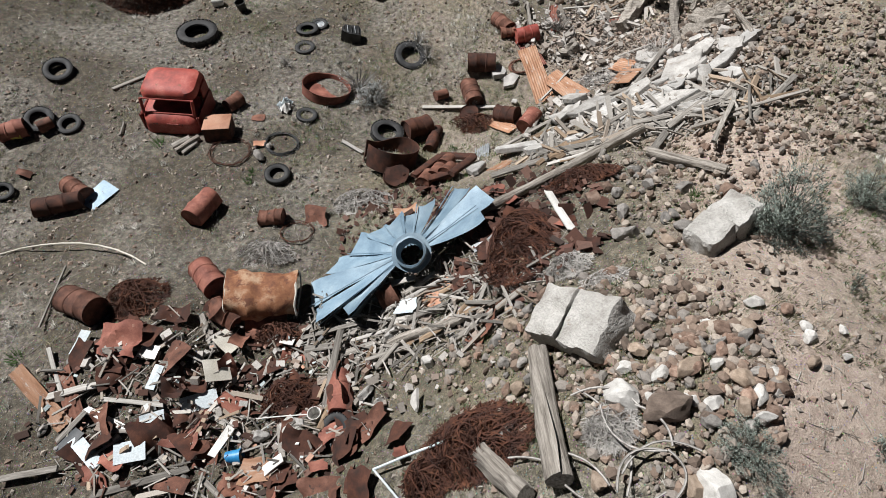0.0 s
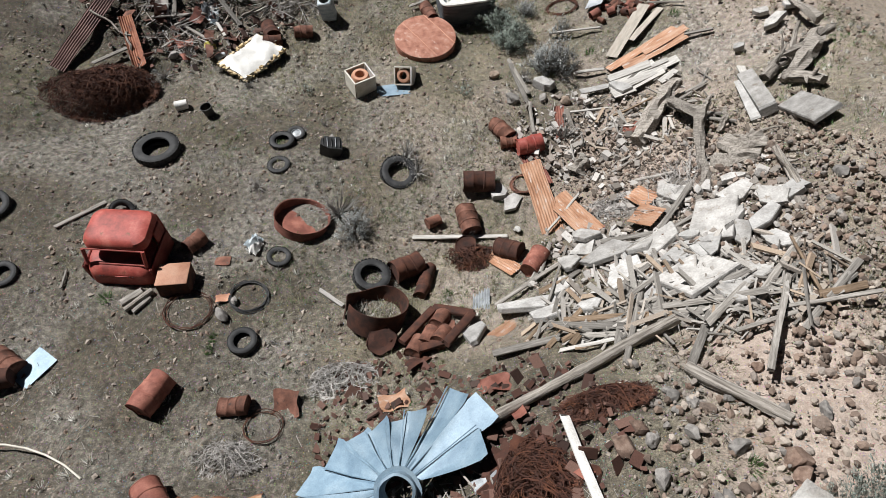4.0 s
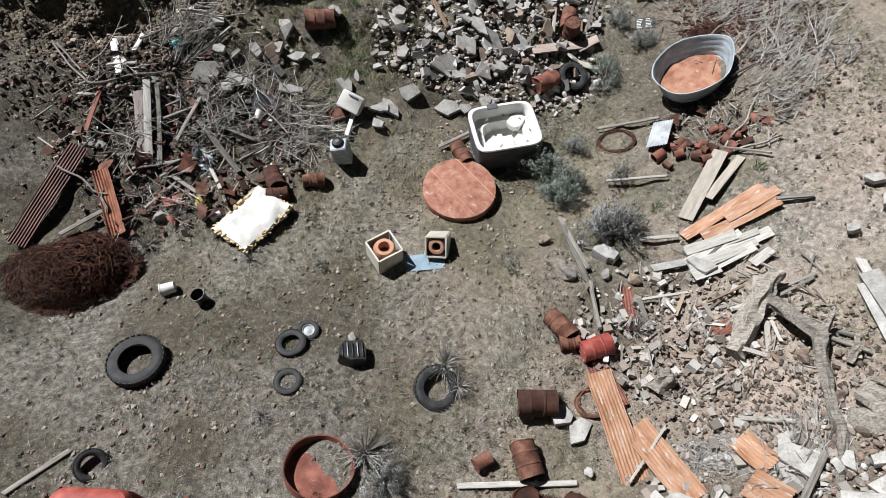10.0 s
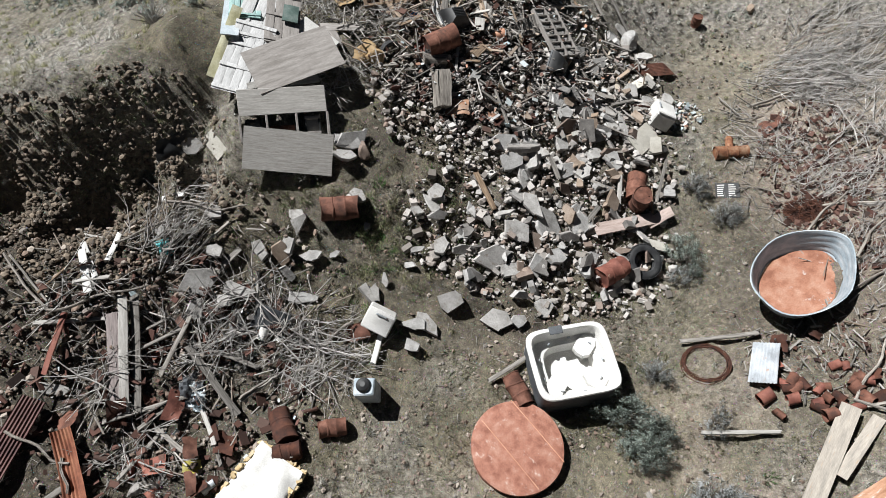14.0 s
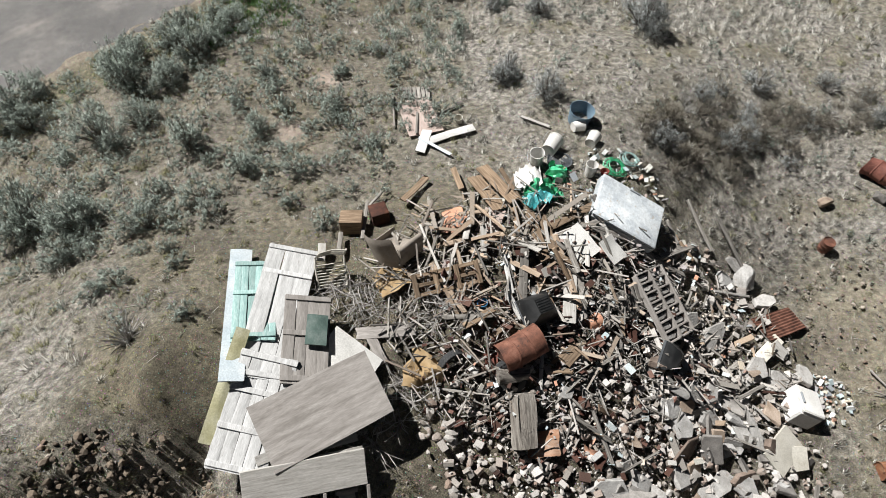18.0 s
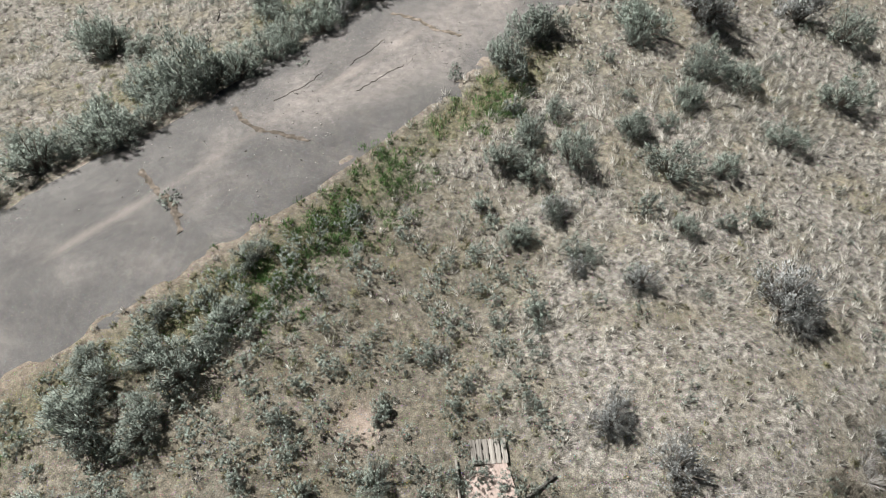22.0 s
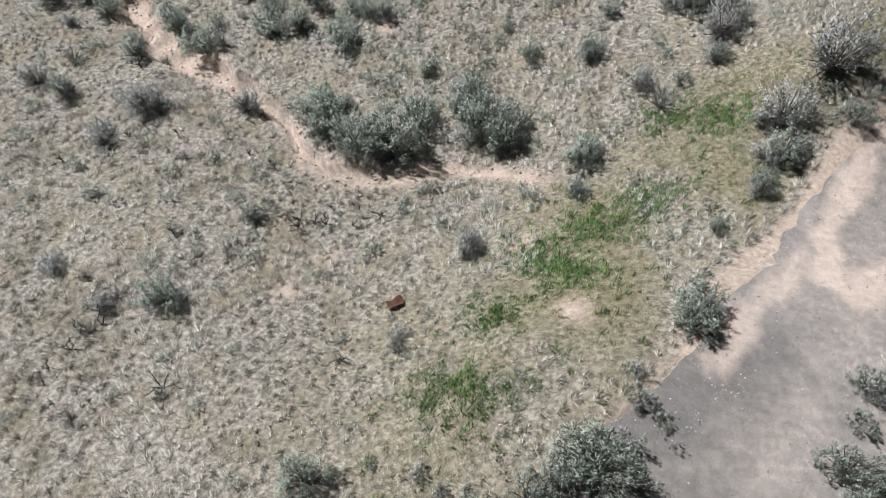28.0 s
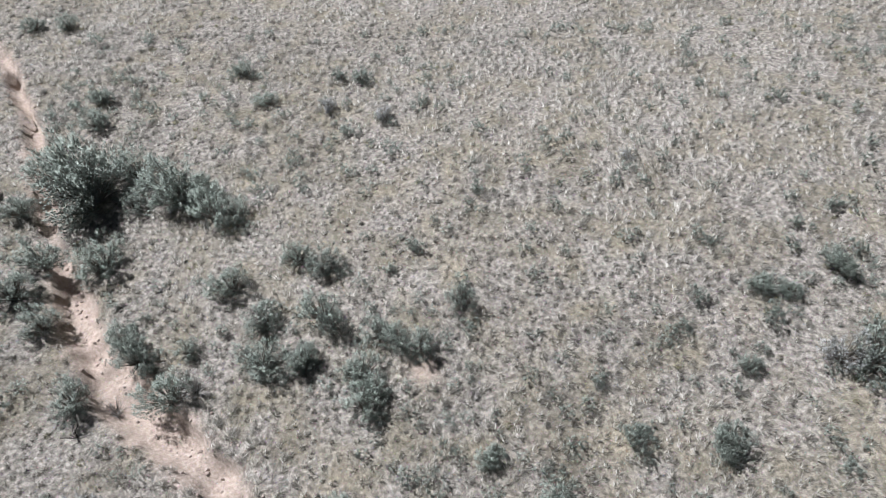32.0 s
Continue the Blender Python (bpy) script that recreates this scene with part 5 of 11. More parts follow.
def corrugated(x, y, rz, L, W=0.66, mat=None, crumple=0.03, tx=0, ty=0, lift=0.07, label="", bend=0.0, twist=0.0, curl=0.0, rib=0.012):
    """A corrugated roofing sheet along x, bent and buckled."""
    s, n = rnd.uniform(0, 50), max(4, round(W / 0.076))
    nu, nv = max(6, int(L / 0.16)), n * 4

    def fn(u, v):
        z = rib * math.sin(v * n * 2 * math.pi) + crumple * wob(u * L * 1.6 + s, v * W * 2, 1, 3) + bend * (4 * (u - 0.5) ** 2) + twist * (u - 0.5) * (v - 0.5) + curl * (2 * v - 1) ** 2 * (0.3 + 0.7 * u)
        return L * (u - 0.5), W * (v - 0.5) * (1 + 0.04 * wob(u * 4 + s, 3, 1, 2)) + 0.25 * crumple * wob(u * 3 + s, 9, 1, 2), z
    mat = mat or RUST_ORANGE
    words = {"rust_orange": "orange-rusted corrugated roofing sheet", "galvanised": "grey galvanised corrugated roofing sheet", "roof_red": "dark red-brown corrugated roofing sheet", "rust": "brown rusted corrugated roofing sheet", "rust_red": "rust-red corrugated roofing sheet, buckled"}
    return solid("corrugated_sheet", Geo().add(*shell(fn, nu, nv, 0.003)), mat, lay(x, y, rz, lift, tx, ty, 0.6), label or words.get(mat.name, "buckled old corrugated metal sheet"), "roofing sheet", "roofing sheets", angle=60)


def scrap(x, y, rz, L, W, mat=None, crumple=0.12, lift=0.1, tx=0, ty=0, label="", name="scrap_metal"):
    """A crumpled piece of sheet metal."""
    s = rnd.uniform(0, 50)

    def fn(u, v):
        e = 1 + 0.25 * wob(u * 3 + s, v * 3, 1, 12)
        return L * (u - 0.5) * e, W * (v - 0.5) * e, crumple * (wob(u * L * 2.2 + s, v * W * 2.2, 1, 3) + 0.5 * wob(u * L * 5 + s, v * W * 5, 1, 4) + 0.7 * (v - 0.5) ** 2)
    return solid(name, Geo().add(*shell(fn, 9, 8, 0.004)), mat or RUST, lay(x, y, rz, lift, tx, ty), label or "crumpled rusty sheet of scrap metal", "scrap metal", "scrap metal", angle=28)


def truck_cab(x, y, rz):
    """A red truck cab without wheels: rounded roof, window opening, cowl with a badge plate."""
    ob = thing("truck_cab", stand(x, y, rz, -0.05), "faded red truck cab without bonnet or wheels", "truck cab")
    W, D = 1.62, 1.5

    def ringpts(z, inset, front, back):
        o, k = [], 7
        for sx, y0, a0 in ((1, back, 0), (-1, back, 90), (-1, front, 180), (1, front, 270)):
            rr = 0.26
            for i in range(k):
                a = radians(a0 + 90 * i / (k - 1))
                o.append((sx * (W / 2 - inset - rr) + rr * math.cos(a), (y0 - rr if y0 > 0 else y0 + rr) + rr * math.sin(a), z))
        return o

    def loft(levels, cap=True, hole=None):
        g = Geo()
        n = len(levels[0])
        for lv in levels:
            g.v += lv
        for k in range(len(levels) - 1):
            for i in range(n):
                g.f.append((k * n + i, k * n + (i + 1) % n, (k + 1) * n + (i + 1) % n, (k + 1) * n + i))
        if cap:
            g.f.append(tuple(range((len(levels) - 1) * n, len(levels) * n)))
        return g
    roof = loft([ringpts(z, i, f, b) for z, i, f, b in ((0.98, 0.03, -0.36, D / 2 - 0.02), (1.08, 0.035, -0.35, D / 2 - 0.03), (1.17, 0.07, -0.31, D / 2 - 0.07), (1.225, 0.16, -0.22, D / 2 - 0.16), (1.245, 0.3, -0.1, D / 2 - 0.3))])
    part("roof", dent(roof, 0.03, 0.7, 2), RED_PAINT, ob)
    # back and side walls below the roof
    g = Geo()
    for sx in (-1, 1):
        g.add(*box(sx * W / 2 - 0.03, -0.66, 0.02, sx * W / 2 + 0.03, D / 2 - 0.2, 0.62, 0.02))
        g.add(*box(sx * (W / 2 - 0.03) - 0.03, D / 2 - 0.62, 0.58, sx * (W / 2 - 0.03) + 0.03, D / 2 - 0.22, 1.02, 0.02))
    g.add(*box(-W / 2 + 0.1, D / 2 - 0.1, 0.02, W / 2 - 0.1, D / 2 - 0.03, 1.02, 0.03))
    part("cab_wall", dent(g, 0.02, 0.5, 4), RED_PAINT, ob)
    cowl = loft([ringpts(z, i, f, -0.3) for z, i, f in ((0.0, 0.0, -0.78), (0.36, 0.0, -0.77), (0.5, 0.02, -0.72), (0.6, 0.06, -0.6), (0.63, 0.12, -0.5))])
    part("cowl", dent(cowl, 0.025, 0.5, 6), RED_PAINT, ob, "faded red cowl with two bolt holes")
    for sx in (-1, 1):
        part("window_pillar", Geo().add(*tube([(sx * (W / 2 - 0.1), -0.56, 0.6), (sx * (W / 2 - 0.09), -0.4, 1.02)], 0.045, 8)), RED_PAINT, ob)
    fr = [(-W / 2 + 0.12, -0.54, 0.63), (W / 2 - 0.12, -0.54, 0.63), (W / 2 - 0.12, -0.385, 1.0), (-W / 2 + 0.12, -0.385, 1.0), (-W / 2 + 0.12, -0.54, 0.63)]
    part("window_frame", Geo().add(*tube(fr, 0.022, 6)), RED_PAINT, ob)
    part("seat_board", Geo().add(*box(-W / 2 + 0.12, -0.44, 0.3, W / 2 - 0.12, 0.3, 0.56, 0.03)), TAN_CLOTH, ob, "dirty tan seat inside")
    part("badge_plate", Geo().add(*prism([(-0.2, -0.03), (0.2, -0.03), (0.16, 0.1), (-0.16, 0.1)], 0, 0.016, 0.004), pose(0.12, -0.775, 0.38, 90, 0, 0)), RED_PAINT, ob)
    for bx in (-0.42, -0.34, 0.3, 0.38):
        part("bolt_hole", Geo().add(*tube([(bx, -0.78, 0.44), (bx, -0.765, 0.44)], 0.018, 8)), BLACK, ob)
    return ob


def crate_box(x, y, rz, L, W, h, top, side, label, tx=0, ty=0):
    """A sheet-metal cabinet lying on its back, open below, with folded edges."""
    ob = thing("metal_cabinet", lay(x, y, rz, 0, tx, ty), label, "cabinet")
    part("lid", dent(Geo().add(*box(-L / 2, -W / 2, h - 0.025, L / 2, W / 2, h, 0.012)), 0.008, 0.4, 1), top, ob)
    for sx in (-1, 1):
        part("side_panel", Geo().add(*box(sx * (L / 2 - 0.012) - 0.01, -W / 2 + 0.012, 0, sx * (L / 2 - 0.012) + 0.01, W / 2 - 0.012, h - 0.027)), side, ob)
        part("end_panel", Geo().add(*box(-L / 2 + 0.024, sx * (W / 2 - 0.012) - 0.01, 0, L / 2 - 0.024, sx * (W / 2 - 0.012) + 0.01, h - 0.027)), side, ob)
    return ob


def flared_tank(x, y, rz):
    """A blue sheet-metal funnel split into long petals round a ring-shaped hub."""
    ob = thing("burst_metal_hopper", lay(x, y, rz, 0.52, 0, 0, 0.9), "pale blue sheet-metal hopper, burst open into long petals", "hopper")
    hub = lathe([(0.30, -0.16), (0.33, 0.0), (0.35, 0.05), (0.42, 0.07), (0.42, 0.09), (0.34, 0.1), (0.33, 0.22), (0.29, 0.24), (0.27, 0.18), (0.26, 0.0), (0.24, -0.16)], 26)
    part("hub", dent(hub, 0.03, 0.25, 3), BLUE_METAL, ob, "bent pale blue collar with an open throat", pose(0.1, -0.12, 0.24, 38, 12, 0))
    petals = [(8, 1.5, 0.44), (26, 1.9, 0.42), (44, 1.8, 0.36), (64, 1.2, 0.34), (82, 1.1, 0.32), (100, 1.2, 0.34), (118, 1.35, 0.36), (136, 1.55, 0.40), (154, 1.9, 0.42), (172, 2.3, 0.44), (189, 2.15, 0.40), (205, 1.5, 0.3)]
    for a, L, w in petals:
        s = a * 0.3

        def fn(u, v, L=L, w=w, s=s, a=a):
            r = 0.26 + u * L
            wd = (0.07 + u * w * 1.55) * (1 if u < 0.93 else 0.86)
            return r, wd * (v - 0.5), 0.16 - 0.34 * u * L / 2 + (0.24 * u * u if a < 75 else 0.1 * u) + 0.16 * (v - 0.5) * (1 if int(a) % 4 else -1) * u + 0.035 * wob(u * 3 + s, v * 2, 1, 5) + (0.025 if v in (0, 1) else 0)
        pt = part("petal", Geo().add(*shell(fn, 10, 5, 0.004)), BLUE_METAL, ob, "", pose(0, 0, 0, 0, 0, a), angle=25)
        g = Geo().add(*tube([(0.3, 0.02, 0.185), (0.26 + L * 0.5, (0.03 + 0.39 * w), 0.20 - 0.085 * L + (0.06 if a < 75 else 0.05)), (0.24 + L, w * 0.78, 0.19 - 0.17 * L + (0.24 if a < 75 else 0.1))], 0.011, 5))
        part("seam_rib", g, BLUE_METAL, pt)
    return ob


def crushed_tank(x, y, rz):
    """A crushed steel tank with a pale stained skin, open on one side."""
    ob = thing("crushed_tank", lay(x, y, rz, 0.42), "crushed steel tank, cream and orange rust, open on one side", "tank")

    def fn(u, v):
        a = radians(-20 + 250 * v)
        r = 0.5 + 0.10 * wob(u * 3, v * 4, 1, 3) + 0.05 * wob(u * 8, v * 9, 1, 4)
        return 1.5 * (u - 0.5), r * math.cos(a) * 1.05, 0.78 * r * math.sin(a)
    part("skin", Geo().add(*shell(fn, 18, 22, 0.006)), CANVAS, ob, "", angle=30)
    for sx in (-1, 1):
        g = lathe([(0.51, -0.02), (0.535, 0), (0.51, 0.02)], 24)
        part("rim", dent(g, 0.05, 0.4, 5), CREAM, ob, "pale bent rim", pose(sx * 0.74, 0, 0, 0, 90, 0) @ Matrix.Diagonal((0.75, 1.0, 1, 1)))
    g = Geo().add(*shell(lambda u, v: (0.9 * (u - 0.5), 0.6 * (v - 0.5), 0.12 * wob(u * 4, v * 4, 1, 8)), 8, 8, 0.005))
    part("torn_flap", g, RUST, ob, "torn rusty flap", pose(0.1, -0.62, -0.22, 20, 0, 8), angle=30)
    return ob


def stock_tank(x, y, rz, L, W, h, ty, tx=0):
    """An oval galvanised stock tank tipped on its side, with a rusted floor."""
    ob = thing("stock_tank", stand(x, y, rz, h * 0.5 + 0.22, tx, ty), "oval galvanised stock tank with a rusted floor, bluish walls", "stock tank")
    k = 40

    def oval(sc):
        out = []
        for i in range(k):
            a = 2 * math.pi * i / k
            c, s = math.cos(a), math.sin(a)
            out.append((L / 2 * sc * math.copysign(abs(c) ** 0.9, c), W / 2 * sc * math.copysign(abs(s) ** 0.9, s) * (1 - 0.38 * max(0, c) ** 1.5)))
        return out
    g = Geo()
    lv = [(-h / 2, 0.79)]
    for j in range(1, 12):
        lv.append((-h / 2 + h * j / 12, 0.80 + 0.008 * math.sin(j * 2.1) + 0.185 * j / 12))
    lv += [(h / 2, 0.99), (h / 2 + 0.02, 1.01), (h / 2 + 0.02, 0.985), (h / 2 - 0.01, 0.975)] + [(-h / 2 + h * (11 - j) / 12, 0.79 + 0.008 * math.sin((11 - j) * 2.1) + 0.185 * (11 - j) / 12) for j in range(0, 11)] + [(-h / 2 + 0.03, 0.785)]
    for z, sc in lv:
        g.v += [(px, py, z) for px, py in oval(sc)]
    for j in range(len(lv) - 1):
        g.f += [(j * k + i, j * k + (i + 1) % k, (j + 1) * k + (i + 1) % k, (j + 1) * k + i) for i in range(k)]
    part("tank_wall", dent(g, 0.05, 0.8, 3), TANK_BLUE, ob)
    fl = Geo()
    for sc in (0.79, 0.5, 0.2):
        fl.v += [(px, py, -h / 2 + 0.05 + 0.03 * wob(px * 3, py * 3, 1, 4)) for px, py in oval(sc)]
    fl.f += [(j * k + i, j * k + (i + 1) % k, (j + 1) * k + (i + 1) % k, (j + 1) * k + i) for j in range(2) for i in range(k)] + [tuple(range(2 * k, 3 * k))]
    part("floor_plate", dent(fl, 0.03, 0.6, 3), TANK_RUST, ob, "orange-rusted floor plate")
    return ob


def hot_tub(x, y, rz, L, W, h):
    """A square-built spa tub: white moulded shell with seats, grey slatted skirt."""
    ob = thing("hot_tub", stand(x, y, rz, -0.04, 2, -2), "white moulded hot tub with grey slatted skirt, abandoned", "hot tub")
    k = 36

    def sq(a, b, p=0.33):
        return [(a * math.copysign(abs(math.cos(t)) ** p, math.cos(t)), b * math.copysign(abs(math.sin(t)) ** p, math.sin(t))) for t in [2 * math.pi * i / k for i in range(k)]]
    g = Geo()
    lv = [(1.0, 1.0, h - 0.06), (1.02, 1.02, h - 0.03), (1.0, 1.0, h), (0.9, 0.9, h + 0.005), (0.87, 0.87, h - 0.04), (0.84, 0.84, h * 0.62), (0.62, 0.66, h * 0.56), (0.58, 0.6, h * 0.22), (0.3, 0.3, h * 0.18)]
    for a, b, z in lv:
        g.v += [(px, py, z) for px, py in sq(L / 2 * a, W / 2 * b, 0.33 if a > 0.65 else 0.6)]
    g.f += [(j * k + i, j * k + (i + 1) % k, (j + 1) * k + (i + 1) % k, (j + 1) * k + i) for j in range(len(lv) - 1) for i in range(k)] + [tuple(range((len(lv) - 1) * k, len(lv) * k))]
    part("shell", g, WHITE, ob, "white moulded acrylic shell")
    for sx, sy in ((-1, -1), (1, -1), (1, 1)):
        s = Geo().add(*prism(outline(L * 0.3, W * 0.26, 10, 0.05), 0, h * 0.2, 0.04))
        part("seat", s, WHITE, ob, "", pose(sx * L * 0.24, sy * W * 0.24, h * 0.46, 0, 0, 45 * sx * sy))
    sk = Geo()
    for a, z in ((0.96, 0.0), (0.985, h - 0.065)):
        sk.v += [(px, py, z) for px, py in sq(L / 2 * a, W / 2 * a)]
    sk.f += [(i, (i + 1) % k, k + (i + 1) % k, k + i) for i in range(k)]
    skirt = part("skirt", sk, GREY_PLASTIC, ob, "grey skirt")
    for j in range(7):
        s = Geo()
        z0 = 0.02 + (h - 0.12) * j / 7
        for a, z in ((0.982 + 0.004 * j / 7, z0), (1.0, z0 + 0.01), (0.996, z0 + (h - 0.12) / 7 - 0.014), (0.985, z0 + (h - 0.12) / 7 - 0.006)):
            s.v += [(px, py, z) for px, py in sq(L / 2 * a, W / 2 * a)]
        s.f += [(q * k + i, q * k + (i + 1) % k, (q + 1) * k + (i + 1) % k, (q + 1) * k + i) for q in range(3) for i in range(k)]
        part("slat", s, GREY_PLASTIC, skirt)
    part("control_panel", Geo().add(*box(-0.16, -0.1, 0, 0.16, 0.1, 0.03)), GREY_PLASTIC, ob, "grey control panel", pose(-L * 0.1, W * 0.455, h + 0.003))
    for i in range(9):
        a = 2 * math.pi * i / 9
        part("jet", lathe([(0.045, 0), (0.045, 0.02), (0.02, 0.022), (0.015, 0.0)], 12), GALV, ob, "", Matrix.Translation((L * 0.40 * math.cos(a), W * 0.40 * math.sin(a), h * 0.68)) @ pose(0, 0, 0, 0, 90, 180 + math.degrees(a)))
    return ob


LID_RUST = worn("lid_rust", (0.20, 0.075, 0.048), (0.32, 0.14, 0.095), (0.41, 0.225, 0.165), 0.8, 0.0, 3.5, 40, 0.3, 0.006, stain=((0.47, 0.36, 0.31), 0.6))
TANK_BLUE = worn("weathered_galvanised", (0.28, 0.35, 0.40), (0.42, 0.49, 0.54), (0.62, 0.67, 0.70), 0.6, 0.0, 2.2, 45, 0.2, 0.003, (1, 1, 3), stain=((0.30, 0.17, 0.10), 0.64))
TANK_RUST = worn("tank_floor_rust", (0.26, 0.10, 0.055), (0.40, 0.18, 0.11), (0.52, 0.30, 0.21), 0.8, 0.0, 2.5, 40, 0.3, 0.005, stain=((0.50, 0.42, 0.38), 0.62))


def rust_lid(x, y, rz, dia):
    """A large flat steel tank lid with welded seams and a turned-down rim."""
    ob = thing("tank_lid", lay(x, y, rz, 0.22, 0, 0, 0.8), "large round rust-red steel tank, squat, lying upside down", "tank lid")
    g = lathe([(dia / 2 - 0.01, -0.34), (dia / 2, -0.2), (dia / 2 - 0.006, -0.12), (dia / 2 + 0.012, -0.035), (dia / 2, 0.0), (dia / 2 - 0.05, 0.012), (dia * 0.3, 0.025), (dia * 0.1, 0.035)], 56)
    g.add(*disc(dia * 0.1, 0.035, 56))
    part("plate", dent(g, 0.015, 0.6, 2), LID_RUST, ob)
    for yy, x0, x1 in ((0.28, -0.44, 0.44), (-0.12, -0.47, 0.47)):
        part("weld_seam", Geo().add(*tube([(x0 * dia * 0.97, yy * dia, 0.012), (0, yy * dia, 0.034), (x1 * dia * 0.97, yy * dia, 0.012)], 0.011, 5)), SALMON, ob, "pale raised seam")
    return ob


def dryer(x, y, rz, inner, h=0.68, w=0.66, tx=0, ty=0, label=""):
    """An open-topped sheet-metal appliance casing with a drum inside."""
    ob = thing("dryer_casing", lay(x, y, rz, 0, tx, ty), label, "appliance", "appliances")
    for k, (px, py, a) in enumerate(((0, -w / 2, 0), (w / 2, 0, 90), (0, w / 2, 180), (-w / 2, 0, 270))):
        g = Geo().add(*box(-w / 2 + 0.014, -0.01, 0, w / 2 - 0.014, 0.01, h)).add(*box(-w / 2 + 0.014, -0.012, h + 0.001, w / 2 - 0.014, 0.035, h + 0.016, 0.004))
        part("side_panel", dent(g, 0.01, 0.4, k), CREAM if k != 1 else WHITE, ob, "rust-edged cream side panel", pose(px, py, 0, 0, 0, a))
    g = lathe([(w * 0.27, h * 0.06), (w * 0.4, h * 0.06), (w * 0.42, h * 0.55), (w * 0.40, h * 0.84), (w * 0.35, h * 0.96), (w * 0.22, h * 0.97), (w * 0.2, h * 0.92), (w * 0.22, h * 0.5)], 28)
    part("drum", g, inner, ob, "rust-tinted inner drum")
    return ob


def mattress(x, y, rz, L, W):
    """A torn mattress with yellowed foam spilling from its seams."""
    ob = thing("mattress", lay(x, y, rz, 0.24), "torn white mattress with yellowed foam along its edges", "mattress")

    def fn(u, v):
        e = min(u, 1 - u, v, 1 - v)
        return L * (u - 0.5) * (1 + 0.04 * wob(v * 5, 1, 1, 2)), W * (v - 0.5) * (1 + 0.10 * wob(u * 6, 4, 1, 2)), 0.06 * min(1, e * 9) + 0.06 * wob(u * 5, v * 4, 1, 3) + 0.02 * wob(u * 14, v * 11, 1, 7) + 0.12 * (u - 0.5) ** 2
    part("cover", Geo().add(*shell(fn, 18, 14, 0.13)), WHITE, ob, "bright white torn cover", angle=60)
    g = Geo()
    for a, b in (((-L / 2, -W / 2), (L / 2, -W / 2)), ((L / 2, -W / 2), (L / 2, W / 2)), ((L / 2, W / 2), (-L / 2, W / 2)), ((-L / 2, W / 2), (-L / 2, -W / 2))):
        for i in range(16):
            t = (i + rnd.random()) / 16
            px, py = a[0] + (b[0] - a[0]) * t, a[1] + (b[1] - a[1]) * t
            g.add(*prism(outline(rnd.uniform(0.1, 0.24), rnd.uniform(0.06, 0.14), 7, 0.4), 0, rnd.uniform(0.04, 0.1), 0.015, 0.01), pose(px, py, rnd.uniform(-0.13, -0.02), rnd.uniform(-20, 20), rnd.uniform(-20, 20), rnd.uniform(0, 360)))
    part("torn_foam", g, FOAM, ob, "yellowed crumbling foam")
    return ob


def cut_vat(x, y, rz, r=0.55, h=0.62):
    """A big cut-down steel vat, half open, with dry grass inside."""
    ob = thing("cut_vat", lay(x, y, rz, 0.02, 6, -6), "dark cut-open steel vat standing in dry grass", "vat")

    def fn(u, v):
        a = 2 * math.pi * (0.02 + 0.96 * u)
        top = h * (1 - 0.45 * math.exp(-((u - 0.8) / 0.12) ** 2))
        rr = r * (1 + 0.05 * wob(u * 5, v * 2, 1, 3))
        return rr * math.cos(a), rr * math.sin(a), top * v
    top = [fn(i / 40, j / 5) for i in range(41) for j in range(6)]
    inn = [(p[0] * 0.975, p[1] * 0.975, p[2]) for p in top]
    g = Geo()
    g.v = top + inn
    N = len(top)
    for i in range(40):
        for j in range(5):
            a, b = i * 6 + j, (i + 1) * 6 + j
            g.f += [(a, b, b + 1, a + 1), (a + N, a + 1 + N, b + 1 + N, b + N)]
        g.f.append((i * 6 + 5, (i + 1) * 6 + 5, (i + 1) * 6 + 5 + N, i * 6 + 5 + N))
    part("wall", g, RUST_DARK, ob)
    g = Geo()
    for _ in range(160):
        a, rr = rnd.uniform(0, 6.3), r * 0.8 * rnd.random() ** 0.5
        p = Vector((rr * math.cos(a), rr * math.sin(a), 0.02))
        leaf_tri(g, p, Vector((rnd.uniform(-0.15, 0.15), rnd.uniform(-0.15, 0.15), 0.22)), 0.014)
    part("dry_grass", g, STRAW, ob, "dry grass growing inside", smooth=False)
    return ob


def vat_basin(x, y, rz, dia, h=0.3, mat=None, label="round rusted steel basin half full of earth"):
    ob = thing("steel_basin", lay(x, y, rz, -0.05, -5, 4), label, "basin")
    g = lathe([(dia / 2 * 0.97, 0), (dia / 2, h), (dia / 2 + 0.012, h + 0.01), (dia / 2 - 0.015, h), (dia / 2 * 0.95, 0.06)], 36)
    part("wall", dent(g, 0.03, 0.5, 3), mat or RUST_RED, ob)
    g = Geo().add(*disc(dia / 2 * 0.95, 0.07, 36))
    part("floor", g, mat or RUST_RED, ob)
    return ob


def door(x, y, rz, L, W, mat, rails, tx=0, ty=0, lift=0.1, label="", t=0.045, trim=None, boards=4):
    """A ledged board door or sash: boards with rails across."""
    ob = thing("old_door", lay(x, y, rz, lift, tx, ty, 0.9), label, "door", "old doors")
    for k in range(boards):
        w = W / boards
        b = plank_geo(L * (1 + 0.01 * rnd.uniform(-1, 1)), w - 0.006, t * 0.6, 0.01)
        part("board", b, mat, ob, "", pose(0, -W / 2 + w * (k + 0.5), 0), angle=50)
    for u in rails:
        part("rail", Geo().add(*box(u * L - 0.05, -W / 2, t * 0.32, u * L + 0.05, W / 2, t, 0.006)), trim or mat, ob)
    return ob


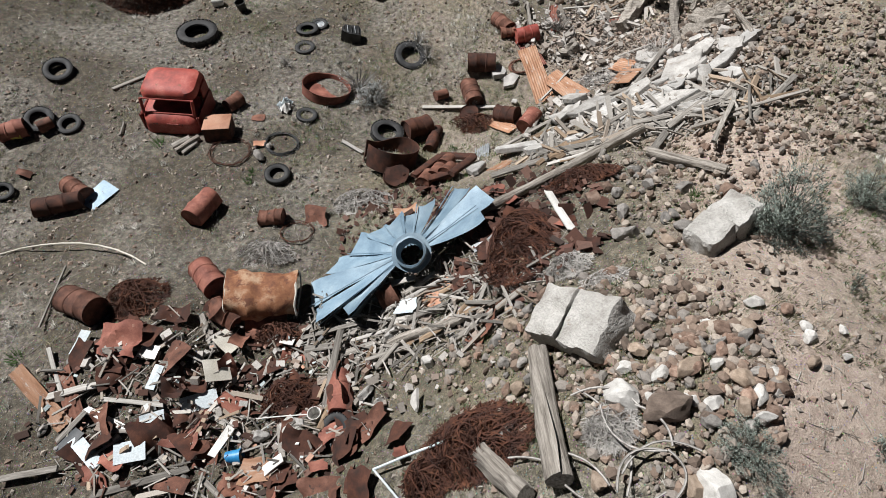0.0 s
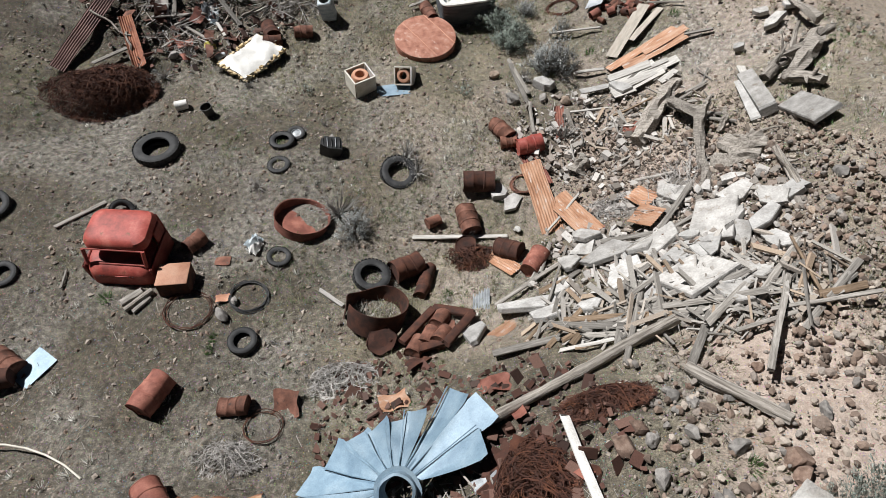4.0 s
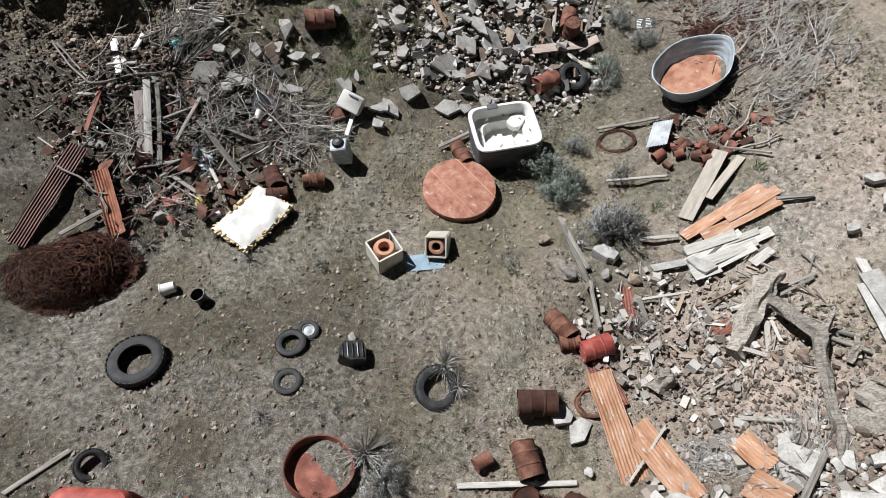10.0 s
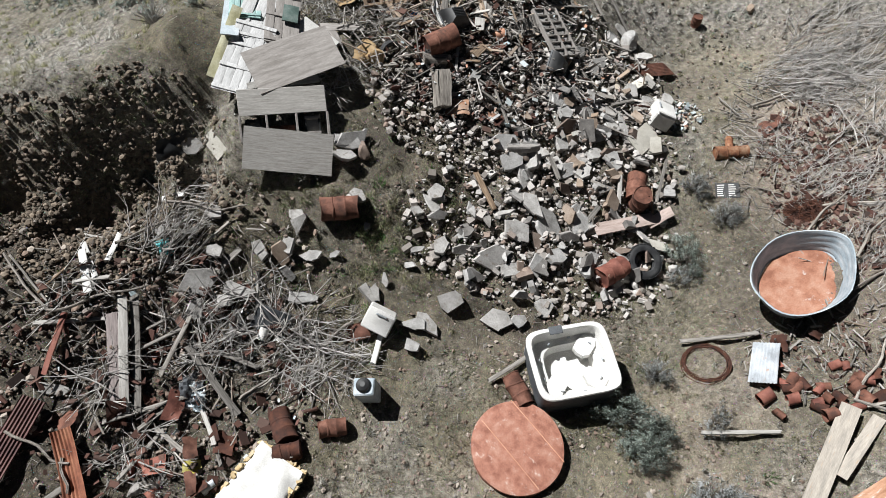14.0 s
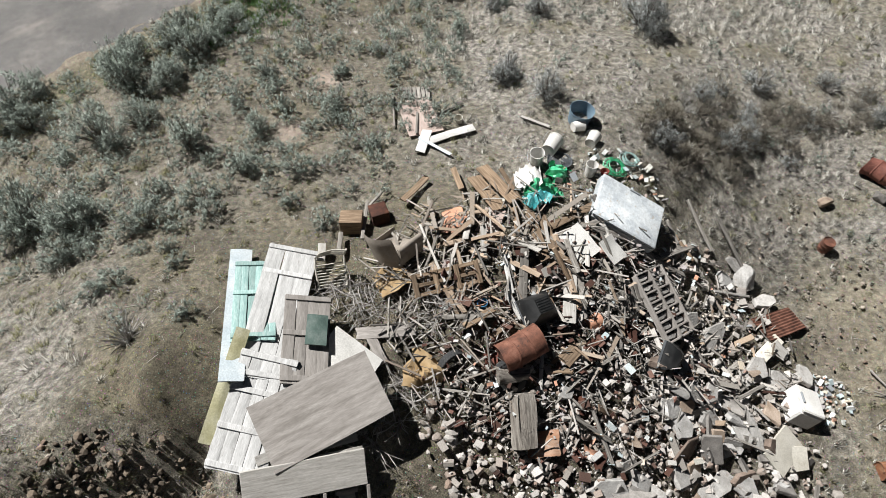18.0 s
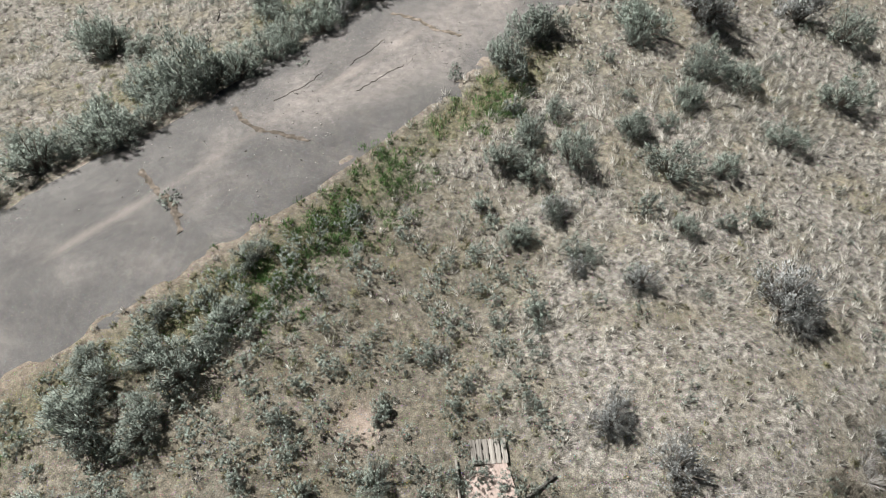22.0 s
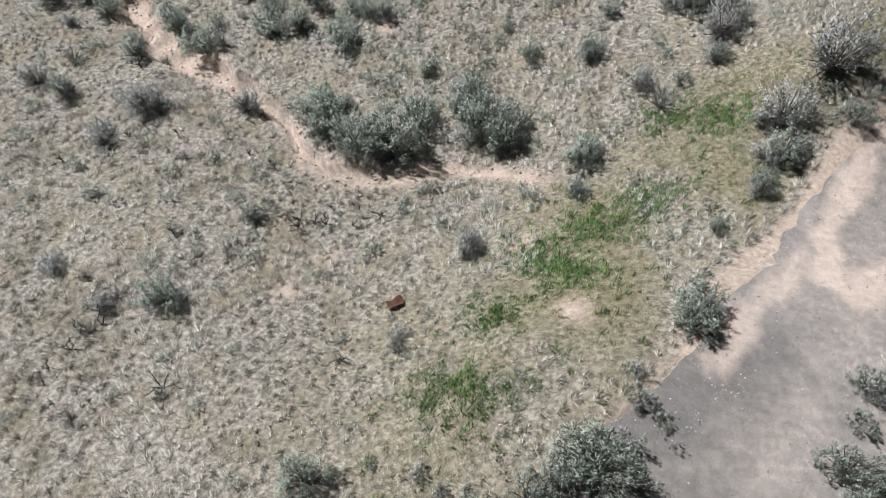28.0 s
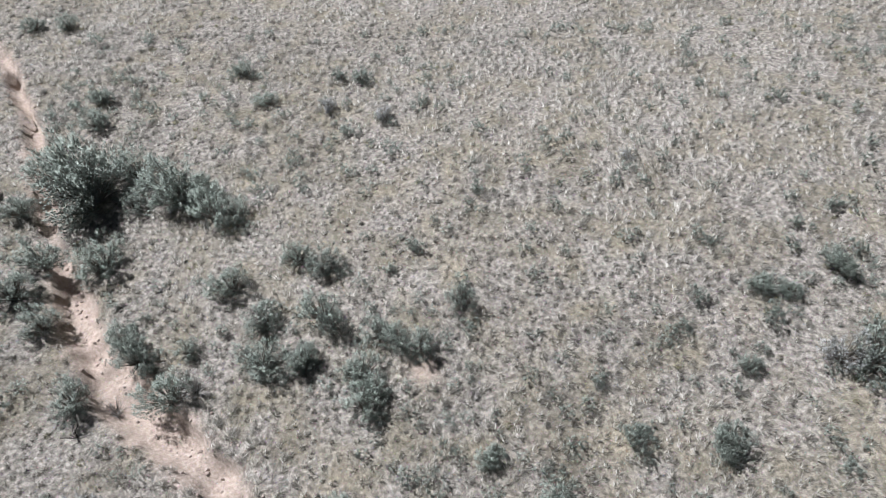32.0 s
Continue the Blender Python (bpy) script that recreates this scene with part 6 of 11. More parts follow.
def panel_door(x, y, rz, L, W, mat, tx=0, ty=0, lift=0.1, label=""):
    """A framed panel door."""
    ob = thing("panel_door", lay(x, y, rz, lift, tx, ty, 0.9), label, "door", "old doors")
    part("panel", Geo().add(*shell(lambda u, v: (L * (u - 0.5) * 0.98, W * (v - 0.5) * 0.98, 0.006 * wob(u * 4, v * 3, 1, 3)), 6, 4, 0.02)), mat, ob)
    for s in (-1, 1):
        part("stile", Geo().add(*box(-L / 2, s * (W / 2 - 0.05) - 0.05, -0.025, L / 2, s * (W / 2 - 0.05) + 0.05, 0.022)), mat, ob)
    for u in (-0.46, -0.02, 0.46):
        part("rail", Geo().add(*box(u * L - 0.06, -W / 2 + 0.102, -0.022, u * L + 0.06, W / 2 - 0.102, 0.02)), mat, ob)
    return ob


def sideboard(x, y, rz, L, W, h=0.5):
    """A wrecked wooden cabinet with drawer openings, lying face up."""
    ob = thing("broken_cabinet", lay(x, y, rz, 0.12, 14, 0, 0.8), "weathered grey wooden cabinet, its drawers gone", "cabinet")
    part("back_board", Geo().add(*box(-L / 2, W / 2 - 0.5 * W, 0.22, L / 2, W / 2, 0.26)), WOOD_PALE, ob)
    for sx in (-0.5, -0.2, 0.14, 0.5):
        part("divider", Geo().add(*box(sx * L - 0.03, -W / 2, 0, sx * L + 0.03, 0 - 0.012, 0.28)), PLYWOOD, ob)
    for cx in (-0.35, 0.32):
        fr = part("drawer_frame", Geo().add(*box(cx * L - 0.2, -W * 0.42, 0.02, cx * L + 0.2, -W * 0.06, 0.05)), WOOD_PALE, ob)
        for a, b, c, d in ((-0.2, -0.42, 0.2, -0.36), (-0.2, -0.12, 0.2, -0.06), (-0.2, -0.36, -0.15, -0.12), (0.15, -0.36, 0.2, -0.12)):
            part("drawer_rail", Geo().add(*box(cx * L + a, b * W, 0.052, cx * L + c, d * W, 0.15)), BLACK if rnd.random() < 0.5 else PLYWOOD, fr)
    part("red_panel", Geo().add(*box(-0.17 * L, -W * 0.5, 0.02, 0.11 * L, -W * 0.2, 0.06)), RUST, ob, "rust-red inner panel")
    return ob


def armchair(x, y, rz):
    """A dusty upholstered armchair lying on its back."""
    ob = thing("armchair", lay(x, y, rz, 0.28, 20, 25), "dusty beige upholstered armchair, tipped over", "armchair")
    seat = Geo().add(*prism(outline(0.75, 0.7, 12, 0.04), -0.12, 0.1, 0.05))
    part("seat", seat, FABRIC, ob, "sagging beige seat")
    g = Geo().add(*shell(lambda u, v: (0.78 * (u - 0.5), 0.35 + 0.12 * math.sin(math.pi * u) + 0.15 * v, 0.62 * v - 0.05), 12, 8, 0.12))
    part("backrest", g, FABRIC, ob)
    for s in (-1, 1):
        g = Geo().add(*shell(lambda u, v: (s * (0.36 + 0.07 * math.sin(math.pi * v)), 0.75 * (u - 0.5), 0.32 * math.sin(math.pi * v * 0.5) - 0.05), 8, 6, 0.1))
        part("armrest", g, FABRIC, ob)
    return ob


def cane_chair(x, y, rz):
    """A cane chair on its side: bent frame and woven slats."""
    ob = thing("cane_chair", lay(x, y, rz, 0.25, 35, 10), "pale cane chair with bent frame, tipped over", "chair")
    for s in (-1, 1):
        part("side_frame", Geo().add(*tube([(s * 0.3, -0.35, 0.02), (s * 0.31, 0.1, 0.0), (s * 0.3, 0.3, 0.12), (s * 0.27, 0.36, 0.5)], 0.022, 7)), CREAM, ob)
        part("leg", Geo().add(*tube([(s * 0.3, -0.3, 0.0), (s * 0.33, -0.36, -0.35)], 0.02, 7)), CREAM, ob)
    for k in range(9):
        y0 = -0.33 + k * 0.06
        part("seat_slat", Geo().add(*tube([(-0.3, y0, 0.01), (0, y0, -0.03), (0.3, y0, 0.01)], 0.014, 5)), CREAM, ob)
    for k in range(6):
        z0 = 0.1 + k * 0.07
        part("back_slat", Geo().add(*tube([(-0.29, 0.31 + k * 0.008, z0), (0, 0.35 + k * 0.008, z0), (0.29, 0.31 + k * 0.008, z0)], 0.014, 5)), CREAM, ob)
    return ob


def pallet(x, y, rz, L, W, tx=0, ty=0, lift=0.08, slats=6, mat=None, label="grey wooden pallet lying on rubbish", bearers=3):
    ob = thing("pallet", lay(x, y, rz, lift, tx, ty, 0.8), label, "pallet", "pallets")
    mat = mat or WOOD
    for k in range(bearers):
        yy = -W / 2 + 0.05 + (W - 0.1) * k / (bearers - 1)
        part("bearer", Geo().add(*box(-L / 2, yy - 0.04, -0.05, L / 2, yy + 0.04, 0.04)), mat, ob)
    for k in range(slats):
        xx = -L / 2 + 0.06 + (L - 0.12) * k / (slats - 1)
        part("slat", plank_geo(W, 0.1, 0.022, 0.01), mat, ob, "", pose(xx, 0, 0.054, 0, 0, 90), angle=50)
    return ob


def nest_box(x, y, rz, L, W, rows, cols, tx=0, ty=0):
    """A grey metal rack of small compartments, two wide."""
    ob = thing("compartment_rack", lay(x, y, rz, 0.3, tx, ty, 0.9), "grey metal rack with two rows of compartments", "rack")
    part("backing", Geo().add(*box(-L / 2, -W / 2, -0.05, L / 2, W / 2, -0.03)), BLACK, ob, "dark backing")
    for k in range(cols + 1):
        yy = -W / 2 + W * k / cols
        part("rail", Geo().add(*box(-L / 2, yy - 0.03, -0.028, L / 2, yy + 0.03, 0.1)), PLYWOOD, ob)
    for k in range(rows + 1):
        xx = -L / 2 + L * k / rows
        for c in range(cols):
            part("divider", Geo().add(*box(xx - 0.022, -W / 2 + W * c / cols + 0.032, -0.028, xx + 0.022, -W / 2 + W * (c + 1) / cols - 0.032, 0.08)), PLYWOOD, ob)
            if k < rows:
                part("tray", dent(Geo().add(*prism(outline(L / rows * 0.55, W / cols * 0.7, 9, 0.2), -0.028, 0.03, 0.01)), 0.02, 0.1, k), CONCRETE, ob, "", pose(xx + L / rows / 2, -W / 2 + W * (c + 0.5) / cols, 0))
    return ob


def television(x, y, rz, s=0.55, tx=20, ty=10):
    """The back of an old television set with its ribbed black housing."""
    ob = thing("television_set", lay(x, y, rz, 0.2, tx, ty), "old television set with black plastic housing, face down", "television")
    g = Geo()
    for z, k in ((0, 1.0), (0.12, 0.98), (0.3, 0.66), (0.36, 0.5)):
        g.v += [(px * k, py * k, z) for px, py in ((-s * 0.6, -s * 0.5), (s * 0.6, -s * 0.5), (s * 0.6, s * 0.5), (-s * 0.6, s * 0.5))]
    g.f = [(k * 4 + i, k * 4 + (i + 1) % 4, k * 4 + 4 + (i + 1) % 4, k * 4 + 4 + i) for k in range(3) for i in range(4)] + [(12, 13, 14, 15), (3, 2, 1, 0)]
    part("housing", g, BLACK, ob)
    part("bezel", Geo().add(*box(-s * 0.62, -s * 0.52, -0.06, s * 0.62, s * 0.52, -0.002)), GREY_PLASTIC, ob, "grey bezel")
    for k in range(5):
        part("vent_rib", Geo().add(*box(-s * 0.26, -s * 0.2 + k * s * 0.09, 0.361, s * 0.26, -s * 0.17 + k * s * 0.09, 0.372, 0.003)), BLACK, ob)
    return ob


def fridge(x, y, rz, L, W, h, mat, label, tx=0, ty=0, lift=0.0):
    """A refrigerator or freezer lying down."""
    ob = thing("refrigerator", lay(x, y, rz, lift, tx, ty, 0.8), label, "refrigerator", "appliances")
    part("body", dent(Geo().add(*box(-L / 2, -W / 2, 0, L / 2, W / 2, h - 0.07, 0.04)), 0.015, 0.5, 2), mat, ob)
    part("door", dent(Geo().add(*box(-L / 2 + 0.01, -W / 2 + 0.01, h - 0.064, L / 2 - 0.01, W / 2 - 0.01, h, 0.025)), 0.02, 0.5, 3), mat, ob)
    part("handle", Geo().add(*box(-0.14, W / 2 - 0.1, h + 0.001, 0.14, W / 2 - 0.06, h + 0.04, 0.01)), GALV, ob, "metal handle")
    return ob


def boiler(x, y, rz, L=0.8):
    """A grey box-shaped heater standing upright, with a dark round flue collar on top."""
    ob = thing("heater_casing", stand(x, y, rz, -0.03, 8, -6), "grey sheet-metal heater casing with a dark flue collar", "heater")
    part("casing", dent(Geo().add(*box(-0.24, -0.2, 0, 0.24, 0.2, L, 0.03)), 0.03, 0.4, 1), TANK_BLUE, ob)
    g = lathe([(0.17, 0), (0.17, 0.05), (0.14, 0.1), (0.06, 0.13)], 22)
    g.add(*disc(0.06, 0.13, 22))
    part("flue_collar", g, BLACK, ob, "black round collar", pose(0, 0.02, L + 0.002))
    return ob


def sign(x, y, rz, L, W):
    """A small dark sign with rows of faded white marks."""
    ob = thing("dark_sign", lay(x, y, rz, 0.05, 8, 0), "small dark sign with faded white lines of text", "sign")
    part("plate", Geo().add(*box(-L / 2, -W / 2, -0.03, L / 2, W / 2, 0)), BLACK, ob)
    for c in (-0.27, 0.2):
        for k in range(6):
            part("text_bar", Geo().add(*box(c * L - L * 0.16, -W * 0.38 + k * W * 0.14, 0.0005, c * L + L * 0.16 * rnd.uniform(0.3, 1), -W * 0.38 + k * W * 0.14 + W * 0.06, 0.004, 0.001)), WHITE, ob)
    return ob


def bundle(x, y, size, mats, label, name="plastic_heap"):
    """Crumpled plastic sheeting and bags in a heap."""
    ob = thing(name, lay(x, y, rnd.uniform(0, 360), 0.06), label, "plastic waste")
    for k, mt in enumerate(mats):
        s = rnd.uniform(0, 40)
        g = Geo().add(*shell(lambda u, v: (size * (u - 0.5) * 1.1, size * (v - 0.5) * 0.8, 0.3 * size * max(0, 1 - 4 * ((u - 0.5) ** 2 + (v - 0.5) ** 2)) + 0.22 * size * wob(u * 5 + s, v * 5, 1, 3) + 0.1 * size * wob(u * 12 + s, v * 12, 1, 4)), 14, 12, 0.01))
        part("crumpled_sheet", g, mt, ob, "", pose(rnd.uniform(-0.4, 0.4) * size, rnd.uniform(-0.4, 0.4) * size, 0.05 * k, rnd.uniform(-25, 25), rnd.uniform(-25, 25), rnd.uniform(0, 360)), angle=30)
    return ob


def hose(x, y, size, mat, label, loops=9, r=0.012):
    g = Geo()
    pts = []
    for i in range(loops * 14):
        a = i * 2 * math.pi / 14
        rr = size / 2 * (0.75 + 0.25 * wob(i * 0.11, 0, 1, 5))
        pts.append((rr * math.cos(a) + 0.1 * size * wob(i * 0.05, 3, 1, 5), rr * math.sin(a) * 0.85 + 0.1 * size * wob(i * 0.05, 8, 1, 5), 0.02 + 0.12 * size * (1 + wob(i * 0.13, 5, 1, 6))))
    g.add(*tube(pts, r, 5))
    return solid("hose_coil", g, mat, lay(x, y, 0), label, "hose", "")


def stump(x, y, rz, size, h, label="gnarled uprooted juniper stump, grey and split"):
    """An uprooted stump with twisting roots."""
    ob = thing("tree_stump", lay(x, y, rz, 0.05), label, "stump", "stumps")
    s = rnd.uniform(0, 40)
    pts = [Vector((0.12 * wob(i + s, 0, 2, 3), 0.12 * wob(i + s, 5, 2, 3), -0.05 + h * i / 6)) for i in range(7)]
    g = Geo().add(*tube(pts, [size * 0.3, size * 0.24, size * 0.2, size * 0.19, size * 0.17, size * 0.15, size * 0.08], 12))
    part("trunk", dent(g, size * 0.12, 0.22, s), BARK, ob, angle=60)
    for k in range(8):
        a = 2 * math.pi * k / 8 + rnd.uniform(-0.3, 0.3)
        d = Vector((math.cos(a), math.sin(a), rnd.uniform(-0.1, 0.35)))
        q, L, rp = Vector((0, 0, h * rnd.uniform(0.05, 0.3))), size * rnd.uniform(0.5, 1.1), []
        for i in range(6):
            rp.append(q.copy())
            d = (d + Vector((rnd.uniform(-0.35, 0.35), rnd.uniform(-0.35, 0.35), rnd.uniform(-0.3, 0.15)))).normalized()
            q = q + d * L / 5
        r0 = size * rnd.uniform(0.06, 0.12)
        part("root", dent(Geo().add(*tube(rp, [r0 * (1 - i / 6.5) for i in range(6)], 7)), 0.03, 0.12, k), BARK, ob, angle=60)
    return ob


def junk_can(x, y, rz, r=0.13, h=0.3, mat=None, label="small rusty can lying on the ground"):
    """A rusty can with a rolled rim and a sunken end."""
    g = lathe([(0.001, 0.012), (r * 0.9, 0.01), (r, 0), (r + 0.006, 0.006), (r, 0.014), (r, h - 0.014), (r + 0.006, h - 0.006), (r, h), (r - 0.006, h - 0.004), (r - 0.008, 0.03)], 20)
    return solid("can", dent(g, 0.03, 0.2, rnd.random() * 20), mat or RUST, lay(x, y, rz, r - 0.015) @ pose(-h / 2, 0, 0, 0, 90, 0), label, "can", "cans")


def engine_block(x, y, rz, s=0.5):
    """A black oily lump of machinery with ribs and bolts."""
    ob = thing("engine_casing", lay(x, y, rz, 0.0, 5, 12), "black crumpled machine casing with shiny pale edges", "machine part")
    part("casing", dent(Geo().add(*prism(outline(s * 1.1, s * 0.9, 9, 0.12), 0, s * 0.6, 0.05)), 0.05, 0.2, 3), BLACK, ob)
    for k in range(5):
        part("rib", Geo().add(*box(-s * 0.4 + k * s * 0.19, -s * 0.3, s * 0.6 - 0.02, -s * 0.37 + k * s * 0.19, s * 0.3, s * 0.66, 0.006)), GALV if k % 2 else BLACK, ob)
    return ob


def tuft(x, y, size, mat=None, label="clump of fresh green grass"):
    g = Geo()
    for _ in range(60):
        a, rr = rnd.uniform(0, 6.3), size * 0.3 * rnd.random() ** 0.5
        leaf_tri(g, Vector((rr * math.cos(a), rr * math.sin(a), 0)), Vector((math.cos(a) * rnd.uniform(0, 0.6), math.sin(a) * rnd.uniform(0, 0.6), rnd.uniform(0.5, 1))) * size * 0.55, 0.016)
    return solid("grass_clump", g, mat or GREEN, pose(x, y, gz(x, y) - 0.01), label, "grass", "grass clumps", smooth=False)


def snag(x, y, h):
    """The dark stub of a burnt shrub: a forked stem with a few bare twigs."""
    g = Geo()
    for k in range(rnd.choice((2, 3, 3, 4))):
        a, q = rnd.uniform(0, 6.28), rnd.uniform(0.35, 0.9)
        d = Vector((math.cos(a) * q, math.sin(a) * q, 1)).normalized() * h * rnd.uniform(0.6, 1.1)
        bend = Vector((rnd.uniform(-1, 1), rnd.uniform(-1, 1), 0.3)) * h * 0.16
        pts = [Vector((0, 0, -0.03)), d * 0.35 + bend, d * 0.7 - bend * 0.3, d]
        g.add(*tube(pts, [0.024, 0.018, 0.012, 0.004], 5))
        for j in (1, 2):
            e = (d.normalized() + Vector((rnd.uniform(-1, 1), rnd.uniform(-1, 1), 0))).normalized() * h * 0.35
            g.add(*tube([pts[j], pts[j] + e * 0.5 + bend * 0.3, pts[j] + e], [0.01, 0.007, 0.002], 4))
    return solid("dead_snag", g, CHARRED, stand(x, y, rnd.uniform(0, 360)), "dark bare stub of a dead shrub in grass", "dead shrub", "snags", smooth=False)


CHARRED = worn("charred_wood", (0.02, 0.018, 0.016), (0.05, 0.045, 0.04), (0.13, 0.12, 0.11), 0.95, 0.0, 5, 30, 0.5, 0.004)


def limb(label, base, *path):
    """A twisted dead trunk or limb with furrowed wood. path: x, y, height over the land, radius."""
    P = [Vector((x, y, gz(x, y) + h)) for x, y, h, r in path]
    o = P[0].copy()
    pts, rad, s = [], [], rnd.uniform(0, 50)
    for i in range(len(P) - 1):
        k = max(4, int((P[i + 1] - P[i]).length / 0.09))
        for j in range(k + (i == len(P) - 2)):
            t = j / k
            a, b, c, d = P[max(i - 1, 0)], P[i], P[i + 1], P[min(i + 2, len(P) - 1)]
            q = 0.5 * (2 * b + (c - a) * t + (2 * a - 5 * b + 4 * c - d) * t * t + (3 * b - a - 3 * c + d) * t ** 3)
            pts.append(q - o + Vector((wob(i + t + s, 1, 0.4, 3), wob(i + t + s, 4, 0.4, 4), 0)) * 0.05)
            rad.append((path[i][3] + (path[i + 1][3] - path[i][3]) * t) * (1 + 0.22 * wob(i * 3 + t * 3 + s, 2, 1, 5)))
    n = 16
    v, f = tube(pts, rad, n)
    # deep furrows that wind round the wood
    out = []
    for i, p in enumerate(v):
        ring = min(i // n, len(pts) - 1)
        c, w = pts[ring], Vector(p) - pts[ring]
        k = 1 + 0.20 * math.sin((i % n) * 2 * math.pi * 5 / n + ring * 0.35) + 0.22 * wob(i % n * 1.3 + s, ring * 0.3, 1, 8)
        out.append(tuple(c + w * k))
    return solid("dead_tree", Geo().add(out, f), BARK, Matrix.Translation(o), label, "dead tree", "dead trees", angle=50)


def concrete_block(x, y, rz, L, W, h, tx=0, ty=0, label="massive rough concrete block, cracked across the middle"):
    """A cast block of rough aggregate, broken in two."""
    ob = thing("concrete_block", lay(x, y, rz, h * 0.3, tx, ty), label, "concrete block")
    for k, (x0, x1) in enumerate(((-L / 2, -0.06 * L), (-0.06 * L + 0.025, L / 2))):
        bm = bmesh.new()
        bmesh.ops.create_cube(bm, size=1)
        bmesh.ops.subdivide_edges(bm, edges=bm.edges[:], cuts=9, use_grid_fill=True)
        for v in bm.verts:
            q = Vector((x0 + (x1 - x0) * (v.co.x + 0.5), W * v.co.y * (1 if k else 0.93), h * v.co.z - 0.04 * k))
            e = sorted((0.5 - abs(v.co.x), 0.5 - abs(v.co.y), 0.5 - abs(v.co.z)))
            if e[1] < 0.02:
                q *= 0.965
            q += Vector([noise.noise(q * 3.5 + Vector((9 * k, i * 5.1, 0))) * 0.05 + noise.noise(q * 11 + Vector((4, i * 3.3, k))) * 0.022 for i in range(3)])
            v.co = q
        me = bpy.data.meshes.new("half")
        bm.to_mesh(me)
        bm.free()
        me.materials.append(AGGREGATE)
        me.polygons.foreach_set("use_smooth", [True] * len(me.polygons))
        me.set_sharp_from_angle(angle=radians(30))
        part("half", me, None, ob)
    return ob

# ---- the lower dump: drums, tyres, cab ----
drum(-7.80, 6.09, -25, 0.92, r=0.31, label="orange-brown oil drum with a crushed end, lying on earth")
drum(-5.24, 6.84, -50, 0.90, mat=RUST_RED)
drum(-6.02, 9.12, -112, 0.88, mat=RUST_RED)
drum(-4.24, 8.86, 2, 0.62, r=0.2, dents=0.05, label="small crushed rusty drum in dry grass")
drum(-10.01, 9.54, 17, 1.20, r=0.24, dents=0.07, mat=RUST_DARK, label="long crushed dark rusty drum on bare earth")
drum(-9.76, 10.05, -32, 0.75, r=0.24, dents=0.05)
drum(-11.96, 11.85, 26, 0.70, r=0.25, dents=0.05, mat=RUST_RED)
junk_can(-11.20, 12.16, 40, 0.17, 0.4, RUST, "rusty can with a pale lid on bare earth")
bucket(-11.91, 11.78, 20, 0.14, 0.32, YELLOW, True, "yellow bucket lying on bare earth")
drum(-6.15, 13.27, 56, 0.55, r=0.2, mat=RUST)
tyre(-8.05, 16.63, 1.26, 8, 20, label="large black truck tyre lying on a dirt bank")
tyre(-4.58, 17.12, 0.72, 5)
tyre(-4.23, 17.51, 0.52, 10, 30, True, label="small black wheel with a steel rim, lying flat")
tyre(-8.26, 14.22, 0.66, 35, 60, label="black tyre leaning on the dirt bank")
tyre(-1.13, 16.04, 1.03, 15, 40, sink=0.1, label="black tyre half buried under a shrub")
tyre(-1.67, 12.51, 0.94, 4, label="big black tractor tyre filled with dry grass")
tyre(-4.43, 10.47, 0.66, 3)
tyre(-4.52, 16.14, 0.64, 0, sink=0.1, label="thin old tyre sunk into the grass")
tyre(-4.01, 12.90, 0.60, 0, sink=0.1, label="thin bare tyre ring lying in dry grass")
tyre(-11.49, 14.25, 0.82, 12, 30)
tyre(-11.46, 12.37, 0.80, 5, sink=0.08)
tyre(-10.64, 12.32, 0.66, 5)
tyre(-11.61, 9.91, 0.54, 5)
truck_cab(-7.59, 12.84, -4)
# RUST_DARK on the cabinet's sides paints in the shade they stand in
crate_box(-6.29, 12.02, 6, 0.74, 0.66, 0.45, SALMON, RUST_DARK, "salmon-topped sheet-metal cabinet, its sides darkened as if in shade")
log(-7.34, 11.28, -6.83, 11.81, 0.07, 0.07, 0.08, 0.1, 0.02, "short grey split timber beside the cab")
plank(-7.51, 11.47, -7.09, 11.86, 0.16, 0.06)
plank(-7.16, 11.28, -6.84, 11.66, 0.12, 0.06)
ring(-5.87, 11.27, 1.03, 0.018, 3)
ring(-4.55, 11.70, 0.90, 0.02, 6, 0, RUBBER, "coil of old black cable on the ground")
rock(-5.05, 11.16, 0.45, ROCK_GREY)
rock(-4.83, 11.57, 0.3, ROCK_GREY)
scrap(-5.11, 11.61, 20, 0.35, 0.2, SALMON, 0.06, 0.05, label="small torn pink-red sheet")
scrap(-5.39, 12.76, 5, 0.38, 0.28, RUST, 0.02, 0.03, label="small square rusty plate in the grass")
bundle(-4.58, 13.29, 0.4, (WHITE, PALE_BLUE), "crumpled white plastic container in dry grass", "plastic_container")
vat_basin(-3.64, 14.11, 0, 1.45, 0.3)
cut_vat(-1.50, 11.19, 200, 0.72, 0.62)
drum(-1.29, 10.65, 10, 0.5, 0.33, True, RUST_DARK, 0.1, "short dark cut drum beside the vat", 0.1, 25)
drum(-0.79, 12.81, 32, 0.80, mat=RUST_DARK, dents=0.06)
drum(-0.33, 12.47, 76, 1.05, r=0.17, mat=RUST_DARK, dents=0.05, label="narrow dark rusty cylinder on dry earth")
drum(1.15, 15.60, -1, 0.88, mat=RUST_DARK)
drum(0.83, 14.38, -76, 0.80, mat=RUST, r=0.28)
junk_can(-0.12, 14.37, 30, 0.15, 0.4)
ring(2.44, 15.64, 0.71, 0.03, 4, 0, RUST, "bent rusty drum hoops in the grass")
drum(1.90, 17.52, -54, 0.80, r=0.24, dents=0.05)
drum(2.06, 17.08, 6, 0.50, r=0.17)
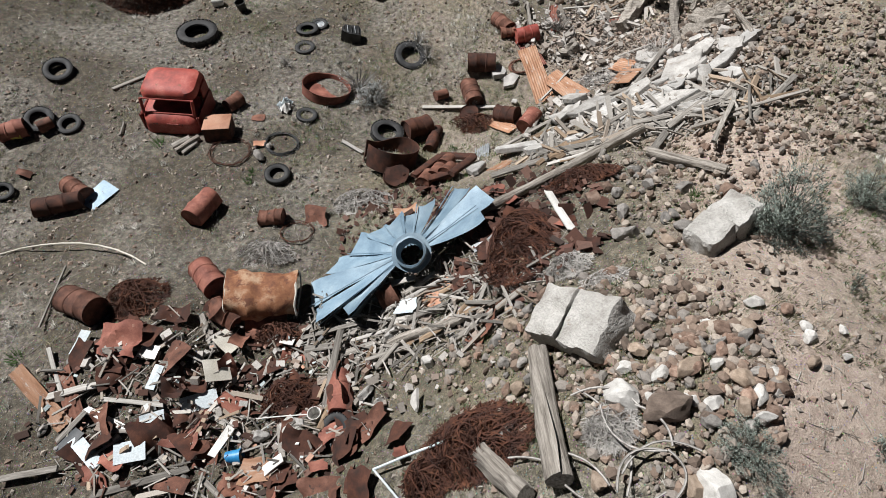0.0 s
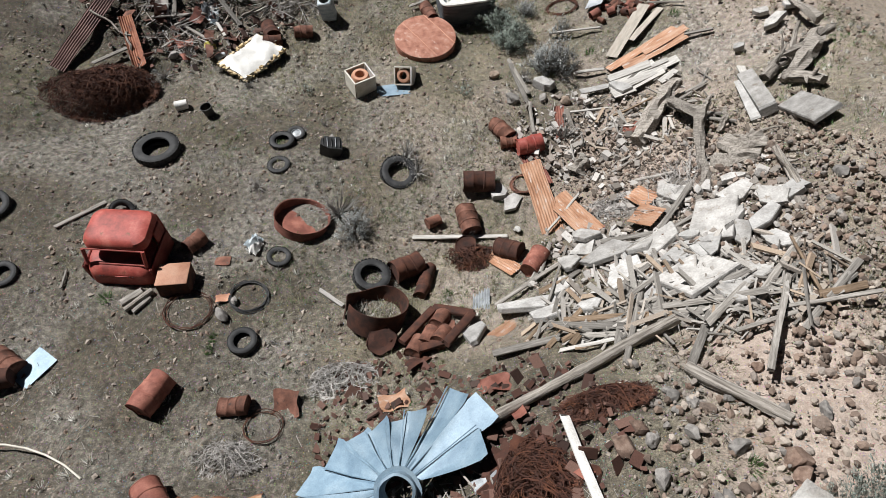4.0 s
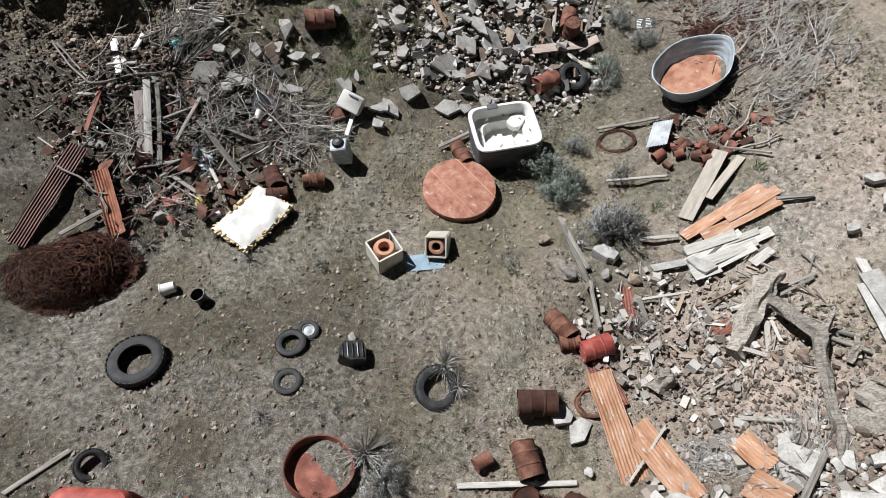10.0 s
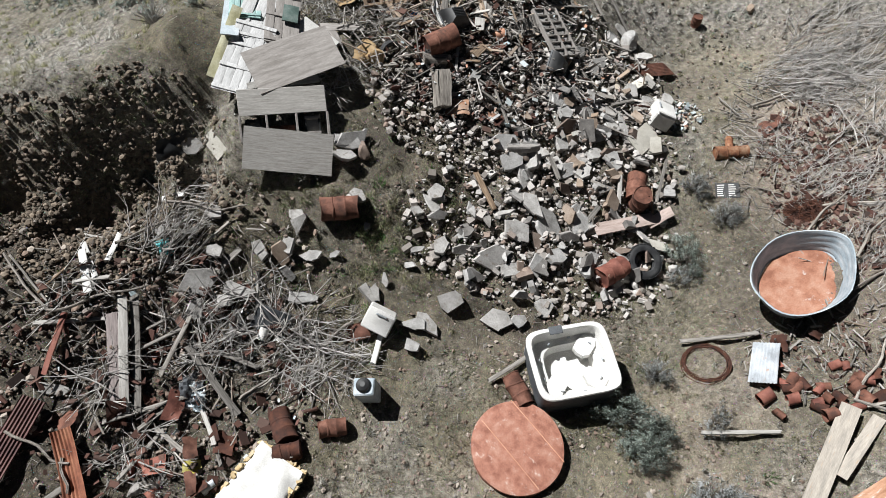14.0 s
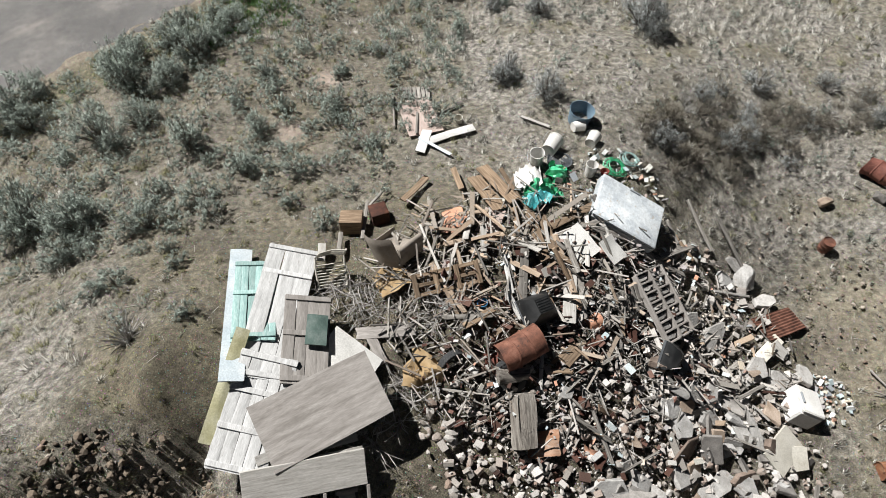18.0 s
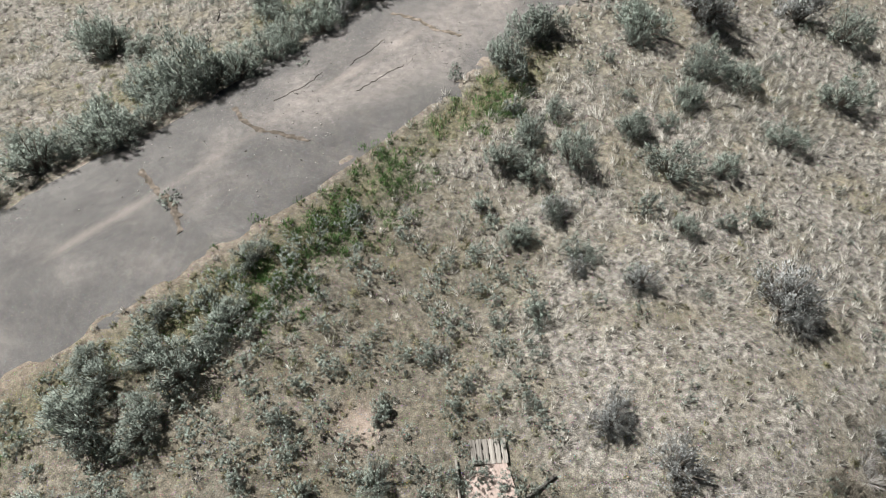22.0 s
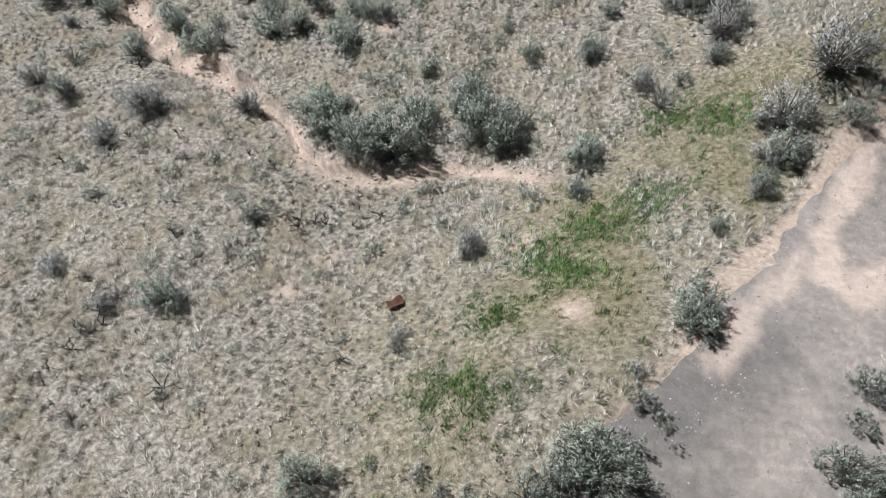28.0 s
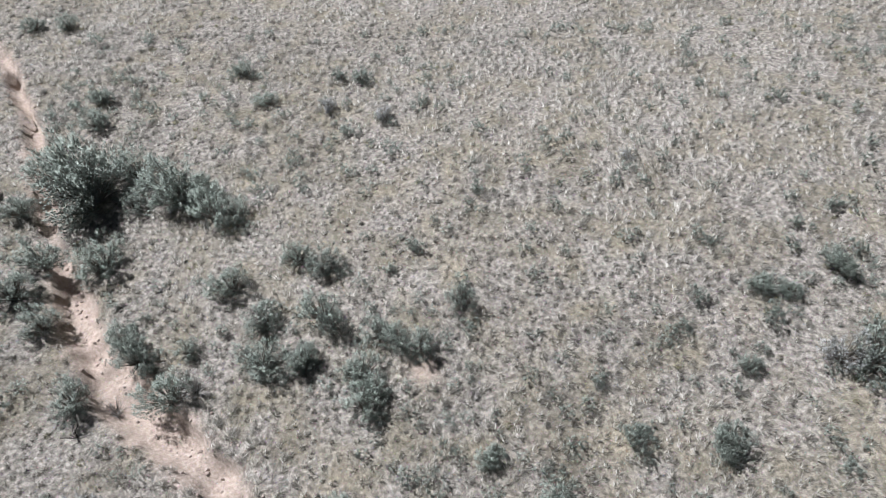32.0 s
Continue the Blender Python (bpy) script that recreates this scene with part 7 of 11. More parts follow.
drum(2.66, 16.90, 17, 0.75, mat=RED_PAINT, r=0.26, label="small drum with faded red paint, lying in grass")
drum(2.43, 12.71, 61, 0.75, r=0.24, mat=RUST_RED)
drum(1.87, 13.32, -32, 0.70, r=0.25, mat=RUST_DARK, dents=0.06)
drum(0.76, 13.62, 0, 0.4, 0.27, True, RUST_DARK, 0.05, "dark drum end sunk among twigs", 0.15, 10)
engine_block(-3.15, 16.79, 10, 0.62)
bucket(-7.95, 18.76, 200, 0.16, 0.36, WHITE, True)
bucket(-7.02, 18.46, 60, 0.17, 0.36, BLACK, False, "dark bucket standing on bare earth")
plank(-9.78, 13.66, -8.77, 14.52, 0.1, 0.04)
plank(-0.68, 13.89, 1.87, 13.91, 0.12, 0.05, WOOD_PALE)
plank(-2.89, 11.99, -2.28, 11.54, 0.1, 0.04, WOOD_PALE)
plank(-9.08, 11.91, -9.13, 12.43, 0.05, 0.03)
rock(-3.14, 17.27, 0.4, ROCK_GREY)
rock(1.74, 20.20, 0.3, ROCK_TAN)
rock(2.32, 19.09, 0.4, ROCK_GREY)
slab(1.70, 15.34, 10, 0.5, 0.5, 0.2, CONCRETE_PALE, 0, 0, 0.1)
slab(2.04, 15.02, 60, 0.8, 0.5, 0.12, CONCRETE, 0, 0, 0.05)
rock(2.14, 14.12, 0.28, ROCK_WHITE)
panel(-9.16, 9.95, 57, 0.85, 0.6, 0.008, BLUE_METAL, 0, 0, 0.04, "pale blue-grey sheet of metal on bare earth", "metal_sheet", 0.02, "metal sheet")
scrap(-3.17, 8.93, 1, 0.56, 0.55, RUST, 0.1, 0.12, 15, 0, "bent rusty sheet-metal box lying open")
ring(-3.56, 8.41, 0.77, 0.012, 3)
scrap(-11.33, 10.58, -8, 0.37, 0.2, RUST)
pole(-10.78, 7.88, -6.91, 7.37, 0.02, CREAM, 0.03, 0.03, "long bent pale hose on bare earth", 0.12)

# ---- burst hopper, crushed tank and the near heap ----
flared_tank(-0.66, 6.87, 12)
crushed_tank(-3.94, 6.43, 4)
drum(-4.66, 5.98, -37, 0.70, r=0.25, dents=0.12)
tangle(-6.81, 6.37, 0.75, 0.55, 0.4, 300, label="heap of dark rusty wire on bare earth")
tangle(-2.10, 9.51, 0.8, 0.5, 0.3, 220, mat=BRUSHWOOD, thick=0.007, label="heap of grey-brown dry twigs and wire")
tangle(-4.24, 7.80, 0.8, 0.35, 0.3, 160, mat=BRUSHWOOD, thick=0.006, label="dry twigs and wire beside the tank")
tangle(-3.55, 5.58, 0.7, 0.4, 0.35, 300)
tangle(-3.04, 4.11, 0.6, 0.45, 0.35, 260)
tangle(1.54, 6.61, 1.35, 0.75, 0.5, 800, -96)
tangle(2.84, 8.06, 0.8, 0.3, 0.25, 240)
tangle(0.49, 2.49, 1.05, 0.6, 0.4, 560)
tangle(-0.16, 2.11, 0.5, 0.4, 0.3, 200)
ring(-0.05, 2.19, 0.67, 0.01, 12)
tangle(2.20, 5.59, 0.45, 0.3, 0.18, 120, mat=BRUSHWOOD, thick=0.006, label="pale tangle of old wire")
tangle(2.66, 5.07, 0.4, 0.25, 0.12, 90, mat=BRUSHWOOD, thick=0.005, label="pale tangle of old wire")
tangle(2.18, 2.35, 0.35, 0.3, 0.2, 160, mat=BRUSHWOOD, thick=0.004, label="dry grey tumbleweed twigs")
corrugated(-7.92, 4.01, -39, 1.87, 0.32, RUST_ORANGE, 0.02, 0, 0, 0.1)
corrugated(-7.31, 4.03, -59, 1.24, 0.34, RUST, 0.02, 0, 0, 0.1)
plank(-6.90, 3.77, -5.38, 3.12, 0.13, 0.035, WHITE, 0.14, 0.14)
plank(-8.10, 2.45, -7.07, 2.64, 0.12, 0.035, WOOD, 0.14, 0.14)
plank(-6.44, 3.31, -5.76, 3.33, 0.07, 0.035, WOOD, 0.14, 0.14)
plank(-6.26, 2.16, -4.68, 2.68, 0.14, 0.035, WOOD, 0.14, 0.14)
plank(-8.08, 5.03, -7.43, 4.02, 0.09, 0.035, WOOD_PALE, 0.14, 0.14)
plank(-8.58, 5.59, -8.87, 7.39, 0.05, 0.035, WOOD, 0.14, 0.14)
plank(-3.89, 4.27, -3.77, 3.60, 0.03, 0.035, WOOD_PALE, 0.14, 0.14)
panel(-4.56, 5.38, -35, 0.5, 0.42, 0.02, CREAM, -3, 8, 0.2, "yellowed cream panel among rusty scrap")
panel(-4.56, 4.64, 20, 0.52, 0.5, 0.02, CREAM, -3, 10, 0.2, "cream panel with a round boss")
panel(-4.78, 3.98, 25, 0.7, 0.34, 0.02, PALE_BLUE, 4, -3, 0.2, "pale blue painted panel")
panel(-4.20, 4.04, -30, 0.5, 0.45, 0.02, RUST_RED, -10, 8, 0.2, "rusty plate with a round hole")
panel(-6.01, 4.98, -10, 0.42, 0.3, 0.02, WHITE, -3, -8, 0.2, "crumpled white sheet on rusty scrap")
panel(-7.48, 5.17, 80, 0.55, 0.22, 0.02, PALE_BLUE, 4, -9, 0.2, "narrow pale board on rusty scrap")
panel(-5.65, 4.36, 80, 0.5, 0.18, 0.02, PALE_BLUE, 4, -10, 0.2, "pale blue strip of board")
panel(-5.54, 3.58, 15, 0.5, 0.2, 0.02, PALE_BLUE, -3, -6, 0.2, "pale blue board on rusty scrap")
panel(-5.76, 2.93, 15, 0.55, 0.4, 0.02, PALE_BLUE, 4, 0, 0.2, "pale grey-blue sheet on rusty scrap")
panel(-5.48, 4.63, -10, 0.4, 0.2, 0.02, WOOD, -10, 6, 0.2, "grey board on rusty scrap")
panel(-4.12, 3.24, 70, 0.8, 0.16, 0.02, WHITE, 4, 1, 0.2, "white board standing on end")
panel(-3.08, 2.73, 35, 0.42, 0.26, 0.02, WHITE, -10, -5, 0.2, "white board on rusty scrap")
panel(-2.84, 3.38, -50, 0.55, 0.32, 0.02, WOOD_PALE, 4, 10, 0.2, "pale peeling board on rusty scrap")
panel(-3.28, 5.40, -10, 0.3, 0.22, 0.02, WHITE, -10, 2, 0.2, "crumpled white sheet on rusty scrap")
panel(-6.60, 2.93, -40, 0.8, 0.25, 0.02, PALE_BLUE, -10, 0, 0.2, "pale blue bent sheet")
panel(-4.89, 2.39, -10, 0.6, 0.3, 0.02, RUST, -10, 2, 0.2, "rusty plate on rusty scrap")
panel(-6.99, 3.13, 60, 0.5, 0.3, 0.02, GREY_PLASTIC, -10, 5, 0.2, "dark blue-grey board on rusty scrap")
bucket(-3.89, 2.92, 5, 0.13, 0.3, BLUE_PLASTIC, True, "bright blue plastic bucket among rusty scrap")
bucket(-2.39, 3.60, 60, 0.12, 0.25, WHITE, False)
drum(-1.95, 4.04, -78, 0.95, r=0.23, dents=0.09, mat=RUST_RED, label="crushed rust-red drum among broken planks")
plank(-2.25, 3.80, -2.10, 5.47, 0.14, 0.05, WOOD, 0.1, 0.45)
pole(-1.09, 2.37, 0.27, 2.63, 0.022, PALE_BLUE, 0.2, 0.3, "pale bent metal pipe on rusty wire")
pole(-1.09, 2.37, -0.62, 1.82, 0.02, PALE_BLUE, 0.2, 0.2, "pale bent metal pipe on rusty wire")
pole(-2.55, 3.65, -3.61, 3.66, 0.012, WHITE, 0.2, 0.2)
tyre(-1.95, 3.33, 0.6, 20, 0, sink=0.05)
log(-1.03, 4.92, 0.39, 5.11, 0.09, 0.06, 0.2, 0.25, 0.04)
plank(-1.57, 6.42, -0.58, 6.47, 0.14, 0.04, WOOD_PALE, 0.3, 0.35)
drum(-1.13, 6.21, 20, 0.4, 0.25, False, RUST, 0.08, "crushed rusty drum under a pale board")
scrap(-0.76, 5.82, -9, 0.43, 0.4, PALE_BLUE, 0.1, 0.25)
scrap(-0.10, 6.12, 60, 0.7, 0.5, SALMON)
scrap(-0.26, 5.67, 20, 0.6, 0.4, SALMON)
scrap(0.52, 6.15, 80, 0.8, 0.6, RUST_DARK)
scrap(0.78, 4.81, 50, 0.7, 0.4, RUST)
scrap(-6.30, 5.41, -20, 0.8, 0.5, RUST_DARK)
scrap(-6.57, 4.49, 30, 0.6, 0.5, RUST_DARK)
scrap(-4.94, 3.73, 30, 0.6, 0.4, RUST_DARK)
scrap(-4.55, 2.97, 10, 0.6, 0.5, RUST)
scrap(-3.40, 2.65, 0, 0.6, 0.5, RUST_ORANGE)
scrap(-3.65, 2.35, 0, 0.7, 0.5, RUST)
scrap(-2.11, 2.16, 0, 0.8, 0.5, RUST)
scrap(-2.81, 2.41, 20, 0.6, 0.4, RUST_DARK)
scrap(-6.75, 5.39, 0, 0.7, 0.3, RUST_DARK)
scrap(-6.40, 4.68, 20, 0.5, 0.3, CANVAS)
scrap(-3.64, 4.78, 30, 0.6, 0.4, RUST_DARK)
scrap(-2.73, 4.26, 0, 0.6, 0.4, RUST_DARK)
scrap(0.07, 10.78, 20, 0.7, 0.4, RUST)
scrap(-0.37, 9.89, 50, 0.9, 0.3, RUST_DARK)
scrap(-0.89, 8.85, 10, 0.6, 0.4, RUST_ORANGE)
scrap(1.12, 8.96, 10, 0.6, 0.5, RUST_RED)
scrap(2.67, 6.12, 80, 0.6, 0.3, RUST_DARK)
scrap(2.02, 6.74, 10, 0.35, 0.3, RUST_RED)
scrap(0.82, 6.89, 10, 0.5, 0.25, GALV)
scrap(-4.89, 6.23, 0, 0.5, 0.4, RUST_DARK)
scrap(-5.73, 5.86, 0, 0.7, 0.4, RUST_DARK)
plank(-0.11, 11.52, 0.82, 11.19, 0.2, 0.1, RUST_DARK, 0.25, 0.25, "rusty steel channel of a broken frame")
plank(0.82, 11.19, 0.19, 10.21, 0.2, 0.1, RUST_DARK, 0.25, 0.25, "rusty steel channel of a broken frame")
plank(-0.11, 11.45, -0.81, 10.40, 0.2, 0.1, RUST_DARK, 0.25, 0.25, "rusty steel channel of a broken frame")
plank(0.25, 10.33, -0.58, 10.15, 0.2, 0.1, RUST_DARK, 0.25, 0.25, "rusty steel channel of a broken frame")
junk_can(0.06, 11.05, 70, 0.2, 0.5, RUST, "rust-red cylinder in a broken steel frame")
junk_can(-0.19, 10.50, 70, 0.2, 0.5, RUST, "rust-red cylinder in a broken steel frame")
junk_can(-0.47, 10.27, 70, 0.2, 0.5, RUST, "rust-red cylinder in a broken steel frame")
junk_can(0.09, 10.48, 70, 0.2, 0.5, RUST, "rust-red cylinder in a broken steel frame")
log(1.40, 3.77, 1.54, 1.71, 0.15, 0.17, 0.3, 0.3, 0.03, "bleached grey split tree trunk on the rubble slope")
log(0.56, 2.28, 1.08, 1.57, 0.14, 0.13, 0.2, 0.25, 0.03)
log(4.17, 8.53, 5.22, 7.38, 0.1, 0.08, 0.2, 0.15, 0.02, "grey weathered beam on the rubble")
log(0.81, 7.99, 4.43, 9.65, 0.09, 0.08, 0.2, 0.3, 0.02, "long grey weathered pole on the woodpile")
plank(2.14, 7.87, 2.35, 6.37, 0.16, 0.04, WHITE, 0.2, 0.2, "white painted board on rubble")
plank(5.20, 8.21, 6.44, 10.33, 0.1, 0.07, WOOD, 0.35, 0.3)
concrete_block(2.10, 4.07, -38, 1.38, 0.95, 0.75, 8, 4)
concrete_block(4.54, 5.73, 38, 1.3, 0.62, 0.6, 6, -8, "pale rough boulder of concrete beside a sagebrush")
rock(2.34, 2.77, 0.6375, ROCK_WHITE, "round")
rock(3.22, 3.06, 0.465, ROCK_TAN, "round")
rock(3.84, 2.91, 0.375, ROCK_TAN, "round")
rock(2.87, 3.02, 0.3, ROCK_WHITE, "round")
rock(3.58, 3.12, 0.2625, ROCK_WHITE, "round")
rock(3.17, 2.64, 0.2625, ROCK_WHITE, "round")
rock(3.43, 2.59, 0.3, ROCK_WHITE, "round")
rock(4.01, 2.67, 0.3, ROCK_WHITE, "round")
rock(3.99, 2.38, 0.315, ROCK_WHITE, "round")
rock(3.79, 2.52, 0.3, ROCK_TAN, "round")
rock(4.40, 4.11, 0.315, ROCK_WHITE, "round")
rock(5.00, 3.72, 0.225, ROCK_WHITE, "round")
rock(4.97, 3.54, 0.2625, ROCK_WHITE, "round")
rock(4.83, 3.99, 0.2625, ROCK_RED, "round")
rock(4.33, 2.76, 0.3, ROCK_RED, "round")
rock(3.90, 3.52, 0.2625, ROCK_RED, "round")
rock(3.51, 3.45, 0.2625, ROCK_GREY, "round")
rock(3.12, 3.31, 0.1875, ROCK_WHITE, "round")
rock(3.68, 3.78, 0.225, ROCK_WHITE, "round")
rock(4.91, 3.18, 0.2625, ROCK_TAN, "round")
rock(2.50, 3.22, 0.3, ROCK_WHITE, "round")
rock(2.69, 2.72, 0.225, ROCK_WHITE, "round")
rock(4.09, 3.00, 0.2625, ROCK_GREY, "round")
rock(4.31, 3.00, 0.225, ROCK_WHITE, "round")
rock(3.40, 2.37, 0.2625, ROCK_RED, "round")
rock(3.26, 3.58, 0.225, ROCK_RED, "round")
rock(3.54, 4.30, 0.2625, ROCK_TAN, "round")
rock(2.98, 1.58, 0.4125, ROCK_TAN, "round")
rock(1.95, 1.71, 0.375, ROCK_TAN, "round")
rock(5.42, 3.29, 0.1875, ROCK_WHITE, "round")
rock(5.53, 3.70, 0.1875, ROCK_WHITE, "round")
rock(1.18, 4.59, 0.375, ROCK_TAN, "round")
rock(1.46, 4.79, 0.3, ROCK_GREY, "round")
rock(1.30, 4.45, 0.225, ROCK_RED, "round")
rock(1.71, 5.01, 0.3375, ROCK_RED, "round")
rock(2.84, 7.20, 0.5625, ROCK_RED, "round")
rock(3.14, 6.01, 0.525, ROCK_GREY, "round")
rock(3.29, 7.26, 0.3375, ROCK_GREY, "round")
rock(3.24, 6.61, 0.375, ROCK_GREY, "round")
rock(3.52, 5.96, 0.2625, ROCK_GREY, "round")
rock(3.96, 6.29, 0.3, ROCK_GREY, "round")
rock(4.05, 5.96, 0.375, ROCK_GREY, "round")
rock(5.03, 6.81, 0.525, ROCK_RED, "round")
rock(3.81, 7.76, 0.2625, ROCK_GREY, "round")
rock(4.10, 7.89, 0.3, ROCK_GREY, "round")
rock(3.81, 8.16, 0.225, ROCK_GREY, "round")
rock(5.79, 7.54, 0.3375, ROCK_GREY, "round")
rock(3.68, 5.60, 0.375, ROCK_TAN, "round")
rock(4.12, 5.41, 0.225, ROCK_GREY, "round")
rock(8.36, 12.87, 0.45, ROCK_GREY, "round")
rock(7.90, 12.12, 0.3, ROCK_GREY, "round")
rock(2.75, 5.18, 0.3375, ROCK_RED, "round")
rock(3.19, 1.55, 0.6, ROCK_WHITE, "round")
rock(0.18, 3.93, 0.3, ROCK_GREY, "round")
rock(-1.16, 3.76, 0.2625, ROCK_GREY, "round")
rock(0.98, 3.82, 0.3, ROCK_GREY, "round")
rock(0.79, 3.54, 0.3, ROCK_GREY, "round")
rock(-7.67, 3.37, 0.2625, ROCK_GREY, "round")
rock(-7.49, 4.76, 0.3, ROCK_GREY, "round")
rock(-6.76, 4.69, 0.2625, ROCK_GREY, "round")
rock(-3.46, 3.32, 0.375, CONCRETE, "round")
rock(-4.75, 2.51, 0.2625, ROCK_GREY, "round")
rock(2.87, 2.51, 0.75, ROCK, "block", 0.8, 20)
sagebrush(5.51, 5.72, 1.65, "big", 0.85)
sagebrush(7.17, 6.43, 0.9, "big")
sagebrush(3.69, 1.99, 0.9, "big", 0.5)
sagebrush(5.17, 5.85, 1.1, "big", 0.7)
sagebrush(6.10, 4.51, 0.35, "small")
sagebrush(5.55, 2.09, 0.5, "small")
tuft(4.46, 6.70, 0.4)
tuft(-5.17, 10.26, 0.35)
tuft(-7.92, 11.63, 0.5)
tuft(-8.83, 4.90, 0.5)
tuft(-5.11, 10.57, 0.35)
tuft(-3.59, 13.59, 0.3)
tuft(-0.85, 11.68, 0.4)
tuft(0.23, 12.10, 0.4)
tuft(5.00, 21.13, 0.5)
tuft(7.56, 21.66, 0.4)
tuft(-3.72, 28.26, 0.5)
tuft(2.02, 25.93, 0.4)
pole(1.85, 2.95, 2.20, 1.47, 0.016, BRUSHWOOD, 0.25, 0.2, "long bare pale vine stem over the rubble", 0.2, "vine_stem")
pole(2.06, 2.62, 2.70, 1.96, 0.016, BRUSHWOOD, 0.25, 0.2, "long bare pale vine stem over the rubble", -0.25, "vine_stem")
pole(2.70, 1.96, 2.74, 1.44, 0.016, BRUSHWOOD, 0.25, 0.2, "long bare pale vine stem over the rubble", 0.3, "vine_stem")
pole(1.54, 1.66, 2.63, 1.51, 0.016, BRUSHWOOD, 0.25, 0.2, "long bare pale vine stem over the rubble", -0.2, "vine_stem")
pole(2.17, 1.73, 3.08, 1.94, 0.016, BRUSHWOOD, 0.25, 0.2, "long bare pale vine stem over the rubble", 0.25, "vine_stem")
pole(1.33, 2.13, 2.04, 1.61, 0.016, BRUSHWOOD, 0.25, 0.2, "long bare pale vine stem over the rubble", 0.15, "vine_stem")
pole(1.76, 2.86, 2.51, 2.56, 0.016, BRUSHWOOD, 0.25, 0.2, "long bare pale vine stem over the rubble", 0.2, "vine_stem")
pole(2.44, 2.56, 2.77, 2.01, 0.016, BRUSHWOOD, 0.25, 0.2, "long bare pale vine stem over the rubble", 0.2, "vine_stem")
pole(0.92, 2.13, 1.62, 1.78, 0.016, BRUSHWOOD, 0.25, 0.2, "long bare pale vine stem over the rubble", 0.1, "vine_stem")
pole(2.09, 1.54, 2.70, 1.96, 0.016, BRUSHWOOD, 0.25, 0.2, "long bare pale vine stem over the rubble", 0.3, "vine_stem")

# ---- concrete slabs, roofing sheets and the woodpile ----
slab(6.06, 12.48, -22, 0.96, 1.3225, 0.14, CONCRETE, 4, 3, 0.2, straight=True)
slab(6.29, 12.95, -35, 0.35, 0.69, 0.14, CONCRETE, 5, 2, 0.2)
slab(3.99, 12.37, -50, 0.96, 1.15, 0.14, CONCRETE, -1, 4, 0.2)
slab(4.11, 11.56, 5, 0.96, 1.15, 0.14, CONCRETE_PALE, 3, 1, 0.2)
slab(4.49, 10.79, -4, 1.00, 1.15, 0.14, CONCRETE_PALE, 3, -6, 0.2)
slab(5.14, 10.84, 30, 1.24, 1.2075, 0.14, CONCRETE, -3, 4, 0.2, straight=True)
slab(5.91, 10.70, -61, 0.86, 0.8625, 0.14, CONCRETE, -2, 1, 0.2, straight=True)
slab(5.65, 10.62, -11, 0.67, 0.575, 0.14, CONCRETE_PALE, -1, -3, 0.2)
slab(4.97, 12.27, 19, 1.09, 0.805, 0.14, CONCRETE, 3, -2, 0.2)
slab(5.16, 11.63, -15, 0.85, 0.69, 0.14, CONCRETE_PALE, -4, 5, 0.2)
slab(5.52, 12.16, 1, 0.46, 0.46, 0.14, CONCRETE_PALE, -3, 4, 0.2)
slab(2.90, 11.71, -63, 0.65, 0.69, 0.14, CONCRETE, -6, -1, 0.2)
slab(3.22, 12.41, -79, 0.60, 0.575, 0.14, CONCRETE, 1, 1, 0.2)
slab(3.75, 13.27, 172, 0.78, 0.575, 0.14, CONCRETE, 6, 3, 0.2)
slab(6.71, 13.15, -61, 0.71, 0.805, 0.14, CONCRETE, -4, 6, 0.2)
slab(6.79, 12.06, -56, 0.49, 0.92, 0.14, CONCRETE_PALE, 1, 3, 0.2)
slab(6.78, 11.35, 3, 0.43, 0.805, 0.14, CONCRETE_PALE, 2, -5, 0.2)
slab(8.62, 15.15, 15, 0.70, 1.495, 0.14, CONCRETE, -4, -1, 0.2, straight=True)
slab(7.45, 12.63, 127, 0.57, 0.575, 0.14, CONCRETE_PALE, -6, 2, 0.2)
slab(3.34, 10.84, 17, 0.64, 0.805, 0.14, CONCRETE_PALE, 2, 1, 0.2)
slab(5.52, 10.10, 18, 0.56, 0.69, 0.14, CONCRETE, 3, 5, 0.2)
slab(5.54, 11.53, -88, 0.64, 0.46, 0.14, CONCRETE_PALE, -2, -2, 0.2)
slab(8.63, 19.04, -11, 0.33, 0.345, 0.14, CONCRETE_PALE, -1, 3, 0.2)
slab(9.68, 19.81, 42, 0.96, 0.4025, 0.14, CONCRETE, -6, 2, 0.2)
slab(10.35, 20.41, -4, 0.70, 0.575, 0.14, CONCRETE, -2, 4, 0.2)
slab(5.57, 18.99, -64, 0.69, 0.5175, 0.14, CONCRETE_PALE, -2, -2, 0.2)
slab(0.85, 10.56, -59, 0.73, 0.69, 0.14, CONCRETE_PALE, 6, -5, 0.2)
slab(2.10, 11.18, 2, 1.64, 0.575, 0.14, CONCRETE_PALE, 1, 4, 0.2)
slab(2.38, 10.71, 19, 0.80, 0.575, 0.14, CONCRETE_PALE, 6, 0, 0.2)
slab(9.51, 20.38, -14, 0.57, 0.345, 0.14, CONCRETE, 3, 6, 0.2)
slab(8.27, 16.68, -92, 2.24, 0.42, 0.34, CONCRETE, 0, 0, 0.2, label="long grey concrete lintel beam", straight=True)
slab(8.07, 16.53, -94, 2.01, 0.3, 0.2, CONCRETE_PALE, 0, 0, 0.12, label="long grey concrete lintel beam", straight=True)
corrugated(1.69, 12.98, -50, 1.07, 0.42, RUST_ORANGE, 0.05)
corrugated(1.08, 11.94, -91, 1.47, 0.42, GALV, 0.05)
corrugated(1.62, 10.77, -136, 1.07, 0.45, RUST_ORANGE, 0.05)
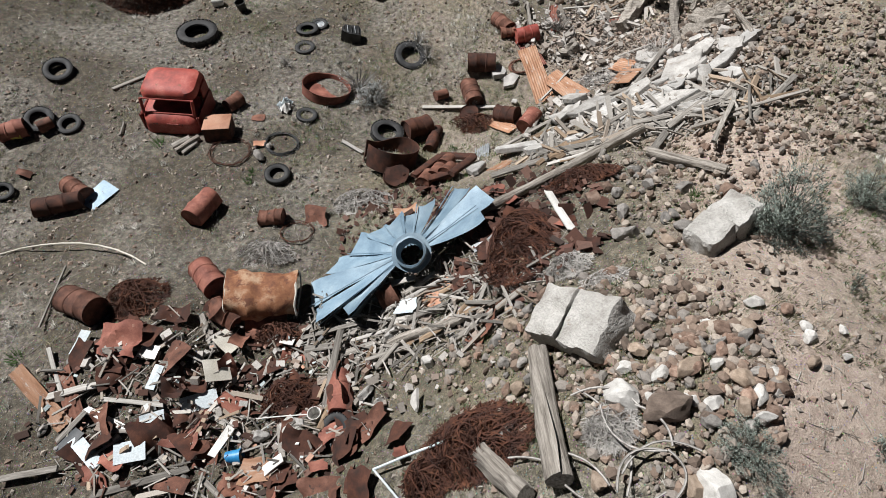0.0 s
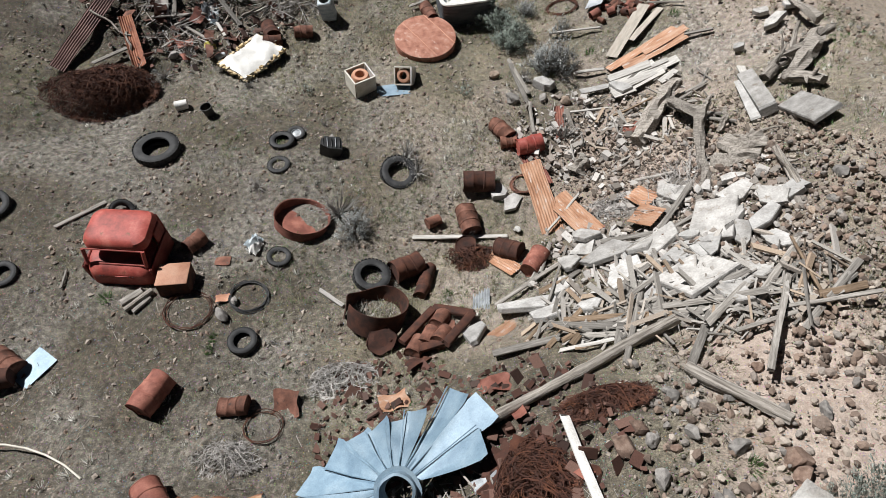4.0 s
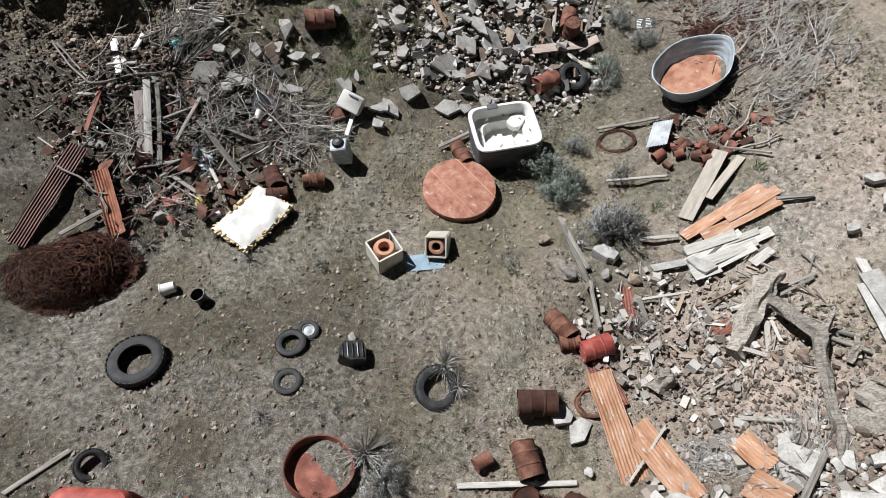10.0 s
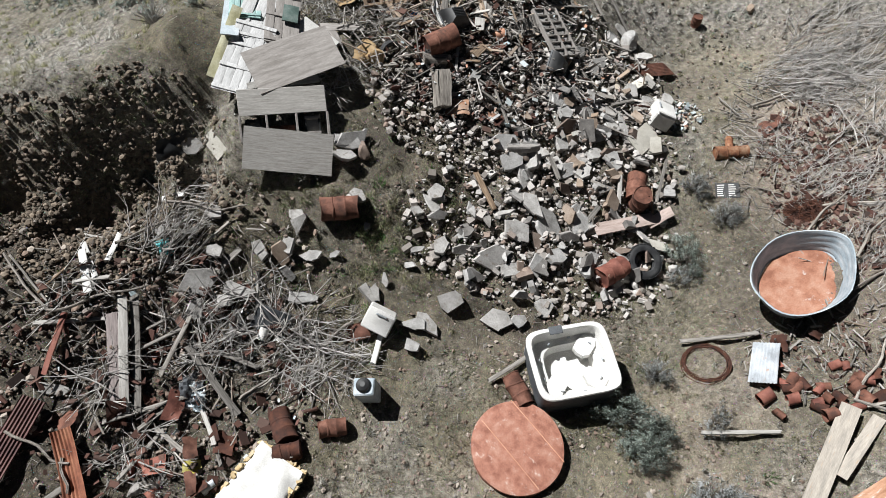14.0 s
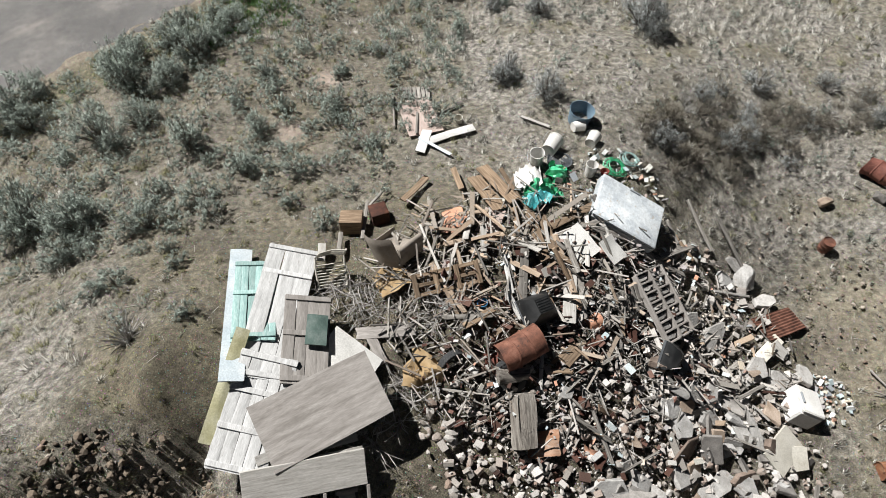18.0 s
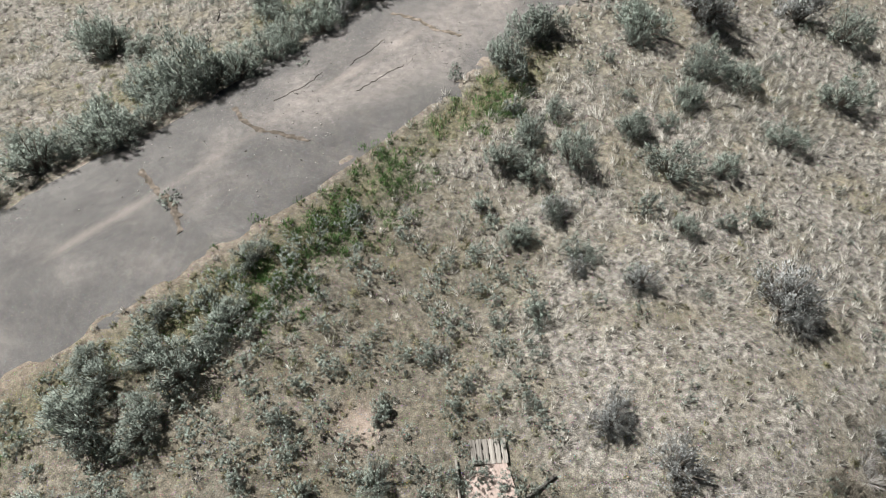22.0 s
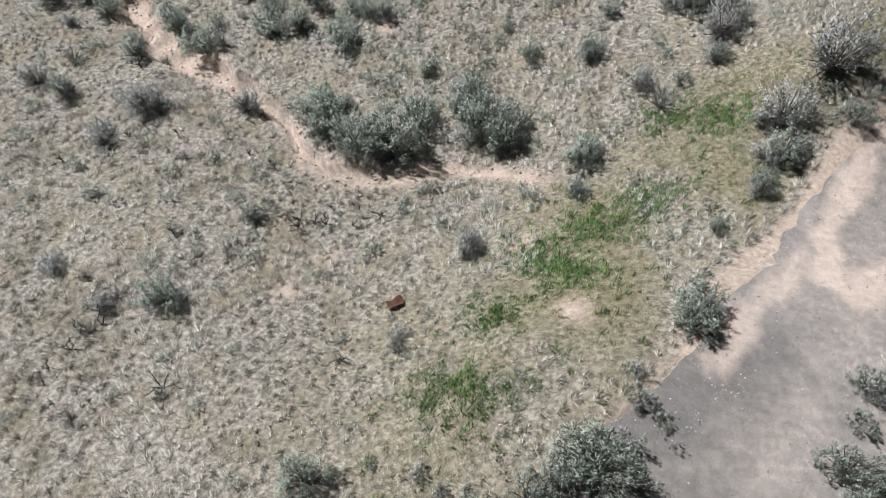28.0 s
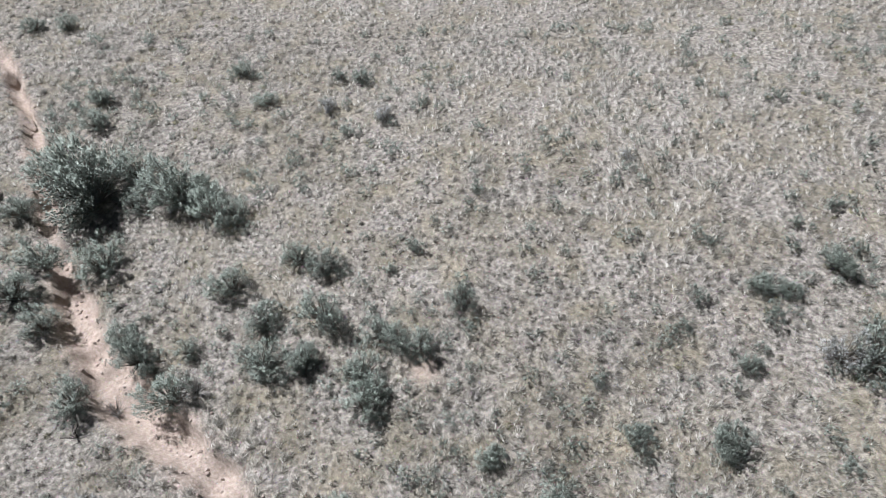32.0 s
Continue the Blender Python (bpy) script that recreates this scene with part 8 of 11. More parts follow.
corrugated(2.85, 15.1, -80, 2.5, 0.6, RUST_ORANGE, 0.07, 0, 0, 0.28)
corrugated(3.6, 14.2, -66, 2.0, 0.62, RUST_ORANGE, 0.07, 0, 0, 0.3)
corrugated(2.72, 16.33, -72, 1.80, 0.5, RUST_RED, 0.05)
corrugated(5.13, 14.13, -60, 0.9, 0.5, RUST_ORANGE, 0.08, 0, 0, 0.28)
corrugated(5.00, 13.3, -50, 0.8, 0.6, RUST_ORANGE, 0.08, 0, 0, 0.3)
corrugated(4.84, 11.58, -5, 0.69, 0.3, RUST_ORANGE, 0.05)
corrugated(3.70, 18.03, -92, 1.27, 0.3, RUST_RED, 0.05)
corrugated(5.58, 17.17, 25, 0.58, 0.4, RUST_RED, 0.05)
plank(1.38, 11.44, 3.38, 12.84, 0.1, 0.05, WOOD, 0.16, 0.16)
plank(2.86, 13.26, 2.51, 12.30, 0.1, 0.05, WOOD, 0.16, 0.16)
plank(2.20, 11.90, 2.76, 13.04, 0.12, 0.05, WOOD, 0.16, 0.16)
plank(3.87, 13.03, 5.38, 12.56, 0.12, 0.05, WOOD, 0.16, 0.16)
plank(3.70, 12.82, 4.93, 12.35, 0.14, 0.05, WOOD, 0.16, 0.16)
plank(4.85, 12.39, 5.96, 12.97, 0.09, 0.05, WOOD, 0.16, 0.16)
plank(3.04, 10.08, 4.39, 11.13, 0.11, 0.05, WOOD, 0.16, 0.16)
plank(3.70, 9.82, 5.06, 10.72, 0.11, 0.05, WOOD, 0.16, 0.16)
plank(4.20, 9.86, 5.80, 10.47, 0.13, 0.05, WOOD, 0.16, 0.16)
plank(2.38, 10.35, 3.62, 9.82, 0.14, 0.05, WOOD, 0.16, 0.16)
plank(3.29, 10.32, 3.35, 9.76, 0.1, 0.05, WOOD, 0.16, 0.16)
plank(5.56, 10.29, 5.52, 9.50, 0.1, 0.05, WOOD, 0.16, 0.16)
plank(5.77, 10.26, 5.77, 9.57, 0.1, 0.05, WOOD, 0.16, 0.16)
plank(5.79, 9.86, 6.60, 10.45, 0.1, 0.05, WOOD, 0.16, 0.16)
plank(6.51, 10.15, 6.00, 9.47, 0.1, 0.05, WOOD, 0.16, 0.16)
plank(4.09, 9.98, 5.33, 9.81, 0.16, 0.05, WOOD, 0.16, 0.16)
plank(4.39, 9.73, 5.70, 9.97, 0.1, 0.05, WOOD, 0.16, 0.16)
plank(5.62, 11.23, 5.11, 10.48, 0.08, 0.05, WOOD, 0.16, 0.16)
plank(2.35, 20.62, 2.76, 18.85, 0.14, 0.05, WOOD, 0.16, 0.16)
plank(2.84, 18.85, 2.84, 17.42, 0.1, 0.05, WOOD, 0.16, 0.16)
plank(5.30, 19.02, 6.65, 19.31, 0.25, 0.05, WOOD_PALE, 0.16, 0.16)
plank(5.53, 19.41, 7.00, 19.69, 0.2, 0.05, WOOD_PALE, 0.16, 0.16)
plank(8.42, 18.18, 8.07, 15.76, 0.2, 0.05, WOOD_PALE, 0.16, 0.16)
plank(6.81, 17.09, 7.50, 16.24, 0.08, 0.05, WOOD, 0.16, 0.16)
plank(6.90, 16.66, 7.53, 15.83, 0.08, 0.05, WOOD, 0.16, 0.16)
plank(7.32, 12.88, 7.50, 12.43, 0.14, 0.05, WOOD_PALE, 0.16, 0.16)
plank(6.88, 13.16, 7.41, 12.75, 0.12, 0.05, WOOD, 0.16, 0.16)
plank(5.93, 14.61, 5.17, 14.94, 0.1, 0.05, WOOD, 0.16, 0.16)
plank(7.59, 20.52, 8.34, 20.33, 0.12, 0.05, WOOD, 0.16, 0.16)
plank(5.79, 19.23, 6.45, 19.72, 0.1, 0.05, WOOD, 0.16, 0.16)
plank(6.93, 22.60, 7.83, 21.95, 0.05, 0.05, WOOD, 0.16, 0.16)
plank(2.90, 13.83, 3.83, 14.94, 0.06, 0.05, WOOD_PALE, 0.16, 0.16)
plank(3.26, 13.11, 2.07, 10.04, 0.06, 0.05, WOOD, 0.16, 0.16)
limb("gnarled grey dead juniper trunk, split and twisted", 0, (5.55, 16.38, 0.2, 0.2), (6.05, 17.21, 0.35, 0.22), (6.50, 17.83, 0.5, 0.2), (6.87, 18.20, 0.55, 0.1))
limb("bent pale juniper limb propped over rotten wood", 0, (6.54, 17.43, 0.5, 0.15), (6.68, 16.74, 0.6, 0.13), (6.88, 16.32, 0.55, 0.16), (6.70, 15.72, 0.4, 0.13), (6.53, 14.73, 0.25, 0.11), (6.44, 14.14, 0.15, 0.1), (6.05, 13.31, 0.1, 0.05))
limb("short pale forked juniper limb", 0, (6.91, 16.34, 0.5, 0.1), (7.03, 16.55, 0.65, 0.08), (7.13, 16.68, 0.8, 0.04))
limb("broken dark standing juniper stub", 0, (7.22, 15.66, 0.1, 0.1), (7.26, 15.88, 0.4, 0.08), (7.30, 16.10, 0.6, 0.04))
limb("dead juniper root plate, furrowed and grey", 0, (10.26, 18.54, 0.3, 0.25), (9.30, 17.22, 0.35, 0.2), (8.77, 16.78, 0.2, 0.1))
limb("dead juniper root, furrowed and grey", 0, (9.81, 17.89, 0.4, 0.16), (9.29, 17.79, 0.5, 0.1), (8.80, 17.63, 0.3, 0.05))
limb("dead juniper root, furrowed and grey", 0, (10.49, 19.10, 0.4, 0.14), (10.25, 19.77, 0.5, 0.09), (10.25, 20.49, 0.3, 0.04))
limb("low eroded juniper stump with hollow side", 0, (3.89, 15.79, 0, 0.26), (4.02, 15.99, 0.2, 0.2), (4.11, 16.22, 0.35, 0.08))
limb("crumbling brown root mass on the bank", 0, (7.08, 14.95, 0.1, 0.3), (7.37, 14.58, 0.15, 0.32), (7.76, 14.66, 0.1, 0.2))
limb("crumbling brown root mass on the bank", 0, (6.76, 14.48, 0.05, 0.2), (7.11, 14.32, 0.1, 0.25), (7.44, 14.08, 0.05, 0.15))
log(8.95, 16.73, 9.22, 15.98, 0.14, 0.1, 0.3, 0.3, 0.08, knots=3)
log(8.49, 17.07, 10.54, 18.51, 0.12, 0.09, 0.3, 0.4, 0.08, knots=4)
log(9.14, 17.63, 9.93, 18.99, 0.08, 0.05, 0.3, 0.5, 0.1)
log(7.52, 12.69, 7.61, 14.04, 0.1, 0.07, 0.2, 0.3, 0.05, knots=2)
stump(7.56, 14.79, 30, 0.8, 0.3)
sagebrush(3.79, 17.47, 1.2, "bare")
sagebrush(-0.92, 16.63, 1.3, "bare", 0.8)
sagebrush(-2.70, 14.56, 1.6, "bare", 0.8)
sagebrush(-2.24, 13.96, 1.1, "grey", 0.8)
sagebrush(-0.61, 16.10, 0.9, "bare")
sagebrush(2.10, 22.64, 1.3, "green")
sagebrush(2.38, 21.78, 1.1, "green")
sagebrush(3.48, 20.54, 1.4, "grey")
sagebrush(2.83, 20.10, 0.9, "bare")
sagebrush(3.14, 23.68, 0.9, "grey")
sagebrush(-4.99, 15.34, 0.6, "bare")
sagebrush(0.78, 14.08, 0.7, "bare")
sagebrush(-8.90, 20.19, 0.9, "bare")
sagebrush(-9.13, 19.76, 0.8, "bare")
sagebrush(-6.80, 24.01, 0.9, "bare")
sagebrush(-8.25, 21.09, 0.8, "bare")
sagebrush(-3.45, 17.98, 0.5, "bare")
sagebrush(-6.20, 13.49, 0.4, "small")
tangle(-10.64, 19.05, 1.55, 0.95, 0.75, 800, label="large heap of dark rusty wire on the slope")
tangle(0.88, 13.31, 0.8, 0.4, 0.25, 200)
tangle(4.57, 14.16, 0.8, 0.6, 0.2, 220, mat=BRUSHWOOD, thick=0.005, label="grey heap of fine dry twigs")
brush(6.00, 14.05, 1.4, 0.3, 60, 0, along=70)
brush(5.44, 13.47, 1.0, 0.25, 40)

# ---- hot tub, lid, dryers, mattress, stock tank ----
rust_lid(-0.44, 21.85, -52, 2.06)
hot_tub(0.93, 23.68, 10, 1.92, 1.72, 0.95)
dryer(-2.47, 19.75, 32, SALMON, 0.6, 0.72, label="open cream dryer casing with a salmon drum inside")
dryer(-1.00, 20.21, -8, SALMON, 0.6, 0.56, 48, 0, label="small cream and rust appliance casing, tipped")
panel(-1.42, 19.56, 3, 1.07, 0.5, 0.008, BLUE_METAL, 0, 0, 0.04, "flat pale blue-grey metal sheet on dry earth", "metal_sheet", 0.02, "metal sheet")
mattress(-6.14, 20.96, 55, 1.75, 1.25)
stock_tank(6.86, 25.78, 37, 2.7, 2.1, 0.6, -14, -8)
corrugated(5.57, 23.76, 67, 1.13, 0.62, GALV, 0.02, -15, 0, 0.2, "short grey corrugated sheet against the rubble")
tyre(3.51, 27.08, 0.99, 3, sink=-0.15, label="grey dusty car tyre lying flat")
drum(2.55, 26.68, 33, 0.88, mat=RUST_RED, dents=0.06)
drum(-0.33, 23.19, -65, 0.80, r=0.22, mat=RUST, dents=0.05)
drum(-4.63, 22.38, 11, 0.60, r=0.2, dents=0.05)
boiler(-3.80, 23.18, -2, 0.75)
drum(-4.66, 27.40, 6, 0.92, r=0.3, mat=RUST, dents=0.05)
drum(3.58, 28.84, 0, 0.8, 0.27, True, RUST, 0.06, "rusty drum standing among rubble", 0.1, 10)
drum(-5.75, 22.40, -64, 0.80, r=0.25, mat=RUST_DARK, dents=0.07)
drum(-5.57, 21.81, 17, 0.60, r=0.22, mat=RUST_DARK, dents=0.06)
junk_can(-5.65, 21.77, 20, 0.18, 0.45, RUST_DARK)
corrugated(-11.4, 21.25, 72, 3.1, 0.5, ROOF_RED, 0.03, 12, 0, 0.3)
corrugated(-9.97, 21.25, -66, 2.0, 0.42, RUST_CURL, 0.09, 0, 0, 0.22, "rust-orange roofing sheet curled into a trough", 0.1, 0, 0.14)
corrugated(6.42, 20.5, 24, 2.45, 0.36, RUST_ORANGE, 0.03, 0, 0, 0.16, "wide orange-rusted roofing sheet with galvanised patches", 0.02, 0, 0, 0.004)
corrugated(6.72, 20.14, 18, 2.1, 0.34, RUST_ORANGE, 0.03, 0, 0, 0.16, "wide orange-rusted roofing sheet with galvanised patches", 0.02, 0, 0, 0.004)
corrugated(7.05, 20.5, 21, 1.5, 0.3, RUST_ORANGE, 0.03, 0, 0, 0.16, "wide orange-rusted roofing sheet with galvanised patches", 0.02, 0, 0, 0.004)
panel(6.18, 21.5, 55, 2.35, 0.4, 0.012, BLEACHED_TAN, 0, 0, 0.2, "wide weathered grey-tan board on rubble")
panel(6.72, 21.6, 44, 1.6, 0.26, 0.03, BLEACHED_TAN, 0, 0, 0.22, "weathered pale plank on rubble")
panel(5.98, 19.38, 23, 1.59, 0.4, 0.03, WOOD_PALE, 4, 0, 0.18, "broken wide pale board, weathered")
panel(6.21, 19.09, 18, 1.38, 0.3, 0.03, WOOD_PALE, 4, 0, 0.18, "broken wide pale board, weathered")
panel(5.63, 18.81, 15, 0.70, 0.34, 0.03, WOOD_PALE, 4, 0, 0.18, "broken wide pale board, weathered")
panel(6.97, 19.55, 15, 0.71, 0.3, 0.03, WOOD_PALE, 4, 0, 0.18, "broken wide pale board, weathered")
panel(6.84, 18.90, 27, 0.59, 0.25, 0.03, WOOD_PALE, 4, 0, 0.18, "broken wide pale board, weathered")
tangle(-10.25, 19.48, 1.3, 0.9, 0.6, 900, 0, 0.011, label="large heap of dark rusty wire on the slope")
plank(-10.83, 23.23, -10.62, 24.52, 0.14, 0.04, RUST_RED, 0.18, 0.18)
plank(-9.34, 22.50, -9.72, 24.65, 0.26, 0.04, MAUVE_WOOD, 0.2, 0.24, "wide mauve-grey board on the dump slope")
plank(-9.18, 22.56, -9.52, 25.02, 0.2, 0.04, WOOD_PALE, 0.24, 0.26)
plank(-8.96, 22.6, -9.3, 25.1, 0.2, 0.04, WOOD, 0.24, 0.26)
plank(-8.08, 24.12, -6.83, 22.70, 0.16, 0.04, WOOD, 0.18, 0.18)
plank(-8.58, 23.42, -8.05, 24.73, 0.1, 0.04, WOOD, 0.18, 0.18)
plank(-9.58, 22.34, -8.01, 23.06, 0.1, 0.04, WOOD, 0.18, 0.18)
plank(-7.65, 22.80, -7.19, 21.97, 0.1, 0.04, WOOD_PALE, 0.18, 0.18)
plank(-8.53, 22.31, -7.80, 21.79, 0.1, 0.04, WOOD, 0.18, 0.18)
plank(-10.48, 25.94, -10.19, 25.00, 0.18, 0.04, WHITE, 0.18, 0.18)
plank(-10.56, 26.19, -10.09, 25.34, 0.12, 0.04, WHITE, 0.18, 0.18)
plank(-9.84, 26.52, -9.90, 25.76, 0.12, 0.04, WHITE, 0.18, 0.18)
plank(-9.05, 27.55, -8.54, 27.72, 0.14, 0.04, WHITE, 0.18, 0.18)
plank(-6.80, 23.00, -6.04, 23.63, 0.07, 0.04, WOOD, 0.18, 0.18)
plank(-1.01, 23.38, 0.05, 24.07, 0.1, 0.04, WOOD, 0.18, 0.18)
plank(-9.25, 23.86, -8.18, 24.52, 0.08, 0.04, WOOD, 0.18, 0.18)
plank(-3.74, 23.81, -3.55, 24.61, 0.13, 0.04, WHITE, 0.18, 0.18)
plank(-11.93, 25.67, -10.99, 24.72, 0.05, 0.04, WOOD, 0.18, 0.18)
plank(-10.10, 21.00, -10.94, 20.21, 0.12, 0.04, WOOD, 0.18, 0.18)
plank(-9.06, 21.19, -8.40, 22.31, 0.1, 0.04, WOOD, 0.18, 0.18)
plank(2.16, 27.80, 3.97, 28.37, 0.38, 0.04, PINK_BOARD, 0.18, 0.18)
plank(3.78, 28.18, 4.50, 28.56, 0.3, 0.04, PINK_BOARD, 0.18, 0.18)
plank(3.55, 27.64, 4.21, 27.54, 0.35, 0.04, CREAM, 0.18, 0.18)
plank(3.99, 24.64, 5.79, 24.64, 0.1, 0.04, WOOD, 0.18, 0.18)
plank(3.78, 22.17, 5.42, 22.08, 0.09, 0.04, WOOD_PALE, 0.18, 0.18)
plank(2.31, 20.88, 2.82, 19.22, 0.12, 0.04, WOOD, 0.18, 0.18)
plank(5.31, 19.49, 6.51, 19.71, 0.3, 0.04, WOOD_PALE, 0.18, 0.18)
plank(5.34, 18.89, 6.90, 19.42, 0.25, 0.04, WOOD_PALE, 0.18, 0.18)
plank(4.40, 19.06, 5.21, 19.14, 0.2, 0.04, CONCRETE_PALE, 0.18, 0.18)
plank(4.31, 20.05, 5.24, 20.00, 0.1, 0.04, WOOD_PALE, 0.18, 0.18)
plank(-8.13, 23.04, -8.89, 22.26, 0.1, 0.04, WOOD, 0.18, 0.18)
plank(-6.97, 21.53, -7.58, 22.75, 0.08, 0.04, WOOD, 0.18, 0.18)
slab(-10.65, 22.96, 0, 0.7, 0.3, 0.08, CONCRETE)
rock(3.58, 19.62, 0.5, ROCK_GREY)
slab(3.31, 19.63, -30, 0.8, 0.5, 0.3, CONCRETE_PALE, 0, 0, 0.15)
rock(1.85, 20.24, 0.45, ROCK_TAN)
rock(2.36, 19.14, 0.5, ROCK_GREY)
rock(3.26, 19.01, 0.4, ROCK_GREY)
rock(6.25, 25.46, 0.3, ROCK_WHITE)
rock(2.81, 20.14, 0.25, ROCK_WHITE)
rock(-8.72, 21.00, 0.4, ROCK_GREY)
rock(3.95, 18.83, 0.5, ROCK_TAN)
ring(4.46, 23.98, 1.05, 0.012, 16)
bucket(-6.43, 24.54, 70, 0.13, 0.3, WHITE, True)
scrap(-7.62, 21.53, 0, 0.35, 0.3, YELLOW, 0.1, label="crumpled yellow plastic sheet on rubbish")
bundle(-7.96, 23.23, 0.7, (PALE_BLUE, GREY_PLASTIC), "crumpled pale blue plastic sheeting on rubbish")
bundle(-8.83, 26.39, 0.4, (CYAN_PLASTIC,), "scrap of turquoise netting on branches")
fridge(-3.61, 24.94, -25, 0.7, 0.55, 0.5, WHITE, "white enamelled appliance lying on rubble", 25, 10, 0.2)
panel(-6.24, 24.78, -20, 0.8, 0.6, 0.05, GREY_PLASTIC, 20, 5, 0.25, "grey metal cabinet door on rubble", "metal_sheet", 0.02, "metal sheet")
scrap(-8.58, 21.49, 10, 0.8, 0.4, RUST_RED)
scrap(-4.16, 24.65, 10, 0.6, 0.4, RUST)
junk_can(-7.21, 21.11, 40, 0.12, 0.3, GALV, "grey metal can on the slope")
sagebrush(2.39, 21.82, 1.0, "green")
sagebrush(2.91, 22.30, 0.8, "green")
sagebrush(3.83, 20.44, 1.5, "grey")
sagebrush(4.70, 27.18, 1.1, "green")
sagebrush(4.45, 26.61, 0.7, "grey")
sagebrush(0.84, 19.34, 0.5, "small")
sagebrush(4.16, 22.39, 0.7, "grey")
sagebrush(6.00, 28.33, 0.9, "grey")
sagebrush(5.35, 29.27, 0.9, "grey")
sagebrush(-6.04, 19.70, 0.6, "bare")
sagebrush(-7.09, 20.50, 0.7, "bare")
sagebrush(-4.13, 19.45, 0.4, "small")
slab(-0.83, 26.59, -1, 1.10, 0.8, 0.14, CONCRETE, 15, 5, 0.14)
slab(-0.09, 27.39, -69, 0.84, 0.8, 0.14, CONCRETE, 11, 7, 0.14)
slab(0.86, 27.77, -21, 0.89, 0.8, 0.14, CONCRETE, 14, 7, 0.14)
slab(1.73, 27.90, -51, 0.76, 0.9, 0.14, CONCRETE_PALE, 0, 7, 0.14)
slab(-0.73, 24.97, -49, 0.67, 0.7, 0.14, CONCRETE, 8, -3, 0.14)
slab(-1.85, 25.34, -58, 0.57, 0.7, 0.14, CONCRETE, 12, 3, 0.14)
slab(0.54, 25.45, -6, 0.64, 0.6, 0.14, CONCRETE, 9, -8, 0.14)
slab(-0.29, 29.78, -155, 0.85, 0.7, 0.14, CONCRETE_PALE, -11, 11, 0.14)
slab(0.45, 30.02, 5, 0.53, 0.6, 0.14, CONCRETE_PALE, -6, 11, 0.14)
slab(1.57, 29.48, 21, 0.79, 0.5, 0.14, CONCRETE_PALE, 17, -1, 0.14)
slab(0.15, 29.02, -81, 0.87, 0.4, 0.14, CONCRETE, -11, 10, 0.14)
slab(-2.23, 28.09, 33, 0.56, 0.5, 0.14, CONCRETE, -18, 8, 0.14)
slab(-7.96, 25.54, -8, 0.80, 0.8, 0.14, CONCRETE, 16, 4, 0.14)
slab(-7.00, 25.39, -12, 0.86, 0.4, 0.14, CONCRETE, 12, -7, 0.14)
slab(-8.01, 24.95, -152, 0.43, 0.5, 0.14, CONCRETE, -18, -8, 0.14)
slab(-4.44, 27.59, -144, 0.36, 0.5, 0.14, CONCRETE, 10, 8, 0.14)
slab(-5.68, 27.16, 173, 0.44, 0.4, 0.14, CONCRETE, 4, 7, 0.14)
slab(-5.31, 26.34, -41, 0.40, 0.5, 0.14, CONCRETE_PALE, 4, -5, 0.14)
slab(-6.10, 26.31, 12, 0.44, 0.7, 0.14, ROCK_TAN, 18, 5, 0.14)
slab(-4.48, 29.08, 2, 0.90, 0.5, 0.14, CONCRETE_PALE, 7, 1, 0.14)
slab(-5.57, 25.40, -3, 0.88, 0.3, 0.14, CONCRETE_PALE, 1, 8, 0.14)
slab(-2.45, 24.78, -28, 0.67, 0.5, 0.14, CONCRETE, -1, 12, 0.14)
slab(-2.81, 24.77, -1, 0.74, 0.4, 0.14, CONCRETE_PALE, 6, -9, 0.14)
slab(-0.28, 26.37, 31, 0.76, 0.6, 0.14, CONCRETE, -9, 4, 0.14)
slab(0.97, 26.84, 13, 0.88, 0.5, 0.14, CONCRETE_PALE, -13, 15, 0.14)
slab(-2.07, 26.77, 25, 0.51, 0.5, 0.14, CONCRETE, -8, -5, 0.14)
slab(1.92, 26.97, 25, 0.81, 0.4, 0.14, CONCRETE_PALE, 10, -6, 0.14)
slab(1.43, 31.54, 25, 1.05, 0.6, 0.14, CONCRETE_PALE, -3, 13, 0.14)
slab(2.34, 30.10, 27, 0.87, 0.5, 0.14, CONCRETE, -17, 10, 0.14)
slab(4.24, 30.77, 2, 0.67, 0.7, 0.14, CREAM, 9, -10, 0.14)
slab(-7.66, 27.11, -24, 0.45, 0.4, 0.14, CONCRETE, -18, 8, 0.14)
slab(-0.20, 24.95, -39, 0.37, 0.4, 0.14, CONCRETE_PALE, 11, 12, 0.14)
slab(-2.81, 24.25, -21, 0.47, 0.3, 0.14, CONCRETE_PALE, 16, -10, 0.14)

# ---- the upper dump: doors, furniture, boards ----
panel(-7.66, 32.6, 98, 3.2, 0.44, 0.03, PALE_BLUE, 0, 0, 0.14, "long pale blue board under a stack of doors")
door(-7.36, 32.85, 99, 2.0, 0.82, TEAL, (-0.44, 0.08, 0.46), 0, 0, 0.24, "teal painted board door lying on the heap", boards=6)
panel(-7.58, 31.05, 80, 2.1, 0.26, 0.03, PALE_YELLOW, 0, 0, 0.16, "narrow pale yellow board under other doors")
door(-6.86, 32.62, 86, 2.95, 1.0, WHITE_PAINT, (-0.47, 0.28, 0.485), 0, 0, 0.36, "long white painted board door lying on the heap", boards=3)
door(-7.04, 30.6, 79, 2.1, 1.05, WHITE_PAINT, (-0.46, -0.15, 0.17, 0.47), 0, 0, 0.32, "peeling white ledged door lying on the heap", boards=5)
panel(-6.05, 32.15, 92, 0.62, 0.4, 0.03, DULL_GREEN, 0, 0, 0.52, "dull green board on a stack of doors")
door(-6.24, 31.98, 94, 1.75, 0.88, PLYWOOD, (-0.44, 0.06, 0.47), 0, 0, 0.48, "grey weathered board door with heavy rails")
